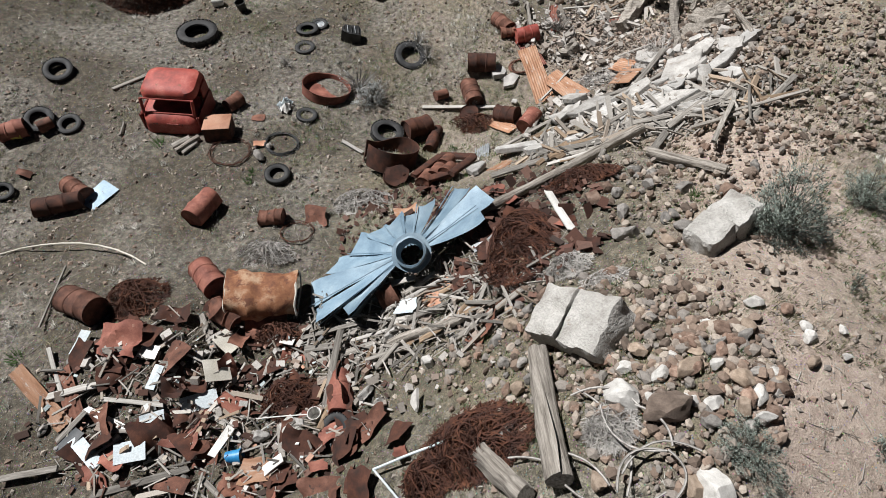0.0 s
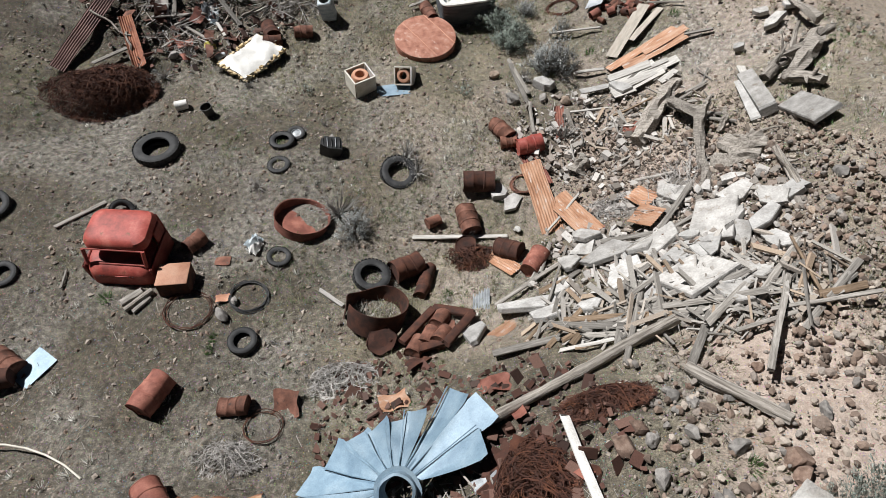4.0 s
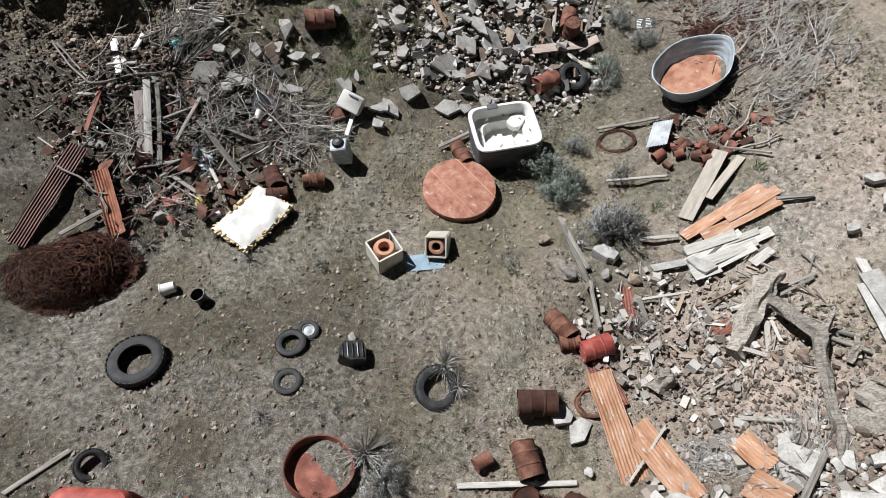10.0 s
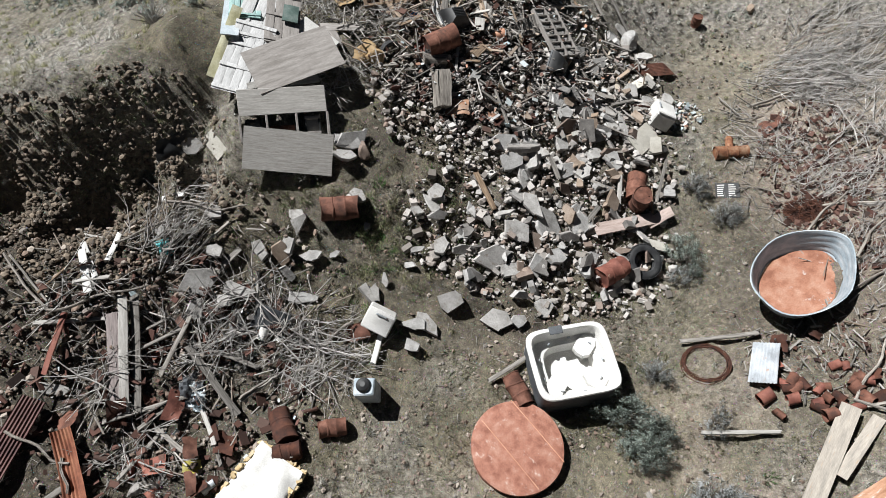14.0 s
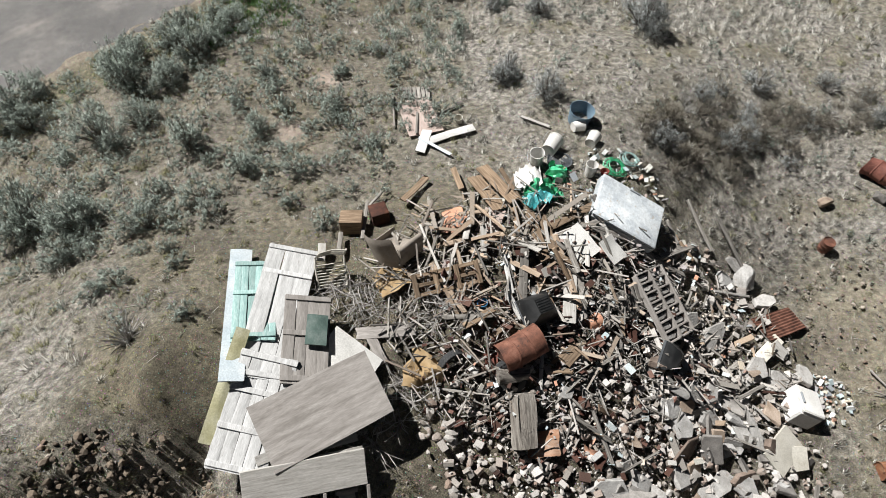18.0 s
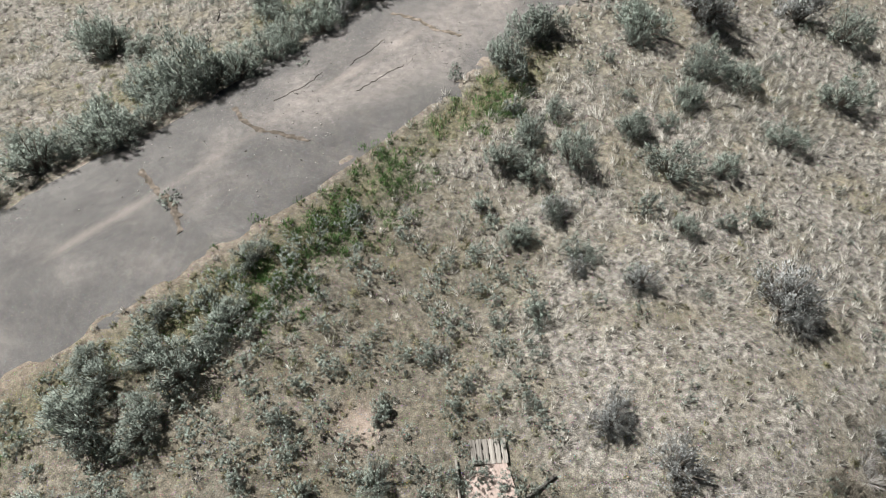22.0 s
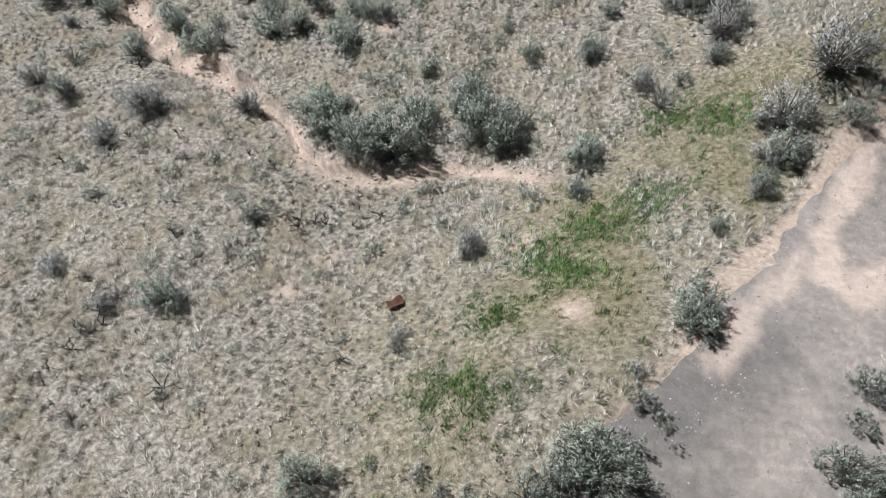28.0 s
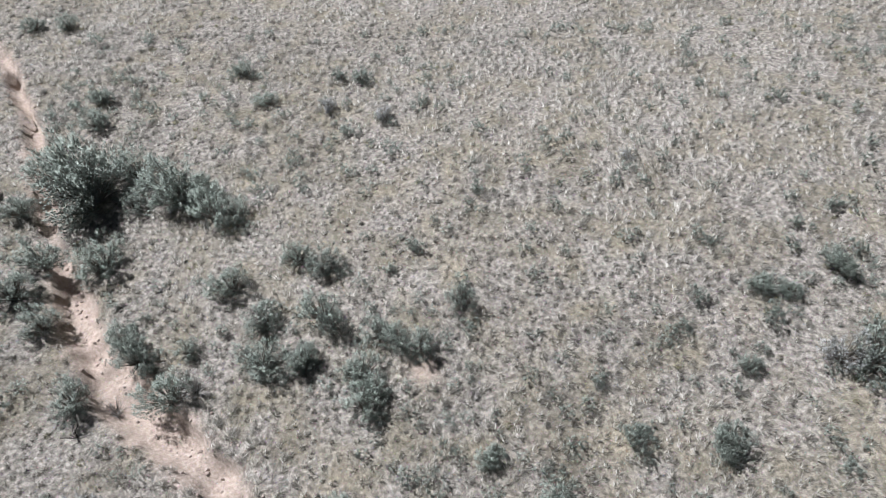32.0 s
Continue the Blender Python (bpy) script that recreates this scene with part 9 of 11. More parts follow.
panel(-5.6, 31.5, 60, 1.35, 1.15, 0.02, WHITE, 0, 0, 0.4, "bright white sheet of board on the heap")
panel(-5.84, 30.68, 30, 2.3, 1.25, 0.02, PLYWOOD, 0, -4, 0.5, "large grey weathered plywood sheet")
for dx, dy, da in ((0, 0, 0), (0.12, 0.2, 3), (0.1, -0.18, -4), (-0.3, 0.02, 6)):
    panel(-5.92 + dx, 30.08 + dy, 17 + da, 1.5, 0.17, 0.03, WOOD_PALE, 0, 0, 0.46 + 0.02 * dx, "grey weathered boarding strip on the heap")
sideboard(-6.10, 29.48, 12, 2.15, 1.3)
panel(-5.90, 28.50, 3, 2.18, 1.05, 0.03, WOOD_PALE, 8, 0, 0.3, "large pale weathered board panel")
panel(-7.85, 28.87, -55, 0.76, 0.4, 0.02, CREAM)
slab(-8.50, 28.92, 40, 0.6, 0.5, 0.1, CONCRETE)
scrap(-8.78, 28.88, 30, 1.1, 0.5, BLACK, 0.12, 0.1, label="dark torn sheet at the foot of the bank")
armchair(-4.62, 34.30, 150)
cane_chair(-5.98, 33.66, 20)
scrap(-4.78, 33.62, 34, 0.72, 0.7, TAN_CLOTH, 0.2, 0.2, label="heap of tan cloth beside a chair", name="crumpled_cloth")
scrap(-3.99, 31.70, -13, 0.78, 0.8, TAN_CLOTH, 0.2, 0.1, label="heap of tan sawdust-coloured cloth", name="crumpled_cloth")
pallet(-3.57, 33.54, 18, 1.48, 0.5, 20, 0, 0.25, 4, WOOD_BROWN, "broken brown wooden crate on its side")
crate_box(-5.68, 35.06, 0, 0.5, 0.4, 0.4, WOOD_BROWN, WOOD_BROWN, "small dark wooden box standing in the grass")
crate_box(-5.09, 35.38, 20, 0.4, 0.4, 0.35, RUST_DARK, RUST_DARK, "dark rusty open box in the grass")
fridge(0.66, 35.78, -20, 1.75, 1.3, 0.28, STAINED_WHITE, "stained pale blue-white freezer lying on its back", 4, -3, 0.14)
panel(-0.61, 34.62, -50, 0.8, 0.6, 0.03, WHITE, 10, 0, 0.3, "white enamelled metal panel on rubbish", "metal_sheet", 0.02, "metal sheet")
panel(0.17, 34.61, 40, 0.6, 0.6, 0.03, WHITE, 0, 10, 0.3, "white enamelled metal panel on rubbish", "metal_sheet", 0.02, "metal sheet")
nest_box(1.38, 33.74, 119, 1.66, 1.0, 7, 2, 0, 6)
pallet(0.50, 33.60, 31, 1.02, 0.6, 10, 0, 0.2, 7)
television(-1.70, 33.06, 26, 0.62, 0.62)
television(1.27, 32.60, 30, 0.6, 50, 30)
drum(-2.07, 32.19, 29, 0.95, r=0.32, dents=0.04, label="rusty brown oil drum lying on broken wood")
log(-2.10, 31.40, -2.04, 30.45, 0.24, 0.22, 0.3, 0.25, 0.02, "short thick grey log on rubble")
log(-2.59, 31.67, -1.92, 31.79, 0.16, 0.12, 0.2, 0.2, 0.03)
scrap(-1.63, 30.57, 0, 0.6, 0.5, RUST_ORANGE, 0.12, 0.15)
bucket(-0.38, 33.05, 30, 0.16, 0.3, SALMON, True, "dull pink-brown pot on rubbish")
junk_can(-0.28, 32.93, 20, 0.1, 0.2, RUST)
bucket(-2.81, 33.18, 10, 0.1, 0.18, BLUE_PLASTIC, False, "small blue pot on rubbish")
corrugated(4.97, 34.16, 25, 1.53, 0.7, RUST, 0.03, 0, 0, 0.2, "short weathered stack of ribbed roofing")
fridge(4.67, 31.90, 80, 0.75, 0.65, 0.55, WHITE, "white appliance with open dark doorway, on rubble", 10, 8, 0.05)
tyre(4.88, 31.67, 0.62, 30, 20)
tyre(-2.3, 31.72, 0.75, 25, 10, sink=0.04, label="old black tyre among broken wood")
tyre(-3.5, 31.95, 0.62, 70, 40, label="old black tyre standing in rubble")
panel(4.00, 30.88, -46, 0.66, 0.95, 0.06, CREAM, 0, 10, 0.25, "pale cream slab of board leaning on rubble")
drum(3.56, 29.23, -101, 0.80, r=0.28, dents=0.05)
drum(8.77, 38.49, -45, 0.80, r=0.28, mat=RUST_RED, dents=0.06)
drum(6.91, 36.51, 0, 0.4, 0.16, True, RUST, 0.03, "small rust-orange drum on the stony bank", 0.02, 5)
drum(6.61, 30.53, 3, 1.00, r=0.19, mat=CANVAS, label="pale rust-stained cylinder in dry grass")
sign(6.23, 29.21, -10, 0.65, 0.5)
bundle(-0.97, 36.79, 0.55, (GREEN_PLASTIC,), "crumpled bright green plastic sheet on rubbish")
bundle(-1.05, 36.06, 0.45, (GREEN_PLASTIC,), "crumpled bright green plastic sheet on rubbish")
bundle(-1.53, 36.21, 0.8, (CYAN_PLASTIC, GREEN_PLASTIC, WHITE), "heap of turquoise and green plastic waste")
bucket(-1.34, 37.17, 90, 0.17, 0.4, WHITE, False)
bucket(-0.92, 37.64, 60, 0.2, 0.5, WHITE, True, "large white plastic tub on rubbish")
bucket(0.18, 38.00, 60, 0.16, 0.38, WHITE, True)
bucket(-0.03, 36.95, 80, 0.14, 0.34, WHITE, False)
bucket(0.37, 36.96, 0, 0.1, 0.2, RED_PAINT, False, "small red pot on rubbish")
bucket(-0.08, 38.79, 20, 0.32, 0.42, BLUE_METAL, False, "large pale blue tub with junk inside")
bucket(-0.15, 38.43, 20, 0.15, 0.3, WHITE, True)
vat_basin(-0.77, 37.24, 0, 0.62, 0.1, GREY_PLASTIC, "dark grey shallow round tray on rubbish")
hose(0.67, 37.30, 0.7, GREEN_PLASTIC, "tangled coil of dull green garden hose", 8, 0.011)
hose(-3.05, 33.43, 0.8, SALMON, "loops of orange hose on rubbish", 5, 0.012)
hose(1.10, 37.58, 0.6, TEAL, "coil of pale green hose in grass", 7, 0.01)
pallet(-4.37, 40.10, 5, 0.74, 0.5, 0, 0, 0.06, 6, WOOD, "small grey pallet lying in dry grass")
panel(-4.27, 39.05, -75, 1.65, 0.9, 0.02, PINK_BOARD, 0, 0, 0.08, "pinkish weathered plywood board on dry grass")
plank(-4.33, 39.17, -4.32, 38.22, 0.06, 0.03, WOOD, 0.12, 0.12)
plank(-4.05, 37.94, -2.81, 38.59, 0.22, 0.03, WHITE, 0.12, 0.08)
plank(-4.05, 38.31, -4.22, 37.58, 0.26, 0.03, WHITE, 0.14, 0.1)
plank(-4.25, 38.07, -3.46, 37.40, 0.08, 0.03, PALE_BLUE, 0.1, 0.1)
plank(-5.02, 39.92, -4.92, 38.64, 0.05, 0.03, WOOD)
plank(-3.84, 39.11, -3.11, 39.63, 0.06, 0.03, WOOD)
plank(-1.54, 38.93, -0.87, 38.50, 0.08, 0.03, WOOD_PALE)
bucket(-3.21, 38.87, 0, 0.1, 0.2, CREAM, False, "small cream pot in dry grass")
scrap(-3.42, 35.30, 20, 0.5, 0.4, SALMON, 0.06, label="dull salmon-coloured sheet with slots")
scrap(-3.42, 34.94, 70, 0.5, 0.4, SALMON, 0.06, label="dull salmon-coloured sheet with slots")
scrap(-2.55, 35.17, 70, 0.7, 0.5, PINK_BOARD, 0.04, label="pinkish bent board on rubbish")
plank(-2.93, 36.47, -2.35, 35.44, 0.35, 0.035, WOOD_BROWN, 0.22, 0.22)
plank(-2.71, 36.82, -2.01, 35.65, 0.3, 0.035, WOOD_BROWN, 0.22, 0.22)
plank(-4.57, 35.74, -4.04, 36.45, 0.16, 0.035, WOOD_BROWN, 0.22, 0.22)
plank(-3.41, 36.75, -3.21, 36.07, 0.14, 0.035, WOOD_BROWN, 0.22, 0.22)
plank(-2.02, 35.45, -1.91, 33.87, 0.15, 0.035, WOOD_BROWN, 0.22, 0.22)
plank(-1.70, 35.30, -1.44, 34.09, 0.22, 0.035, WOOD_BROWN, 0.22, 0.22)
plank(-1.42, 35.34, -1.23, 34.40, 0.2, 0.035, WOOD_BROWN, 0.22, 0.22)
plank(-1.89, 34.30, -2.01, 32.97, 0.18, 0.035, WOOD, 0.22, 0.22)
plank(-1.65, 33.92, -1.37, 33.16, 0.2, 0.035, WOOD_BROWN, 0.22, 0.22)
plank(-1.39, 34.00, -1.01, 33.74, 0.12, 0.035, WOOD, 0.22, 0.22)
plank(-0.87, 33.89, -0.99, 32.87, 0.28, 0.035, WOOD_PALE, 0.22, 0.22)
plank(-0.66, 33.82, -0.65, 33.05, 0.16, 0.035, WOOD, 0.22, 0.22)
plank(-1.24, 35.02, 0.14, 35.97, 0.2, 0.035, WOOD_BROWN, 0.22, 0.22)
plank(-0.26, 35.10, 1.45, 35.16, 0.16, 0.035, WOOD, 0.22, 0.22)
plank(-1.13, 34.80, -0.09, 35.31, 0.12, 0.035, WOOD, 0.22, 0.22)
plank(-3.25, 32.54, -2.63, 32.94, 0.16, 0.035, WOOD_BROWN, 0.22, 0.22)
plank(-3.00, 32.79, -3.37, 32.52, 0.1, 0.035, WOOD, 0.22, 0.22)
plank(-3.61, 32.75, -2.63, 32.81, 0.1, 0.035, WOOD, 0.22, 0.22)
plank(1.41, 34.90, 2.79, 35.78, 0.18, 0.035, WOOD, 0.22, 0.22)
plank(0.92, 34.88, 2.24, 34.77, 0.14, 0.035, WOOD, 0.22, 0.22)
plank(2.78, 37.00, 3.35, 35.82, 0.09, 0.035, WOOD, 0.22, 0.22)
plank(1.93, 36.06, 2.32, 35.26, 0.1, 0.035, WOOD, 0.22, 0.22)
plank(3.69, 36.74, 4.41, 35.51, 0.09, 0.035, WOOD, 0.22, 0.22)
plank(-5.36, 32.34, -4.20, 32.53, 0.24, 0.035, PLYWOOD, 0.22, 0.22)
plank(-5.13, 32.36, -4.82, 31.80, 0.2, 0.035, PLYWOOD, 0.22, 0.22)
plank(-5.42, 34.60, -5.38, 35.76, 0.08, 0.035, WOOD, 0.22, 0.22)
plank(-5.37, 35.56, -5.07, 36.07, 0.06, 0.035, WOOD, 0.22, 0.22)
plank(-5.89, 34.78, -5.89, 34.23, 0.1, 0.035, WOOD, 0.22, 0.22)
plank(-6.22, 33.95, -6.25, 34.38, 0.16, 0.035, WOOD_PALE, 0.22, 0.22)
plank(-1.60, 32.21, -1.68, 31.53, 0.08, 0.035, WOOD_PALE, 0.22, 0.22)
plank(-1.48, 31.99, -0.89, 32.41, 0.08, 0.035, WOOD_BROWN, 0.22, 0.22)
plank(-1.42, 31.88, -0.98, 31.89, 0.12, 0.035, WOOD_BROWN, 0.22, 0.22)
plank(-1.16, 32.04, -0.89, 32.30, 0.3, 0.035, WOOD_BROWN, 0.22, 0.22)
plank(-0.79, 31.84, 0.04, 32.32, 0.08, 0.035, WOOD, 0.22, 0.22)
plank(-1.02, 31.04, -0.22, 30.67, 0.1, 0.035, WOOD, 0.22, 0.22)
plank(-0.57, 31.19, -0.24, 30.24, 0.08, 0.035, WOOD, 0.22, 0.22)
plank(0.00, 30.14, 0.84, 30.57, 0.05, 0.035, WOOD, 0.22, 0.22)
plank(-2.77, 31.86, -2.42, 31.46, 0.06, 0.035, WOOD_PALE, 0.22, 0.22)
plank(2.94, 32.55, 3.54, 32.98, 0.12, 0.035, WOOD, 0.22, 0.22)
plank(4.06, 33.07, 4.76, 33.69, 0.3, 0.035, CREAM, 0.22, 0.22)
plank(4.53, 33.49, 4.77, 33.20, 0.25, 0.035, WOOD_PALE, 0.22, 0.22)
plank(2.21, 32.94, 2.70, 32.21, 0.06, 0.035, WOOD, 0.22, 0.22)
plank(3.65, 32.24, 4.45, 32.22, 0.06, 0.035, RUST_DARK, 0.22, 0.22)
plank(-1.17, 34.26, -0.64, 34.09, 0.14, 0.035, WOOD_BROWN, 0.22, 0.22)
plank(-2.33, 34.59, -2.17, 33.86, 0.12, 0.035, WHITE, 0.22, 0.22)
plank(-2.35, 34.13, -2.19, 33.34, 0.1, 0.035, WHITE, 0.22, 0.22)
plank(-2.31, 33.32, -2.01, 32.86, 0.14, 0.035, WHITE, 0.22, 0.22)
slab(-0.19, 29.28, -95, 0.64, 0.8, 0.14, CONCRETE_PALE, 6, 0, 0.16)
slab(0.67, 29.89, 35, 0.44, 0.6, 0.14, CONCRETE, -18, -10, 0.16)
slab(1.49, 31.20, -3, 0.58, 0.7, 0.14, CONCRETE_PALE, -15, -6, 0.16)
slab(1.17, 31.51, -8, 0.42, 0.5, 0.14, CONCRETE_PALE, 2, -5, 0.16)
slab(1.34, 30.12, -30, 0.59, 0.5, 0.14, CONCRETE, -15, 12, 0.16)
slab(2.84, 33.44, 34, 0.97, 0.6, 0.14, CONCRETE, 8, -12, 0.16)
slab(3.82, 32.74, 30, 0.92, 0.6, 0.14, CONCRETE, 4, -14, 0.16)
slab(4.43, 32.61, 20, 0.77, 0.6, 0.14, CONCRETE, 7, -4, 0.16)
slab(2.25, 31.43, -56, 0.42, 0.5, 0.14, CONCRETE, 8, 5, 0.16)
slab(3.03, 31.37, -79, 1.30, 0.35, 0.14, CONCRETE, 16, -15, 0.16)
slab(3.39, 31.27, -82, 1.04, 0.25, 0.14, CONCRETE, 9, 5, 0.16)
slab(3.58, 31.01, -57, 0.59, 0.35, 0.14, CONCRETE, -13, 14, 0.16)
slab(1.89, 29.83, -9, 0.48, 0.6, 0.14, CONCRETE, -7, -10, 0.16)
slab(2.93, 30.03, 19, 0.48, 0.9, 0.14, CONCRETE_PALE, -6, -10, 0.16)
slab(1.87, 29.49, 13, 0.73, 0.7, 0.14, CONCRETE, -12, -1, 0.16)
slab(-1.12, 31.49, -42, 0.32, 0.4, 0.14, CONCRETE_PALE, -15, -4, 0.16)
slab(3.70, 35.16, -20, 0.54, 0.5, 0.14, CONCRETE_PALE, 1, 2, 0.16)
slab(4.20, 35.72, -1, 0.55, 0.5, 0.14, CONCRETE, -16, 13, 0.16)
slab(2.21, 33.69, 46, 0.61, 0.4, 0.14, CONCRETE, 15, -11, 0.16)
slab(4.80, 34.85, 22, 0.84, 0.5, 0.14, CONCRETE, -13, -10, 0.16)
slab(5.19, 32.77, -39, 0.47, 0.6, 0.14, CONCRETE, -17, 7, 0.16)
slab(0.09, 30.28, 57, 0.29, 0.4, 0.14, CONCRETE, 16, 12, 0.16)
slab(0.16, 28.98, 116, 0.46, 0.2, 0.14, CONCRETE_PALE, 9, -13, 0.16)
slab(-4.36, 29.20, 4, 0.86, 0.55, 0.14, CONCRETE_PALE, 13, 10, 0.16)
slab(-4.56, 28.71, -153, 0.47, 0.5, 0.14, CONCRETE, 16, -12, 0.16)
rock(4.31, 35.41, 0.9, CONCRETE_PALE, "block")
rock(-4.10, 28.97, 0.55, ROCK)
rock(7.16, 37.75, 0.45, ROCK_TAN)
rock(8.63, 37.77, 0.45, ROCK_GREY)
rock(8.73, 36.67, 0.4, ROCK_TAN)
brush(-5.43, 33.01, 1.2, 0.45, 90)
brush(-4.53, 31.22, 1.0, 0.3, 50)
brush(-3.98, 32.98, 1.2, 0.3, 60)
brush(-5.07, 30.62, 0.8, 0.2, 30)

# ---- the brush pile beyond the stock tank ----
brush(10.26, 33.10, 3.2, 0.35, 260, 0, "wide heap of pale dry branches", 35)
brush(9.15, 33.44, 2.2, 0.3, 120, 0, "wide heap of pale dry branches", 20)
brush(10.00, 28.20, 2.4, 0.3, 150, 0, "wide heap of pale dry branches", 40)
brush(8.91, 26.15, 2.2, 0.3, 140, 0, "wide heap of pale dry branches", 40)
brush(10.9, 34.6, 3.4, 0.5, 150, 0, "sprawling heap of long pale dry branches", 25, 2.2)
brush(9.6, 33.6, 2.6, 0.45, 80, 0, "sprawling heap of long pale dry branches", -20, 2.2)
brush(10.6, 30.4, 3.0, 0.4, 80, 0, "sprawling heap of long pale dry branches", 45, 2.2)
brush(9.8, 25.6, 2.6, 0.4, 60, 0, "sprawling heap of long pale dry branches", 50, 2.2)
brush(8.00, 30.56, 1.5, 0.25, 80)
brush(8.74, 24.41, 2.0, 0.3, 120, 0, "wide heap of pale dry branches", 30)
brush(8.67, 29.22, 2.0, 0.25, 90, 0, "wide heap of pale dry branches", 30)
log(7.79, 25.20, 9.80, 26.40, 0.035, 0.02, 0.15, 0.15, 0.05, "long bare grey branch on the brush pile")
log(8.19, 26.06, 10.20, 28.50, 0.035, 0.02, 0.15, 0.15, 0.05, "long bare grey branch on the brush pile")
log(9.35, 27.46, 9.17, 24.90, 0.035, 0.02, 0.15, 0.15, 0.05, "long bare grey branch on the brush pile")
log(10.42, 30.82, 11.15, 29.38, 0.035, 0.02, 0.15, 0.15, 0.05, "long bare grey branch on the brush pile")
log(7.11, 22.42, 8.23, 22.43, 0.035, 0.02, 0.15, 0.15, 0.05, "long bare grey branch on the brush pile")
log(6.95, 22.61, 8.05, 23.96, 0.035, 0.02, 0.15, 0.15, 0.05, "long bare grey branch on the brush pile")
log(7.54, 27.22, 8.89, 28.41, 0.035, 0.02, 0.15, 0.15, 0.05, "long bare grey branch on the brush pile")
log(8.25, 28.16, 10.35, 27.66, 0.035, 0.02, 0.15, 0.15, 0.05, "long bare grey branch on the brush pile")
log(10.78, 30.97, 10.66, 29.54, 0.035, 0.02, 0.15, 0.15, 0.05, "long bare grey branch on the brush pile")
log(7.79, 32.46, 9.29, 32.91, 0.035, 0.02, 0.15, 0.15, 0.05, "long bare grey branch on the brush pile")
tangle(7.87, 28.09, 0.5, 0.4, 0.2, 160)
scrap(8.05, 31.58, 20, 0.9, 0.4, RUST, 0.15, label="bent rusty ribbed sheet on the brush pile")
junk_can(6.63, 30.80, 80, 0.13, 0.5, CANVAS, "pale rusty cylinder in dry grass")
brush(-8.83, 26.39, 1.6, 0.45, 70, 0, "tangle of bare branches on the dump slope", 60, 1.7)
brush(-7.03, 25.08, 1.8, 0.45, 80, 0, "tangle of bare branches on the dump slope", None, 1.7)
brush(-5.73, 24.75, 1.6, 0.45, 70, 0, "tangle of bare branches on the dump slope", None, 1.7)
brush(-8.07, 24.15, 1.6, 0.45, 60, 0, "tangle of bare branches on the dump slope", None, 1.7)
brush(-5.39, 24.03, 1.3, 0.45, 60, 0, "tangle of bare branches on the dump slope", None, 1.7)
brush(-9.86, 23.32, 1.2, 0.45, 40, 0, "tangle of bare branches on the dump slope", None, 1.7)
brush(-8.98, 21.66, 1.4, 0.45, 40, 0, "tangle of bare branches on the dump slope", None, 1.7)
brush(-8.45, 27.58, 1.2, 0.45, 30, 0, "tangle of bare branches on the dump slope", 10, 1.7)
brush(-10.39, 25.07, 1.2, 0.45, 30, 0, "tangle of bare branches on the dump slope", None, 1.7)
brush(-4.50, 24.01, 1, 0.45, 40, 0, "tangle of bare branches on the dump slope", None, 1.7)
log(-9.87, 26.28, -8.23, 27.31, 0.035, 0.02, 0.25, 0.25, 0.08, "curved bare pale branch on the dump")
log(-8.76, 27.19, -6.88, 27.23, 0.035, 0.02, 0.25, 0.25, 0.08, "curved bare pale branch on the dump")
log(-10.94, 24.56, -8.97, 25.27, 0.035, 0.02, 0.25, 0.25, 0.08, "curved bare pale branch on the dump")
log(-6.79, 22.98, -6.16, 23.59, 0.035, 0.02, 0.25, 0.25, 0.08, "curved bare pale branch on the dump")
log(-11.30, 22.00, -10.05, 21.48, 0.035, 0.02, 0.25, 0.25, 0.08, "curved bare pale branch on the dump")
log(-10.18, 21.59, -9.84, 20.49, 0.035, 0.02, 0.25, 0.25, 0.08, "curved bare pale branch on the dump")
log(-12.06, 25.71, -10.84, 24.59, 0.035, 0.02, 0.25, 0.25, 0.08, "curved bare pale branch on the dump")
log(-9.16, 27.43, -9.75, 26.42, 0.035, 0.02, 0.25, 0.25, 0.08, "curved bare pale branch on the dump")
log(-5.61, 23.75, -4.21, 24.75, 0.035, 0.02, 0.25, 0.25, 0.08, "curved bare pale branch on the dump")

# ---- dry thicket on the bank ----
def thicket():
    """Low dry shrubs, dense along the brow of the bank and thinning downhill."""
    r = random.Random(44)
    for k in range(95):
        u, v = r.uniform(0, 1), r.gauss(0, 0.85)
        x, y = 1.6 + 8.2 * u + 0.25 * v, 38.6 + 3.0 * u + v
        if y < 37.3:
            continue
        sagebrush(x, y, r.uniform(0.45, 0.95), r.choice(("dry", "dry", "dry", "bare", "grey")), r.uniform(0.6, 0.9))


thicket()

# ---- snags in the grass ----
snag(-18.22, 72.62, 0.40)
snag(-16.29, 71.01, 0.50)
snag(-14.32, 71.00, 0.50)
snag(-12.92, 68.12, 0.70)
snag(-12.39, 68.27, 0.50)
snag(-12.00, 68.28, 0.45)
snag(-22.14, 71.15, 0.50)
snag(-20.03, 72.43, 0.40)
snag(-16.94, 67.54, 0.35)
snag(-11.09, 68.28, 0.50)
snag(-15.22, 71.43, 0.30)
snag(-10.14, 68.72, 0.50)
snag(-12.91, 68.39, 0.60)
snag(-16.97, 67.69, 0.40)
snag(-10.82, 62.63, 0.50)
snag(-20.81, 76.61, 0.60)
snag(-18.12, 63.97, 0.70)
snag(-18.71, 63.10, 0.60)
snag(-15.59, 61.82, 0.70)
snag(-16.38, 70.92, 0.40)
snag(-12.06, 68.55, 0.40)
snag(-18.29, 74.26, 0.50)
snag(-18.61, 63.66, 0.70)
snag(-18.41, 64.49, 0.60)
snag(-20.78, 60.58, 0.50)
snag(-19.17, 62.56, 0.50)
snag(-21.91, 61.56, 0.40)
snag(-13.66, 54.97, 0.70)
snag(-13.70, 56.38, 0.60)
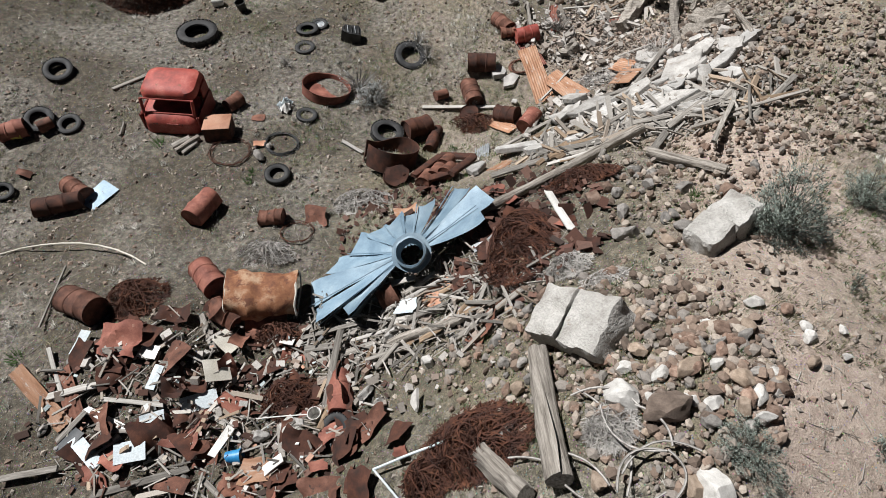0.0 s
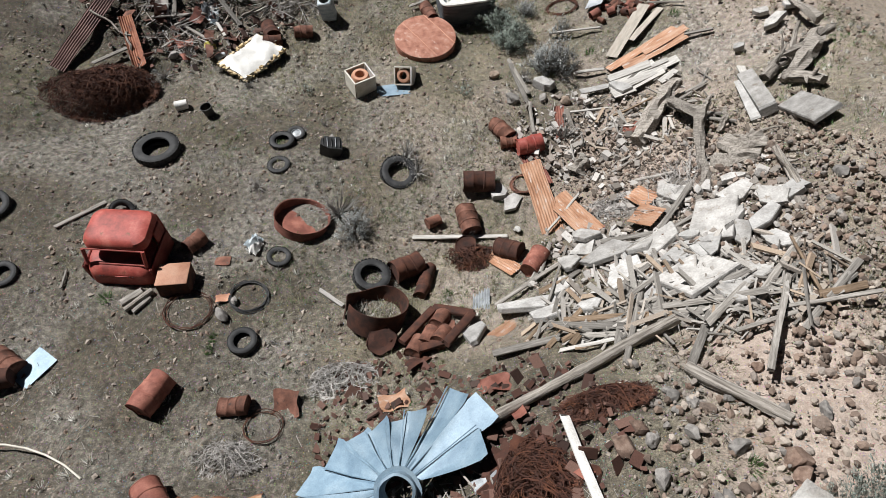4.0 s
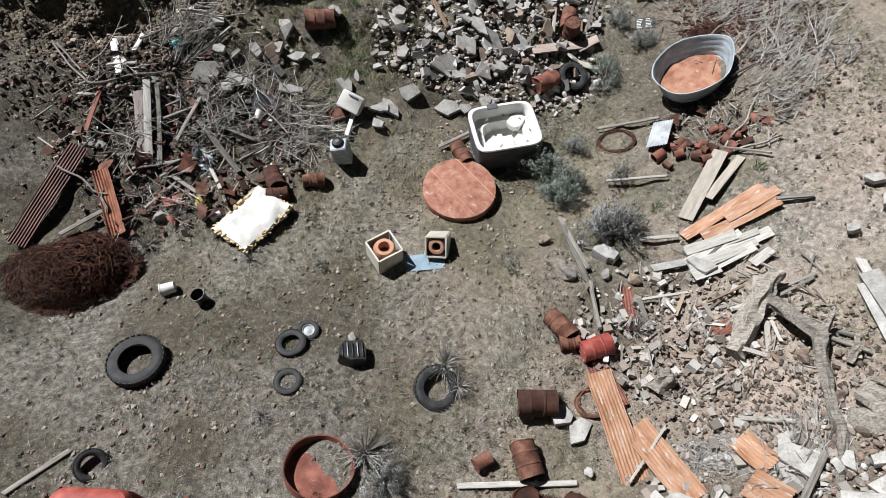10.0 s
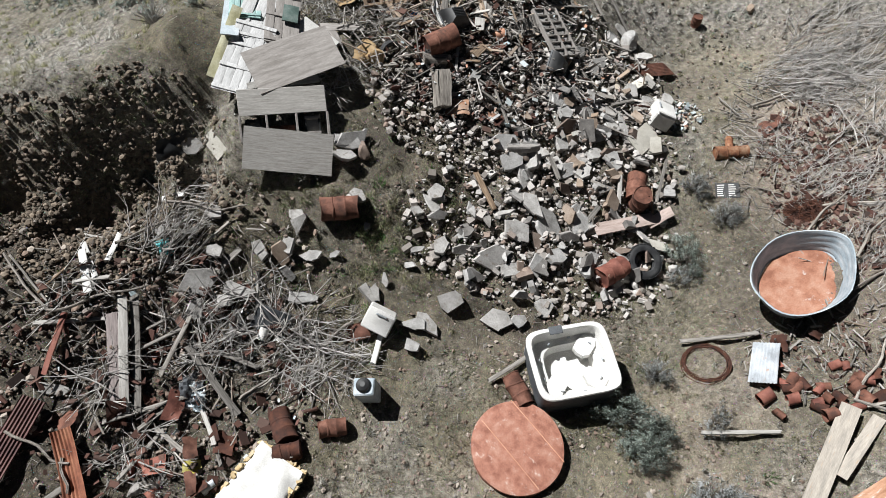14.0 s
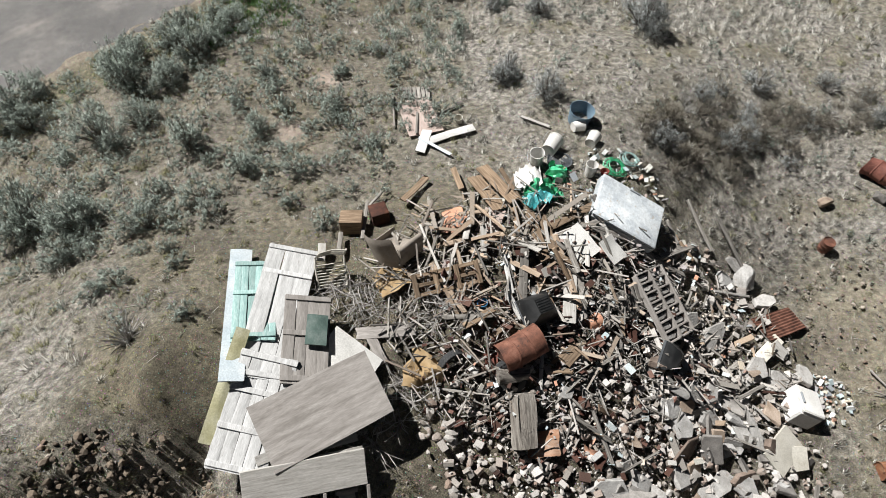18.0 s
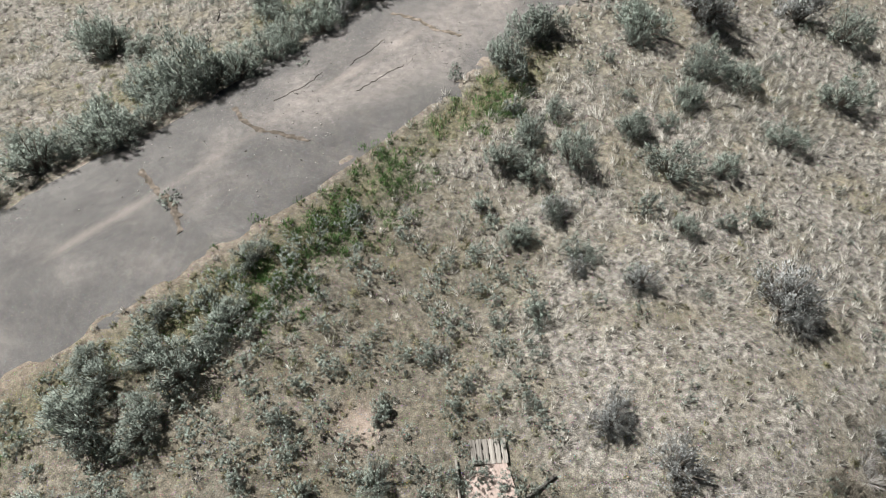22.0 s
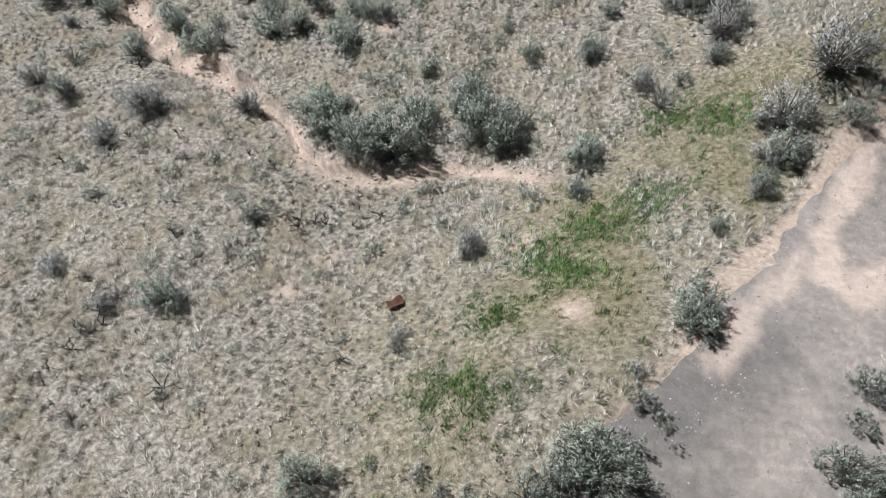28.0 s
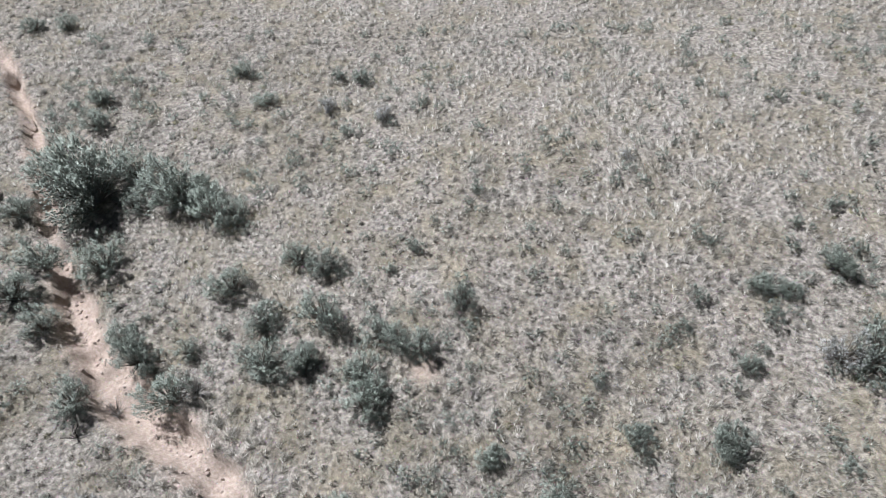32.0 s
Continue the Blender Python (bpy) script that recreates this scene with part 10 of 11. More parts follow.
sagebrush(-2.61, 57.32, 0.5, "small")
sagebrush(-12.37, 46.59, 0.5, "small")
sagebrush(-4.92, 51.91, 0.45, "small")
scrap(-9.35, 64.61, 20, 0.5, 0.35, RUST_DARK, 0.12, 0.08)
tuft(-9.62, 59.53, 0.45)
tuft(-6.28, 60.62, 0.35)
tuft(-1.78, 64.26, 0.30)
tuft(-3.70, 62.99, 0.30)
tuft(-3.02, 61.91, 0.50)
tuft(-5.12, 61.77, 0.35)
tuft(-6.88, 60.20, 0.30)
tuft(-1.53, 69.68, 0.30)
tuft(-4.89, 61.15, 0.25)
tuft(-5.67, 61.00, 0.30)
tuft(-7.87, 60.15, 0.25)

# ---- sagebrush on the flats ----
for sx, sy, sw in ((-17.6, 49.2, 1.5), (-16.3, 49.0, 1.4), (-15.4, 50.2, 1.4), (-14.9, 51.6, 1.2), (-13.6, 50.6, 1.3), (-10.5, 53.7, 1.3), (-9.4, 54.5, 1.2), (-8.8, 55.4, 1.1), (-7.4, 57.0, 1.2), (-5.8, 57.9, 1.0), (-13.9, 35.8, 1.7), (-12.4, 35.6, 1.4), (-15.6, 39.7, 1.6)):
    sagebrush(sx, sy, sw, "green" if sw > 1.15 else "grey")
sagebrush(-18.17, 46.93, 2.06)
sagebrush(-15.14, 40.38, 1.04)
sagebrush(-14.97, 39.16, 1.43)
sagebrush(-12.62, 38.41, 1.51)
sagebrush(-11.61, 38.88, 1.25)
sagebrush(-10.10, 37.92, 1.20)
sagebrush(-12.51, 40.50, 1.62)
sagebrush(-11.28, 40.39, 1.17)
sagebrush(-10.80, 41.56, 1.37)
sagebrush(-12.49, 41.48, 1.22)
sagebrush(-11.37, 42.04, 1.24)
sagebrush(-10.11, 42.71, 1.10)
sagebrush(-10.50, 36.34, 0.75)
sagebrush(-9.36, 36.12, 0.73)
sagebrush(-10.44, 35.22, 1.06)
sagebrush(-12.17, 35.37, 1.33)
sagebrush(-13.55, 35.69, 1.25)
sagebrush(-8.94, 35.49, 0.71)
sagebrush(-12.09, 34.58, 1.04)
sagebrush(-9.65, 34.39, 0.45)
sagebrush(-10.43, 33.41, 0.64)
sagebrush(-9.67, 32.01, 1.15, "bare")
sagebrush(-9.29, 33.97, 0.54)
sagebrush(-6.52, 39.44, 0.85)
sagebrush(-8.52, 40.59, 0.73)
sagebrush(-6.57, 40.75, 0.60)
sagebrush(-1.91, 40.59, 1.04, "grey")
sagebrush(-0.87, 39.66, 1.28, "grey")
sagebrush(2.73, 43.71, 1.85, "grey")
sagebrush(-0.59, 44.13, 1.01, "grey")
sagebrush(-3.41, 45.78, 0.90)
sagebrush(-2.40, 46.57, 0.92)
sagebrush(9.90, 46.68, 0.76, "grey")
sagebrush(-1.85, 45.23, 0.88)
sagebrush(-9.17, 39.42, 0.56)
sagebrush(-8.45, 38.47, 0.82)
sagebrush(-7.16, 36.92, 0.76)
sagebrush(-8.55, 36.91, 0.76)
sagebrush(-7.23, 35.81, 0.60)
sagebrush(-6.32, 35.20, 0.70)
sagebrush(-7.89, 39.23, 0.70)
sagebrush(-7.10, 38.51, 0.54)
sagebrush(-5.45, 38.01, 0.53)
sagebrush(-5.55, 42.24, 0.48)
sagebrush(-9.83, 44.57, 1.01)
sagebrush(-10.83, 33.22, 0.63)
sagebrush(-8.61, 32.46, 0.49)
sagebrush(-16.79, 48.31, 1.69)
sagebrush(-14.98, 49.15, 1.88)
sagebrush(-13.00, 51.93, 2.58)
sagebrush(-14.03, 51.73, 1.72)
sagebrush(-11.73, 52.57, 1.57)
sagebrush(-10.76, 54.07, 1.47)
sagebrush(-9.81, 55.29, 1.52)
sagebrush(-8.37, 56.35, 1.75)
sagebrush(-12.00, 57.36, 1.44)
sagebrush(-17.67, 55.10, 1.98)
sagebrush(-15.77, 54.48, 1.15)
sagebrush(-12.27, 46.31, 0.48, "small")
sagebrush(-4.95, 51.42, 0.41, "small")
sagebrush(-3.27, 51.93, 1.67)
sagebrush(-2.14, 53.42, 1.57)
sagebrush(1.05, 53.68, 1.76)
sagebrush(3.18, 54.47, 2.34, "grey")
sagebrush(3.08, 52.27, 1.53)
sagebrush(2.04, 50.70, 1.14)
sagebrush(4.00, 51.72, 1.35)
sagebrush(8.38, 54.24, 1.66)
sagebrush(7.08, 51.24, 1.36)
sagebrush(6.88, 55.20, 1.87, "grey")
sagebrush(0.14, 49.37, 1.09)
sagebrush(-2.84, 48.97, 1.22)
sagebrush(-3.64, 48.13, 1.05)
sagebrush(-1.72, 48.19, 1.49)
sagebrush(-2.92, 47.77, 1.03)
sagebrush(0.93, 47.90, 1.63)
sagebrush(4.68, 49.32, 1.11)
sagebrush(2.54, 48.14, 1.05)
sagebrush(0.06, 46.55, 0.71)
sagebrush(0.90, 45.90, 0.83)
sagebrush(3.04, 46.50, 0.71)
sagebrush(2.11, 46.15, 0.70)
sagebrush(-2.30, 46.61, 0.85, "grey")
sagebrush(-0.64, 44.47, 0.65)
sagebrush(2.72, 43.63, 1.38, "grey")
sagebrush(2.96, 43.05, 0.97, "grey")
sagebrush(-2.00, 44.69, 0.66, "grey")
sagebrush(-3.19, 45.90, 0.70)
sagebrush(-4.27, 46.86, 0.72)
sagebrush(-11.57, 43.03, 0.83)
sagebrush(-10.52, 42.16, 0.80)
sagebrush(-11.74, 41.96, 0.68)
sagebrush(-12.93, 41.97, 0.91)
sagebrush(-12.67, 40.92, 1.30)
sagebrush(-11.30, 40.84, 0.86)
sagebrush(-10.05, 43.15, 0.83)
sagebrush(-6.51, 41.05, 0.55)
sagebrush(-4.74, 41.57, 0.45)
sagebrush(-1.78, 40.80, 0.97, "grey")
sagebrush(-3.04, 43.40, 0.75)
sagebrush(-6.39, 45.83, 0.42)
sagebrush(-10.71, 43.42, 0.72)
sagebrush(-5.30, 42.32, 0.41, "grey")
sagebrush(-13.86, 51.46, 2.00)
sagebrush(-12.63, 51.58, 1.73)
sagebrush(-11.80, 52.07, 1.35)
sagebrush(-15.11, 49.31, 1.82)
sagebrush(-14.10, 49.72, 1.23)
sagebrush(-11.07, 53.21, 1.42)
sagebrush(-10.02, 54.89, 1.21)
sagebrush(-9.20, 55.84, 1.25)
sagebrush(-7.99, 56.88, 1.77)
sagebrush(-7.04, 57.81, 1.48)
sagebrush(-6.06, 58.32, 1.15)
sagebrush(-8.90, 56.07, 1.10)
sagebrush(-4.60, 58.84, 1.80)
sagebrush(-1.54, 62.78, 1.50)
sagebrush(-3.51, 60.30, 0.68)
sagebrush(-2.86, 59.26, 0.41, "small")
sagebrush(-17.31, 55.12, 1.93)
sagebrush(-11.78, 56.58, 1.31)
sagebrush(-11.01, 59.05, 1.43)
sagebrush(-11.30, 55.90, 0.96)
sagebrush(-16.35, 64.83, 1.09)
sagebrush(-2.68, 57.07, 0.47, "small")
sagebrush(-2.52, 53.52, 1.53)
sagebrush(-3.59, 52.49, 1.20)
sagebrush(-3.16, 51.79, 0.78)
sagebrush(-4.97, 51.63, 0.39, "small")
sagebrush(2.46, 60.24, 2.21, "grey")
sagebrush(0.75, 58.12, 1.59)
sagebrush(2.04, 57.53, 1.72)
sagebrush(0.29, 55.84, 1.49)
sagebrush(-0.80, 55.51, 0.74)
sagebrush(3.26, 54.67, 2.17, "grey")
sagebrush(0.95, 54.21, 1.13)
sagebrush(0.83, 53.14, 0.96)
sagebrush(4.13, 56.41, 1.38, "grey")
sagebrush(4.65, 57.45, 1.27, "grey")
sagebrush(2.55, 51.91, 1.06)
sagebrush(2.03, 50.72, 0.76)
sagebrush(0.26, 50.88, 0.50)
sagebrush(-2.04, 50.08, 0.85)
sagebrush(0.12, 49.41, 0.95)
sagebrush(1.24, 49.84, 0.73)
sagebrush(-1.44, 48.85, 0.69)
sagebrush(-3.24, 50.10, 0.73)
sagebrush(-0.17, 52.31, 0.53)
sagebrush(-2.99, 49.38, 0.71)
sagebrush(5.79, 59.47, 1.02)
sagebrush(7.19, 65.82, 1.26)
sagebrush(-7.03, 66.64, 1.13, "grey")
sagebrush(-9.18, 62.88, 0.81, "grey")
sagebrush(-22.61, 64.21, 1.07, "grey")
sagebrush(-18.24, 64.64, 0.87, "grey")
sagebrush(-20.26, 66.08, 0.90, "grey")
sagebrush(2.57, 55.97, 1.05)
sagebrush(-9.81, 52.59, 0.41, "small")
sagebrush(-0.76, 52.02, 0.39, "small")
sagebrush(-24.72, 75.45, 1.39, "grey")
sagebrush(-23.39, 74.88, 1.15)
sagebrush(-19.90, 73.87, 1.57, "grey")
sagebrush(-20.93, 72.27, 1.29, "grey")
sagebrush(-18.37, 73.99, 0.90, "bare")
sagebrush(-15.61, 73.80, 1.34, "grey")
sagebrush(-12.65, 73.27, 2.19)
sagebrush(-11.01, 71.84, 2.34)
sagebrush(-9.73, 71.66, 2.34)
sagebrush(-8.92, 72.89, 1.96)
sagebrush(-6.74, 72.84, 2.18)
sagebrush(-5.48, 72.22, 1.92)
sagebrush(-6.94, 74.32, 1.57)
sagebrush(-3.02, 70.54, 1.41)
sagebrush(-3.35, 68.86, 0.95)
sagebrush(-7.09, 66.71, 1.09, "grey")
sagebrush(-14.59, 68.45, 0.78)
sagebrush(-16.41, 64.77, 1.38)
sagebrush(-18.43, 63.77, 1.00, "bare")
sagebrush(-17.85, 60.98, 0.90, "bare")
sagebrush(-15.59, 61.61, 0.77, "bare")
sagebrush(-9.08, 63.38, 0.64, "grey")
sagebrush(-11.43, 59.29, 0.81)
sagebrush(-9.59, 59.44, 0.40, "small")
sagebrush(-4.70, 59.08, 1.79)
sagebrush(-5.54, 58.66, 1.07)
sagebrush(-1.70, 62.44, 1.39)
sagebrush(-1.14, 63.75, 0.74)
sagebrush(-3.06, 59.80, 0.49)
sagebrush(-3.44, 61.00, 0.64, "grey")
sagebrush(0.12, 66.18, 0.83)
sagebrush(2.00, 67.91, 1.23)
sagebrush(3.06, 69.20, 1.63)
sagebrush(3.36, 70.64, 1.87, "grey")
sagebrush(5.12, 72.17, 2.82, "grey")
sagebrush(5.50, 70.24, 1.10)
sagebrush(2.66, 75.59, 2.15, "grey")
sagebrush(-2.02, 75.79, 1.12)
sagebrush(-8.53, 75.73, 0.92)
sagebrush(-12.14, 77.35, 1.43)
sagebrush(-19.63, 79.04, 1.51)
sagebrush(-15.54, 78.77, 1.74)
sagebrush(-18.33, 77.75, 1.95)
sagebrush(-21.22, 77.52, 1.46)
sagebrush(-0.05, 72.49, 1.23, "bare")
sagebrush(-8.44, 59.10, 0.64, "grey")
sagebrush(-14.99, 66.74, 0.74, "bare")
sagebrush(1.82, 60.74, 1.02)
sagebrush(0.59, 58.77, 1.40)
sagebrush(1.25, 59.83, 0.74)
sagebrush(-20.55, 66.11, 0.72, "grey")
sagebrush(-18.02, 65.01, 0.87, "bare")
sagebrush(2.07, 73.99, 1.03)
sagebrush(-4.42, 76.09, 0.92)
sagebrush(-10.56, 79.05, 1.23)
sagebrush(-14.27, 78.72, 1.24)
sagebrush(-10.89, 63.41, 0.49, "small")
sagebrush(-0.43, 73.69, 1.06, "grey")
sagebrush(-7.92, 58.69, 0.50, "grey")
sagebrush(-23.78, 86.33, 3.57)
sagebrush(-21.94, 82.76, 1.90)
sagebrush(-24.09, 82.80, 1.66)
sagebrush(-24.52, 81.40, 1.61)
sagebrush(-25.94, 81.01, 1.59)
sagebrush(-23.21, 80.20, 1.34)
sagebrush(-20.11, 79.55, 1.54)
sagebrush(-18.06, 79.30, 0.87)
sagebrush(-15.79, 80.30, 1.33)
sagebrush(-15.00, 82.80, 1.17)
sagebrush(-14.00, 82.34, 1.39)
sagebrush(-13.76, 80.30, 1.99)
sagebrush(-11.92, 79.66, 1.30)
sagebrush(-11.24, 79.28, 1.29)
sagebrush(-11.97, 77.60, 1.03)
sagebrush(-14.25, 78.89, 1.07)
sagebrush(-15.52, 78.69, 1.07)
sagebrush(-9.34, 80.73, 1.10)
sagebrush(-20.06, 85.98, 2.28)
sagebrush(-18.28, 84.77, 1.97)
sagebrush(-17.17, 81.62, 1.38)
sagebrush(-0.05, 80.50, 1.06)
sagebrush(0.71, 80.27, 0.84)
sagebrush(2.29, 81.06, 1.06)
sagebrush(4.97, 82.03, 1.28)
sagebrush(6.93, 82.38, 1.71)
sagebrush(2.27, 77.92, 1.96)
sagebrush(3.06, 77.55, 1.54)
sagebrush(5.37, 78.92, 1.98, "grey")
sagebrush(2.83, 75.50, 1.62, "bare")
sagebrush(2.13, 74.30, 1.05, "grey")
sagebrush(-2.18, 75.88, 0.96)
sagebrush(-4.39, 76.18, 0.59, "small")
sagebrush(-5.24, 77.67, 0.61, "bare")
sagebrush(-0.57, 73.71, 1.07, "grey")
sagebrush(0.12, 72.88, 1.38, "bare")
sagebrush(0.87, 73.44, 0.69)
sagebrush(-2.81, 70.81, 1.51)
sagebrush(-3.47, 69.05, 0.95, "grey")
sagebrush(-12.63, 74.02, 1.51)
sagebrush(-12.65, 72.54, 1.27)
sagebrush(-11.33, 71.77, 1.42)
sagebrush(-10.26, 71.58, 1.60)
sagebrush(-9.04, 73.44, 1.49)
sagebrush(-7.36, 73.67, 1.31)
sagebrush(-5.94, 72.71, 2.01)
sagebrush(-5.64, 71.82, 1.25)
sagebrush(-6.86, 72.29, 1.09)
sagebrush(-9.38, 71.67, 1.25)
sagebrush(-11.87, 73.88, 0.94)
sagebrush(2.85, 70.60, 1.08, "grey")
sagebrush(2.58, 69.22, 1.04, "grey")
sagebrush(1.84, 67.72, 0.84, "grey")
sagebrush(-7.05, 66.67, 0.88, "grey")
sagebrush(-19.57, 74.17, 1.53, "grey")
sagebrush(-20.85, 71.99, 0.90, "grey")
sagebrush(-17.55, 71.17, 0.87, "bare")
sagebrush(-14.39, 68.36, 0.64)
sagebrush(-10.77, 68.64, 0.49, "bare")
sagebrush(-25.86, 85.06, 1.50)
sagebrush(-27.77, 86.18, 1.53)
sagebrush(-23.71, 76.95, 1.24, "bare")
sagebrush(-17.55, 78.03, 1.48, "bare")
sagebrush(-20.21, 77.59, 1.05, "bare")
sagebrush(-23.41, 75.15, 1.18, "bare")
sagebrush(-15.66, 73.92, 1.14, "bare")
sagebrush(-24.61, 79.28, 0.87, "grey")
sagebrush(-23.34, 85.59, 3.01)
sagebrush(-25.13, 86.96, 1.78)
sagebrush(-22.06, 87.18, 2.01)
sagebrush(-21.58, 85.53, 1.29)
sagebrush(-19.88, 85.70, 1.72)
sagebrush(-18.99, 85.67, 1.50)
sagebrush(-17.53, 84.82, 1.25)
sagebrush(-29.74, 96.64, 1.10)
sagebrush(-28.09, 96.64, 1.10)
sagebrush(-24.79, 91.42, 0.99)
sagebrush(-24.54, 89.92, 1.43)
sagebrush(-18.89, 93.04, 1.01)
sagebrush(-17.52, 91.06, 0.97)
sagebrush(-14.49, 92.39, 0.74)
sagebrush(-14.76, 90.45, 0.95, "grey")
sagebrush(-13.48, 92.25, 0.99)
sagebrush(-12.32, 89.49, 0.92, "grey")
sagebrush(-0.60, 87.19, 0.42, "small")
sagebrush(-3.22, 86.24, 0.62, "grey")
sagebrush(2.38, 81.06, 1.05)
sagebrush(3.08, 81.66, 0.71)
sagebrush(-0.08, 80.50, 0.87)
sagebrush(0.50, 80.26, 0.69)
sagebrush(-0.08, 79.35, 0.67)
sagebrush(-2.05, 80.27, 0.70)
sagebrush(-2.66, 79.38, 0.51)
sagebrush(-1.05, 78.00, 0.81)
sagebrush(1.54, 78.07, 1.44, "grey")
sagebrush(-1.49, 82.54, 0.56, "small")
sagebrush(3.00, 83.45, 0.74)
sagebrush(1.56, 82.72, 0.55)
sagebrush(-2.15, 75.84, 0.92)
sagebrush(-4.29, 76.30, 0.63)
sagebrush(-5.35, 77.78, 0.50)
sagebrush(-8.54, 75.80, 0.79)
sagebrush(-8.97, 77.59, 0.67, "bare")
sagebrush(-24.81, 91.47, 0.74)
sagebrush(-10.96, 82.88, 0.78)
sagebrush(-9.79, 83.50, 0.49, "small")
sagebrush(-11.70, 82.04, 0.57)
sagebrush(-12.39, 78.34, 1.38)


# ---- loose rubble between the larger things ----
def spread(cx, cy, rx, ry, n, seed):
    """n chance places in an oval, denser towards its middle."""
    r = random.Random(seed)
    out = []
    for _ in range(n):
        a, q = r.uniform(0, 2 * math.pi), r.random() ** 0.62
        out.append((cx + rx * q * math.cos(a), cy + ry * q * math.sin(a)))
    return out


def scatter_planks(cx, cy, rx, ry, n, way=None, seed=1, size=(0.5, 1.5), mats=(WOOD, WOOD, WOOD_BROWN, WOOD_PALE), lift=0.2):
    r = random.Random(seed)
    for x, y in spread(cx, cy, rx, ry, n, seed):
        a = radians(way + r.gauss(0, 28)) if way is not None else r.uniform(0, math.pi)
        L = r.uniform(*size)
        dx, dy = math.cos(a) * L / 2, math.sin(a) * L / 2
        plank(x - dx, y - dy, x + dx, y + dy, r.uniform(0.05, 0.15), r.uniform(0.025, 0.06), r.choice(mats), r.uniform(0.03, lift), r.uniform(0.03, lift))


def scatter_rocks(cx, cy, rx, ry, n, seed, size=(0.18, 0.45), mats=(ROCK, ROCK, ROCK_GREY), lift=0.0, kinds=("round", "block")):
    r = random.Random(seed)
    for x, y in spread(cx, cy, rx, ry, n, seed):
        rock(x, y, r.uniform(size[0] ** 0.5, size[1] ** 0.5) ** 2, r.choice(mats), r.choice(kinds), 1.0, None, r.uniform(0, lift))


def scatter_slabs(cx, cy, rx, ry, n, seed, size=(0.3, 0.8), tip=25, mats=(CONCRETE, CONCRETE, CONCRETE_PALE)):
    r = random.Random(seed)
    for x, y in spread(cx, cy, rx, ry, n, seed):
        L = r.uniform(*size)
        slab(x, y, r.uniform(0, 360), L, L * r.uniform(0.35, 0.8), r.uniform(0.06, 0.17), r.choice(mats), r.uniform(-tip, tip), r.uniform(-tip, tip), r.uniform(0.06, 0.24), r.choice((4, 4, 5, 5, 6)), 0.5)


def scatter_scrap(cx, cy, rx, ry, n, seed, size=(0.25, 0.7), mats=(RUST, RUST_DARK, RUST_DARK, RUST_RED)):
    r = random.Random(seed)
    for x, y in spread(cx, cy, rx, ry, n, seed):
        L = r.uniform(*size)
        scrap(x, y, r.uniform(0, 360), L, L * r.uniform(0.4, 0.9), r.choice(mats), r.uniform(0.06, 0.16), r.uniform(0.05, 0.2), r.uniform(-30, 30), r.uniform(-30, 30))


scatter_planks(-0.6, 5.7, 2.2, 1.0, 32, 25, 3, (0.4, 1.4))
scatter_planks(5.0, 10.2, 2.5, 1.0, 30, 32, 4, (0.8, 2.4), (WOOD, WOOD, WOOD, WOOD_BROWN), 0.4)
scatter_planks(4.4, 12.2, 2.4, 1.3, 8, 38, 41, (0.6, 1.8), (WOOD, WOOD, WOOD_BROWN), 0.36)
scatter_planks(3.0, 10.4, 1.4, 0.9, 14, 38, 5, (1.0, 2.2))
scatter_planks(-4.6, 3.8, 3.2, 2.0, 8, None, 6)
scatter_planks(6.0, 17.6, 1.8, 1.6, 8, 25, 7)
scatter_planks(-8.4, 24.0, 3.2, 2.4, 14, None, 8, (0.6, 1.8))
scatter_planks(-1.4, 34.2, 2.6, 1.9, 28, 115, 9, (0.6, 1.9), (WOOD_TAN, WOOD_TAN, WOOD_BROWN, WOOD, WOOD_PALE), 0.45)
scatter_planks(-3.2, 34.4, 1.8, 1.4, 8, None, 42, (0.4, 1.1), (WOOD_TAN, WOOD_BROWN, WOOD_TAN), 0.35)
scatter_planks(2.4, 33.4, 2.4, 2.2, 12, None, 10, (0.4, 1.2), lift=0.35)
scatter_planks(0.6, 30.0, 3.2, 2.6, 10, None, 27, (0.4, 1.3), (WOOD_BROWN, WOOD, WOOD_BROWN, WOOD), 0.45)
scatter_planks(3.6, 28.6, 1.8, 2.0, 4, 70, 28, (0.5, 1.4), (WOOD, WOOD_BROWN, WOOD_PALE), 0.4)
scatter_rocks(3.25, 3.0, 1.15, 1.2, 74, 11, (0.1, 0.34), (ROCK_RED, ROCK_RED, ROCK, ROCK_TAN, ROCK_GREY), 0.0, ("round", "block", "block", "flat"))
scatter_rocks(1.4, 3.6, 1.7, 1.5, 34, 12, (0.12, 0.34), (ROCK_GREY, ROCK_RED, ROCK, ROCK_TAN), 0.05, ("round", "block", "block"))
scatter_rocks(4.4, 7.4, 1.5, 1.4, 20, 13, (0.14, 0.42), (ROCK_GREY, ROCK, ROCK_RED))
scatter_rocks(7.3, 11.4, 1.9, 2.4, 36, 14, (0.12, 0.36), (ROCK, ROCK_RED, ROCK_TAN, ROCK_TAN, ROCK_GREY), 0.0, ("block", "block", "flat"))
scatter_rocks(6.6, 15.0, 1.8, 2.0, 12, 15, (0.15, 0.45), (ROCK, ROCK_GREY, ROCK_TAN))
scatter_rocks(0.3, 30.6, 3.6, 2.4, 24, 16, (0.15, 0.4), (ROCK_GREY, CONCRETE, ROCK), 0.1, ("block", "flat"))
scatter_slabs(5.2, 12.6, 2.3, 1.5, 20, 21, (0.4, 1.3), 13, (CONCRETE, CONCRETE, CONCRETE_PALE))
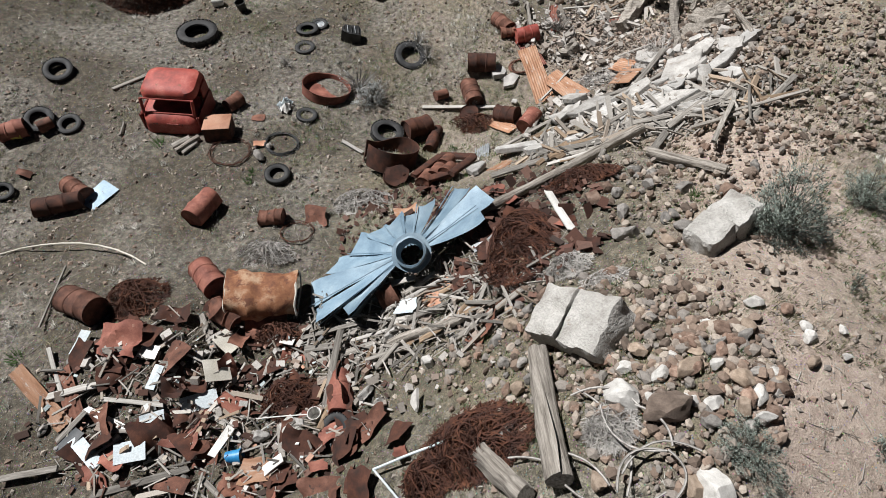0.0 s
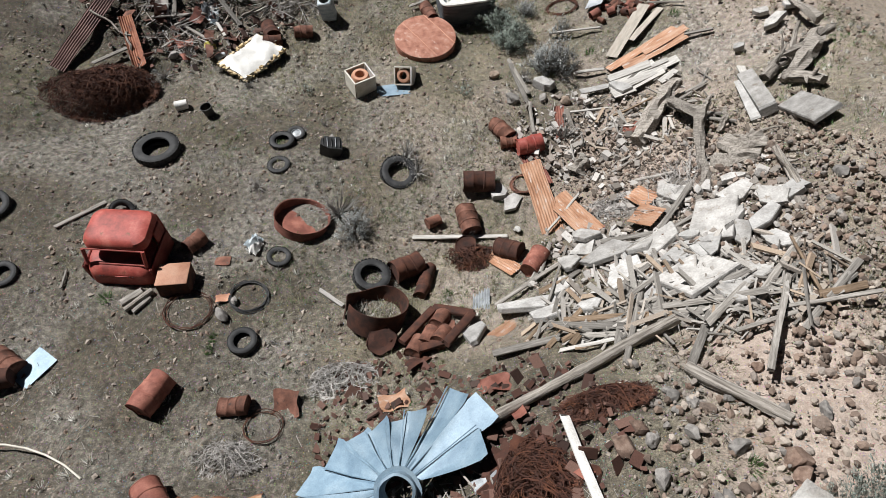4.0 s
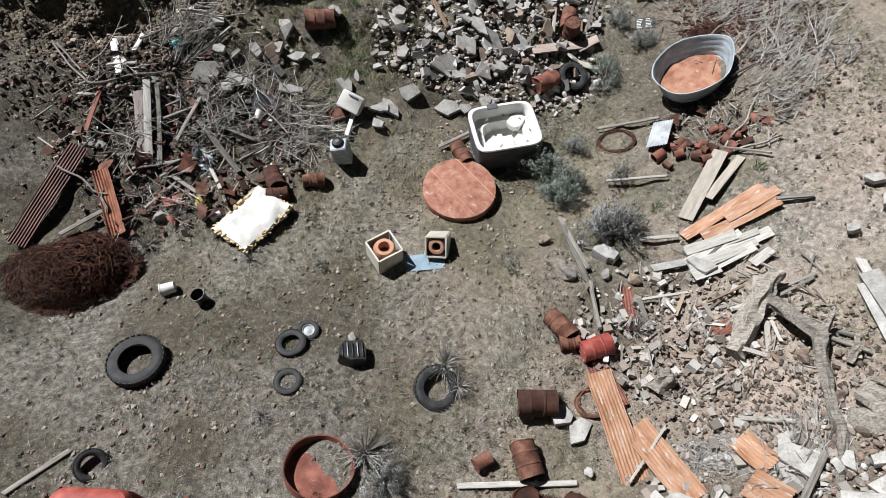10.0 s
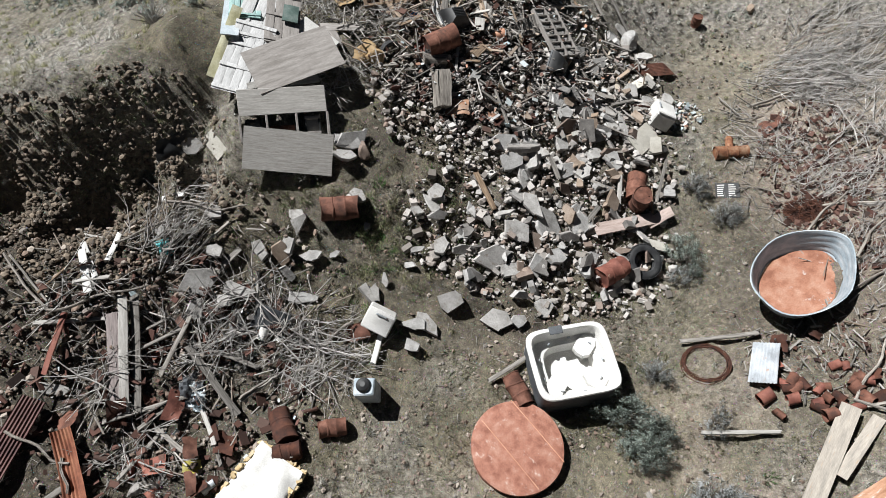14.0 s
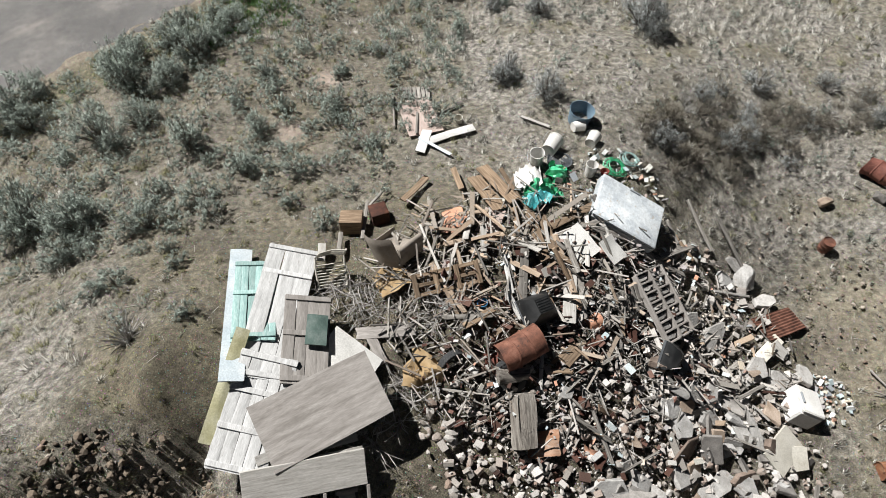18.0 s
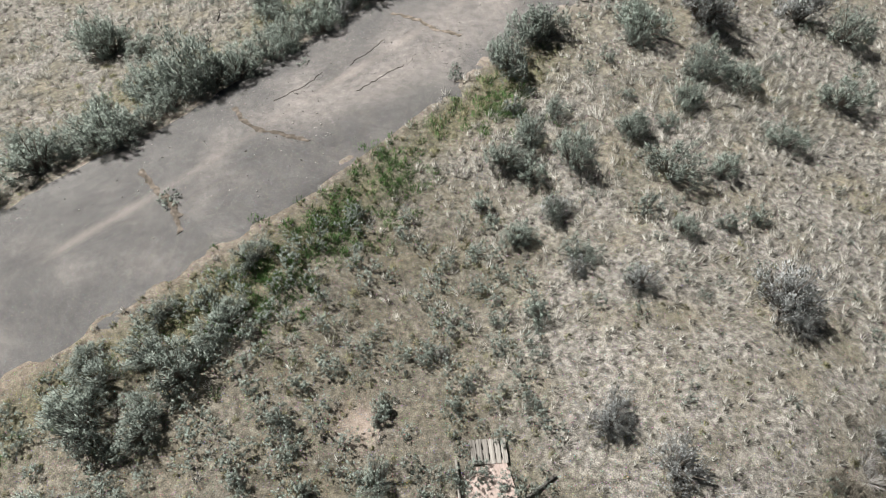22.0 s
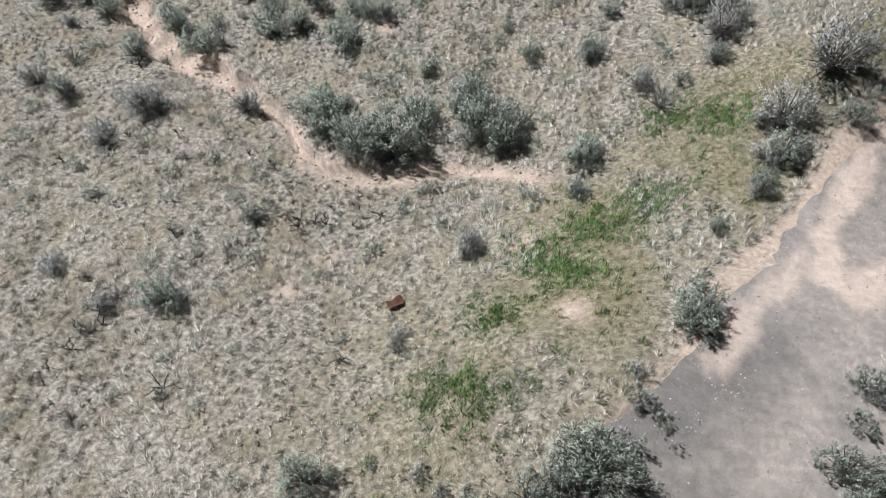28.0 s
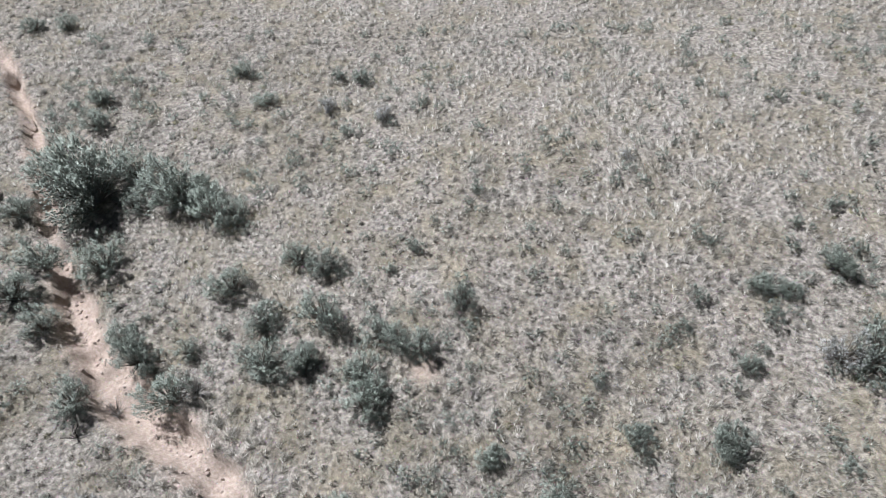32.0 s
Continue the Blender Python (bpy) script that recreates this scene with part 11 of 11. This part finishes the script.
scatter_slabs(1.0, 27.0, 3.0, 1.6, 52, 22, (0.35, 1.05), 42, (CONCRETE, ROCK_GREY, CONCRETE, ROCK, CONCRETE_PALE))
scatter_slabs(2.4, 30.4, 2.6, 2.6, 60, 23, (0.35, 1.2), 42, (CONCRETE, ROCK_GREY, ROCK_TAN, ROCK, CONCRETE_PALE))
scatter_slabs(-3.4, 26.6, 2.6, 1.3, 16, 24)
scatter_slabs(-7.6, 25.6, 1.8, 1.4, 10, 25)
scatter_slabs(-1.4, 4.4, 2.0, 1.2, 8, 26, (0.25, 0.5))
scatter_scrap(-4.6, 3.8, 3.2, 1.9, 34, 31, (0.4, 0.95))
scatter_scrap(-2.2, 2.9, 1.8, 1.0, 14, 32)
scatter_scrap(1.6, 7.4, 1.0, 1.8, 14, 33)
scatter_scrap(-8.6, 22.6, 2.4, 2.0, 12, 34)
scatter_scrap(-0.6, 32.6, 2.6, 2.4, 14, 35, (0.2, 0.5), (RUST, RUST_RED, SALMON, RUST_DARK))
scatter_scrap(6.8, 23.5, 1.5, 1.0, 10, 36, (0.2, 0.45), (RUST, RUST_DARK, RUST_RED))
_r = random.Random(71)
for cx, cy in spread(6.5, 22.9, 1.2, 0.7, 24, 72):
    junk_can(cx, cy, _r.uniform(0, 360), _r.uniform(0.08, 0.15), _r.uniform(0.2, 0.36), _r.choice((RUST, RUST_DARK, RUST_RED)), "dented rusty can in a heap of cans")


def pieces(name, label, category, mat, spots, shape, seed):
    """Many small solids as one mesh. spots: x, y, length, width, height, lift."""
    rs = np.random.RandomState(seed)
    S = np.array(spots)
    n = len(S)
    if shape == "stone":
        t = (1 + 5 ** 0.5) / 2
        V = np.array([(-1, t, 0), (1, t, 0), (-1, -t, 0), (1, -t, 0), (0, -1, t), (0, 1, t), (0, -1, -t), (0, 1, -t), (t, 0, -1), (t, 0, 1), (-t, 0, -1), (-t, 0, 1)]) / 3.8
        Fc = np.array([(0, 11, 5), (0, 5, 1), (0, 1, 7), (0, 7, 10), (0, 10, 11), (1, 5, 9), (5, 11, 4), (11, 10, 2), (10, 7, 6), (7, 1, 8), (3, 9, 4), (3, 4, 2), (3, 2, 6), (3, 6, 8), (3, 8, 9), (4, 9, 5), (2, 4, 11), (6, 2, 10), (8, 6, 7), (9, 8, 1)])
    elif shape == "pebble":
        V = np.array([(0.5, 0, 0), (0, 0.5, 0), (-0.5, 0, 0), (0, -0.5, 0), (0.1, 0, 0.5), (0, 0, -0.5)])
        Fc = np.array([(0, 1, 4), (1, 2, 4), (2, 3, 4), (3, 0, 4), (1, 0, 5), (2, 1, 5), (3, 2, 5), (0, 3, 5)])
    else:
        V = np.array([(x, y, z) for z in (-0.5, 0.5) for x, y in ((-0.5, -0.5), (0.5, -0.5), (0.5, 0.5), (-0.5, 0.5))])
        Fc = np.array([(0, 2, 1), (0, 3, 2), (4, 5, 6), (4, 6, 7), (0, 1, 5), (0, 5, 4), (1, 2, 6), (1, 6, 5), (2, 3, 7), (2, 7, 6), (3, 0, 4), (3, 4, 7)])
    k = len(V)
    v = V[None] * (1 + rs.uniform(-0.28, 0.28, (n, k, 3)) * (1 if shape == "stone" else 0.35)) * S[:, None, 2:5]
    a, b, c = rs.uniform(0, 2 * np.pi, n), rs.normal(0, 0.28, n), rs.normal(0, 0.28, n)
    if shape == "flake":
        b, c = b * 1.6, c * 1.6
    ca, sa, cb, sb, cc, sc = np.cos(a), np.sin(a), np.cos(b), np.sin(b), np.cos(c), np.sin(c)
    Rz = np.stack([np.stack([ca, -sa, 0 * a], -1), np.stack([sa, ca, 0 * a], -1), np.stack([0 * a, 0 * a, 1 + 0 * a], -1)], 1)
    Rx = np.stack([np.stack([1 + 0 * b, 0 * b, 0 * b], -1), np.stack([0 * b, cb, -sb], -1), np.stack([0 * b, sb, cb], -1)], 1)
    Ry = np.stack([np.stack([cc, 0 * c, sc], -1), np.stack([0 * c, 1 + 0 * c, 0 * c], -1), np.stack([-sc, 0 * c, cc], -1)], 1)
    v = np.einsum("nij,nkj->nki", Rz @ Rx @ Ry, v)
    v += np.stack([S[:, 0], S[:, 1], ground(S[:, 0], S[:, 1]) + S[:, 5] + S[:, 4] * 0.2], -1)[:, None]
    f = (Fc[None] + (np.arange(n) * k)[:, None, None]).reshape(-1, 3)
    me = bpy.data.meshes.new(name)
    me.vertices.add(n * k)
    me.vertices.foreach_set("co", v.ravel())
    me.loops.add(f.size)
    me.loops.foreach_set("vertex_index", f.ravel().astype(np.int32))
    me.polygons.add(len(f))
    me.polygons.foreach_set("loop_start", np.arange(0, f.size, 3))
    me.polygons.foreach_set("use_smooth", np.zeros(len(f), bool))
    me.update()
    me.materials.append(mat)
    return tagged(new(name, me), label, category, kind="stuff")


def medley(name, *stops, rough=0.92, fine=45.0):
    """Loose pieces, each of one tone out of several."""
    def build(nt, bsdf):
        v = coords(nt, (1, 1, 1), "Object", False)
        c = ramp(nt, chance(nt, 0, 1, True), *[(i / max(1, len(stops) - 1), s) for i, s in enumerate(stops)])
        small = noise_tex(nt, v, fine, 4)
        c = mix(nt, 0.6, c, ramp(nt, small, (0.3, (0.5, 0.5, 0.5)), (0.7, (1.1, 1.1, 1.1))), "MULTIPLY")
        nt.links.new(c, bsdf.inputs["Base Color"])
        bsdf.inputs["Roughness"].default_value = rough
        bump(nt, bsdf, small, 0.4, 0.006)
    return material(name, build)


STONES = medley("loose_stone", (0.10, 0.075, 0.06), (0.19, 0.14, 0.11), (0.28, 0.205, 0.16), (0.22, 0.203, 0.187), (0.33, 0.28, 0.238), (0.46, 0.40, 0.34))
CHIPS = medley("concrete_chip", (0.17, 0.15, 0.13), (0.30, 0.272, 0.245), (0.42, 0.395, 0.37), (0.60, 0.575, 0.545), (0.26, 0.19, 0.15), (0.38, 0.355, 0.33), (0.52, 0.495, 0.47))
SPLINTERS = medley("splinter", (0.10, 0.092, 0.083), (0.19, 0.177, 0.16), (0.31, 0.292, 0.268), (0.45, 0.427, 0.398), (0.18, 0.137, 0.10))
FLAKES = medley("rust_flake", (0.035, 0.018, 0.014), (0.07, 0.03, 0.02), (0.11, 0.05, 0.038), (0.155, 0.085, 0.065), (0.05, 0.035, 0.03))
LITTER = medley("litter", (0.7, 0.69, 0.66), (0.45, 0.55, 0.58), (0.6, 0.52, 0.42), (0.28, 0.3, 0.32), (0.55, 0.3, 0.2))
CLODS = medley("earth_clod", (0.08, 0.063, 0.048), (0.13, 0.103, 0.078), (0.19, 0.15, 0.112), (0.29, 0.232, 0.175))


def heap(n, cx, cy, rx, ry, lo, hi, flat=(0.8, 0.7), lift=0.12, rs=np.random.RandomState(77)):
    a, q = rs.uniform(0, 2 * np.pi, n), rs.uniform(0, 1, n) ** 0.58
    s = lo * (hi / lo) ** (rs.uniform(0, 1, n) ** 1.6)
    return np.stack([cx + rx * q * np.cos(a), cy + ry * q * np.sin(a), s, s * flat[0] * rs.uniform(0.7, 1.1, n), s * flat[1] * rs.uniform(0.7, 1.1, n), rs.uniform(0, lift, n)], 1)


def valley_pebbles():
    rs = np.random.RandomState(9)
    n = 60000
    x, y = rs.uniform(-14, 12, n), rs.uniform(-1, 30, n)
    keep = rs.uniform(0, 1, n) < 0.3 + 0.6 * (grain(x, y, 1.6, 41) > 0.1)
    s = 0.024 * (7 ** (rs.uniform(0, 1, n) ** 2.4))
    return np.stack([x, y, s, s * 0.8, s * 0.6, 0 * s], 1)[keep]


def valley_twigs():
    rs = np.random.RandomState(19)
    n = 9000
    x, y = rs.uniform(-14, 12, n), rs.uniform(-1, 36, n)
    keep = (grain(x, y, 1.9, 43) > -0.2) | (rs.uniform(0, 1, n) < 0.3)
    s = rs.uniform(0.06, 0.34, n)
    return np.stack([x, y, s, 0.007 + 0 * s, 0.007 + 0 * s, rs.uniform(0, 0.02, n)], 1)[keep]


pieces("pebbles", "small tan and grey pebbles strewn over the earth", "pebbles", STONES, valley_pebbles(), "pebble", 11)
pieces("dry_twigs", "thin dry twigs and stalks on the earth", "twigs", SPLINTERS, valley_twigs(), "block", 12)
BARK_BITS = medley("bark_bits", (0.06, 0.045, 0.035), (0.12, 0.095, 0.075), (0.2, 0.165, 0.135), (0.32, 0.28, 0.24))
pieces("bark_litter", "rotten bark and wood crumbs round the dead trees", "bark", BARK_BITS, np.concatenate([heap(1500, 6.6, 15.6, 2.6, 2.0, 0.03, 0.17, (0.5, 0.35), 0.06), heap(600, 4.6, 16.6, 1.8, 1.8, 0.03, 0.14, (0.5, 0.35), 0.05)]), "block", 15)
pieces("loose_stones", "brown and grey stones strewn over the slope", "stones", STONES, np.concatenate([
    heap(1100, 3.0, 3.2, 1.45, 1.8, 0.05, 0.26, (0.85, 0.7), 0.04), heap(480, 1.5, 4.0, 1.5, 1.7, 0.04, 0.24, (0.85, 0.7), 0.06), heap(260, 4.6, 6.6, 1.6, 2.2, 0.05, 0.2), heap(2600, 7.3, 11.2, 2.6, 3.4, 0.04, 0.24), heap(700, 6.2, 15.2, 2.6, 2.6, 0.05, 0.2),
    heap(300, 4.6, 7.6, 2.0, 1.8, 0.05, 0.2), heap(900, -8.5, 24.5, 4.4, 3.6, 0.05, 0.22), heap(260, 8.0, 33.0, 3.0, 3.6, 0.04, 0.16), heap(160, 5.5, 36.0, 2.4, 2.4, 0.04, 0.13), heap(500, 10.5, 22, 2.4, 5.0, 0.04, 0.18)]), "stone", 1)
pieces("rubble_stones", "pale and brown lumps of broken rubble", "rubble", CHIPS, np.concatenate([heap(1300, -1.0, 30.6, 3.2, 1.7, 0.04, 0.27, (0.75, 0.6), 0.12), heap(600, 2.4, 30.6, 2.8, 2.6, 0.05, 0.32, (0.75, 0.55), 0.15), heap(500, 0.8, 27.0, 3.6, 1.6, 0.06, 0.3, (0.85, 0.7), 0.1), heap(700, 5.0, 12.4, 2.8, 1.8, 0.05, 0.22, (0.85, 0.7), 0.12)]), "stone", 18)
pieces("concrete_chips", "broken chips of concrete and pale stone", "rubble", CHIPS, np.concatenate([
    heap(900, 0.8, 27.4, 4.0, 2.2, 0.04, 0.26, (0.75, 0.55), 0.12), heap(1200, 0.4, 31.2, 4.4, 3.0, 0.03, 0.2, (0.75, 0.5), 0.22), heap(500, 5.3, 13.2, 2.6, 2.0, 0.06, 0.3, (0.8, 0.4)), heap(300, 4.4, 17.4, 2.2, 2.0, 0.06, 0.25),
    heap(140, -1.0, 4.6, 2.2, 1.6, 0.05, 0.2), heap(200, -4.5, 4.0, 3.0, 1.8, 0.06, 0.22), heap(350, 2.8, 33.4, 2.6, 2.6, 0.06, 0.25)]), "block", 2)
pieces("wood_splinters", "splintered grey laths and sticks", "splinters", SPLINTERS, np.concatenate([
    heap(650, -0.6, 5.7, 2.4, 1.4, 0.2, 0.8, (0.07, 0.05), 0.2), heap(420, 5.0, 10.5, 2.6, 1.3, 0.2, 0.9, (0.07, 0.05), 0.2), heap(500, -4.5, 3.9, 3.4, 2.1, 0.15, 0.6, (0.08, 0.05), 0.2), heap(380, -8.2, 24.2, 4.2, 3.2, 0.2, 0.8, (0.05, 0.04), 0.2),
    heap(200, 5.4, 17.4, 2.6, 2.2, 0.2, 0.9, (0.06, 0.05), 0.12), heap(1500, -1.4, 33.2, 3.8, 3.0, 0.15, 0.9, (0.05, 0.035), 0.35), heap(500, 2.4, 33.4, 2.8, 2.6, 0.15, 0.6, (0.09, 0.06), 0.3), heap(700, 9.0, 29.5, 2.6, 4.5, 0.3, 1.0, (0.03, 0.03), 0.12), heap(300, 7.2, 23.8, 2.0, 1.4, 0.2, 0.6, (0.08, 0.05), 0.1)]), "block", 3)
BOARDS = medley("board_scrap", (0.30, 0.22, 0.155), (0.42, 0.33, 0.25), (0.27, 0.25, 0.225), (0.40, 0.375, 0.345), (0.55, 0.52, 0.48), (0.24, 0.175, 0.12))
pieces("board_scraps", "short broken boards and laths on the heaps", "boards", BOARDS, np.concatenate([
    heap(130, -2.6, 34.4, 2.6, 1.7, 0.25, 1.2, (0.1, 0.025), 0.35), heap(90, 1.6, 32.8, 2.6, 2.2, 0.25, 0.8, (0.16, 0.05), 0.3), heap(110, 4.8, 10.6, 2.7, 1.3, 0.4, 1.3, (0.1, 0.05), 0.35), heap(60, 5.6, 17.4, 2.0, 1.6, 0.3, 1.0, (0.14, 0.05), 0.15), heap(40, -4.6, 3.8, 3.0, 1.8, 0.3, 0.9, (0.14, 0.04), 0.2)]), "block", 17)
pieces("rust_flakes", "flakes and shreds of rusty sheet metal", "scrap", FLAKES, np.concatenate([
    heap(420, -4.6, 3.9, 3.6, 2.3, 0.05, 0.24, (0.7, 0.1), 0.15), heap(350, 1.5, 7.2, 1.6, 2.4, 0.08, 0.35, (0.7, 0.12), 0.2), heap(300, -1.0, 8.6, 1.6, 1.6, 0.06, 0.3, (0.7, 0.12), 0.1), heap(400, -8.4, 23.2, 3.4, 3.0, 0.08, 0.35, (0.7, 0.12), 0.2),
    heap(220, 7.4, 23.7, 2.2, 1.2, 0.03, 0.12, (0.8, 0.4), 0.05), heap(1700, 9.2, 28.8, 2.0, 3.6, 0.03, 0.2, (0.8, 0.45), 0.05), heap(400, -1.0, 32.4, 3.4, 2.8, 0.06, 0.3, (0.7, 0.12), 0.3)]), "flake", 4)
pieces("litter", "small pale scraps of plastic, paper and board", "litter", LITTER, np.concatenate([
    heap(140, -4.4, 4.0, 3.4, 2.0, 0.04, 0.16, (0.7, 0.08), 0.25), heap(420, 0.2, 33.4, 4.0, 3.2, 0.05, 0.22, (0.7, 0.12), 0.35), heap(160, 0.5, 36.6, 1.6, 1.2, 0.05, 0.22, (0.7, 0.2), 0.15), heap(60, -8.0, 24.0, 3.6, 2.8, 0.05, 0.16, (0.7, 0.1), 0.2), heap(120, 5.6, 32.2, 0.6, 0.6, 0.05, 0.2, (0.7, 0.3), 0.1)]), "flake", 5)
pieces("earth_clods", "dark clods of earth on the cut bank", "clods", CLODS, np.concatenate([
    heap(2600, -11.6, 27.2, 4.6, 2.0, 0.05, 0.22, (0.8, 0.7), 0.05), heap(600, -11.8, 25.2, 3.0, 2.0, 0.05, 0.2, (0.8, 0.7), 0.05), heap(500, -9.2, 28.9, 1.6, 1.4, 0.05, 0.2, (0.8, 0.7), 0.03)]), "stone", 6)


def road_gravel():
    """Loose gravel on the lane, thick along its crown and at its far end."""
    rs = np.random.RandomState(23)
    x, y = rs.uniform(-18, 9, 60000), rs.uniform(41, 74, 60000)
    d, s = near_line(x, y, ROAD)
    keep = (d < ROAD_HALF - 0.05) & (rs.uniform(0, 1, 60000) < (0.12 + 0.5 * (grain(x, y, 1.4, 71) > 0.1)) * step(44, 54, y))
    x, y, d = x[keep], y[keep], d[keep]
    q = 0.026 * (3 ** (rs.uniform(0, 1, len(x)) ** 2))
    return np.stack([x, y, q, q * 0.9, q * 0.7, land(x, y) - ground(x, y) + 0.03 + 0.03 * np.cos(d / ROAD_HALF * 1.5)], 1)


def gully_clods():
    rs = np.random.RandomState(29)
    out = []
    for (ax, ay), (bx, by) in zip(GULLY[2:], GULLY[3:]):
        k = int(34 * math.hypot(bx - ax, by - ay))
        f = rs.uniform(0, 1, k)
        q = 0.03 * (5 ** (rs.uniform(0, 1, k) ** 2.4))
        out.append(np.stack([ax + (bx - ax) * f + rs.normal(0, 0.4, k), ay + (by - ay) * f + rs.normal(0, 0.4, k), q, q * 0.85, q * 0.7, 0 * q], 1))
    return np.concatenate(out)


GRAVEL = medley("road_gravel", (0.16, 0.15, 0.145), (0.27, 0.25, 0.24), (0.36, 0.335, 0.32), (0.45, 0.42, 0.40))
PINK_CLODS = medley("clay_clod", (0.24, 0.19, 0.165), (0.36, 0.295, 0.26), (0.46, 0.39, 0.35))
pieces("road_gravel", "loose pinkish grey gravel on the asphalt", "gravel", GRAVEL, road_gravel(), "pebble", 13)
pieces("clay_clods", "pinkish clods of clay along the gully", "clods", PINK_CLODS, gully_clods(), "stone", 14)


# ---- soil and weeds in the road's cracks ----
def crack(points, wide):
    """A jagged strip of earth that fills a crack, 4 mm above the asphalt."""
    g = Geo()
    P = []
    for (ax, ay), (bx, by) in zip(points, points[1:]):
        n = max(3, int(math.hypot(bx - ax, by - ay) / 0.14))
        P += [(ax + (bx - ax) * k / n + rnd.uniform(-0.05, 0.05), ay + (by - ay) * k / n + rnd.uniform(-0.05, 0.05)) for k in range(n)]
    for i, (x, y) in enumerate(P):
        w = wide * rnd.uniform(0.25, 1.0)
        d = near_line(np.float64(x), np.float64(y), ROAD)[0]
        z = float(land(np.float64(x), np.float64(y))) + 0.04 + 0.03 * math.cos(float(d) / ROAD_HALF * 1.5)
        g.v += [(x - w * 0.6, y - w * 0.6, z - 0.004), (x, y, z + 0.012), (x + w * 0.6, y + w * 0.6, z - 0.004)]
    for i in range(len(P) - 1):
        g.f += [(i * 3, i * 3 + 1, i * 3 + 4, i * 3 + 3), (i * 3 + 1, i * 3 + 2, i * 3 + 5, i * 3 + 4)]
    return solid("road_crack", g, EARTH_FILL, Matrix(), "crack in the asphalt filled with dry earth", "crack", "road cracks")


EARTH_FILL = worn("earth_fill", (0.07, 0.058, 0.045), (0.15, 0.125, 0.10), (0.30, 0.25, 0.21), 0.95, 0.0, 6, 60, 0.5, 0.01)
for c in (((-13.6, 47.8), (-12.9, 47.0), (-12.2, 46.3), (-11.7, 45.3)), ((-11.6, 50.4), (-11.1, 49.7), (-10.5, 49.2), (-9.6, 48.9), (-8.9, 48.6)), ((-7.1, 55.3), (-6.4, 54.9), (-5.5, 54.0), (-4.6, 53.6))):
    crack(c, 0.14)
crack(((-12.6, 46.7), (-12.2, 46.3), (-11.9, 45.8)), 0.2)
for c in (((-10.4, 50.6), (-9.6, 51.2), (-9.0, 52.1)), ((-8.3, 52.3), (-7.2, 53.8)), ((-7.9, 50.9), (-7.0, 51.9), (-6.4, 52.3)), ((-4.6, 56.4), (-3.4, 55.9), (-2.6, 55.2))):
    crack(c, 0.02)


def crack_weeds():
    """Dry and green tufts rooted in the wide cracks."""
    rs = np.random.RandomState(61)
    out = []
    for ax, ay, bx, by, k in ((-13.6, 47.8, -11.7, 45.3, 26), (-11.6, 50.4, -10.5, 49.2, 30), (-10.5, 49.2, -8.9, 48.6, 26), (-12.6, 46.7, -11.9, 45.8, 22)):
        f = rs.uniform(0, 1, k)
        out.append(np.stack([ax + (bx - ax) * f + rs.normal(0, 0.06, k), ay + (by - ay) * f + rs.normal(0, 0.06, k), rs.uniform(0.4, 0.8, k)], 1))
    S = np.concatenate(out)
    tufts("crack_straw", "dry tufts rooted in the road's cracks", STRAW, S[::2], 20, 0.2, 0.1, 0.008)
    tufts("crack_weeds", "low green tufts rooted in the road's cracks", STRAW_GREEN, S[1::2], 20, 0.18, 0.1, 0.008)


crack_weeds()
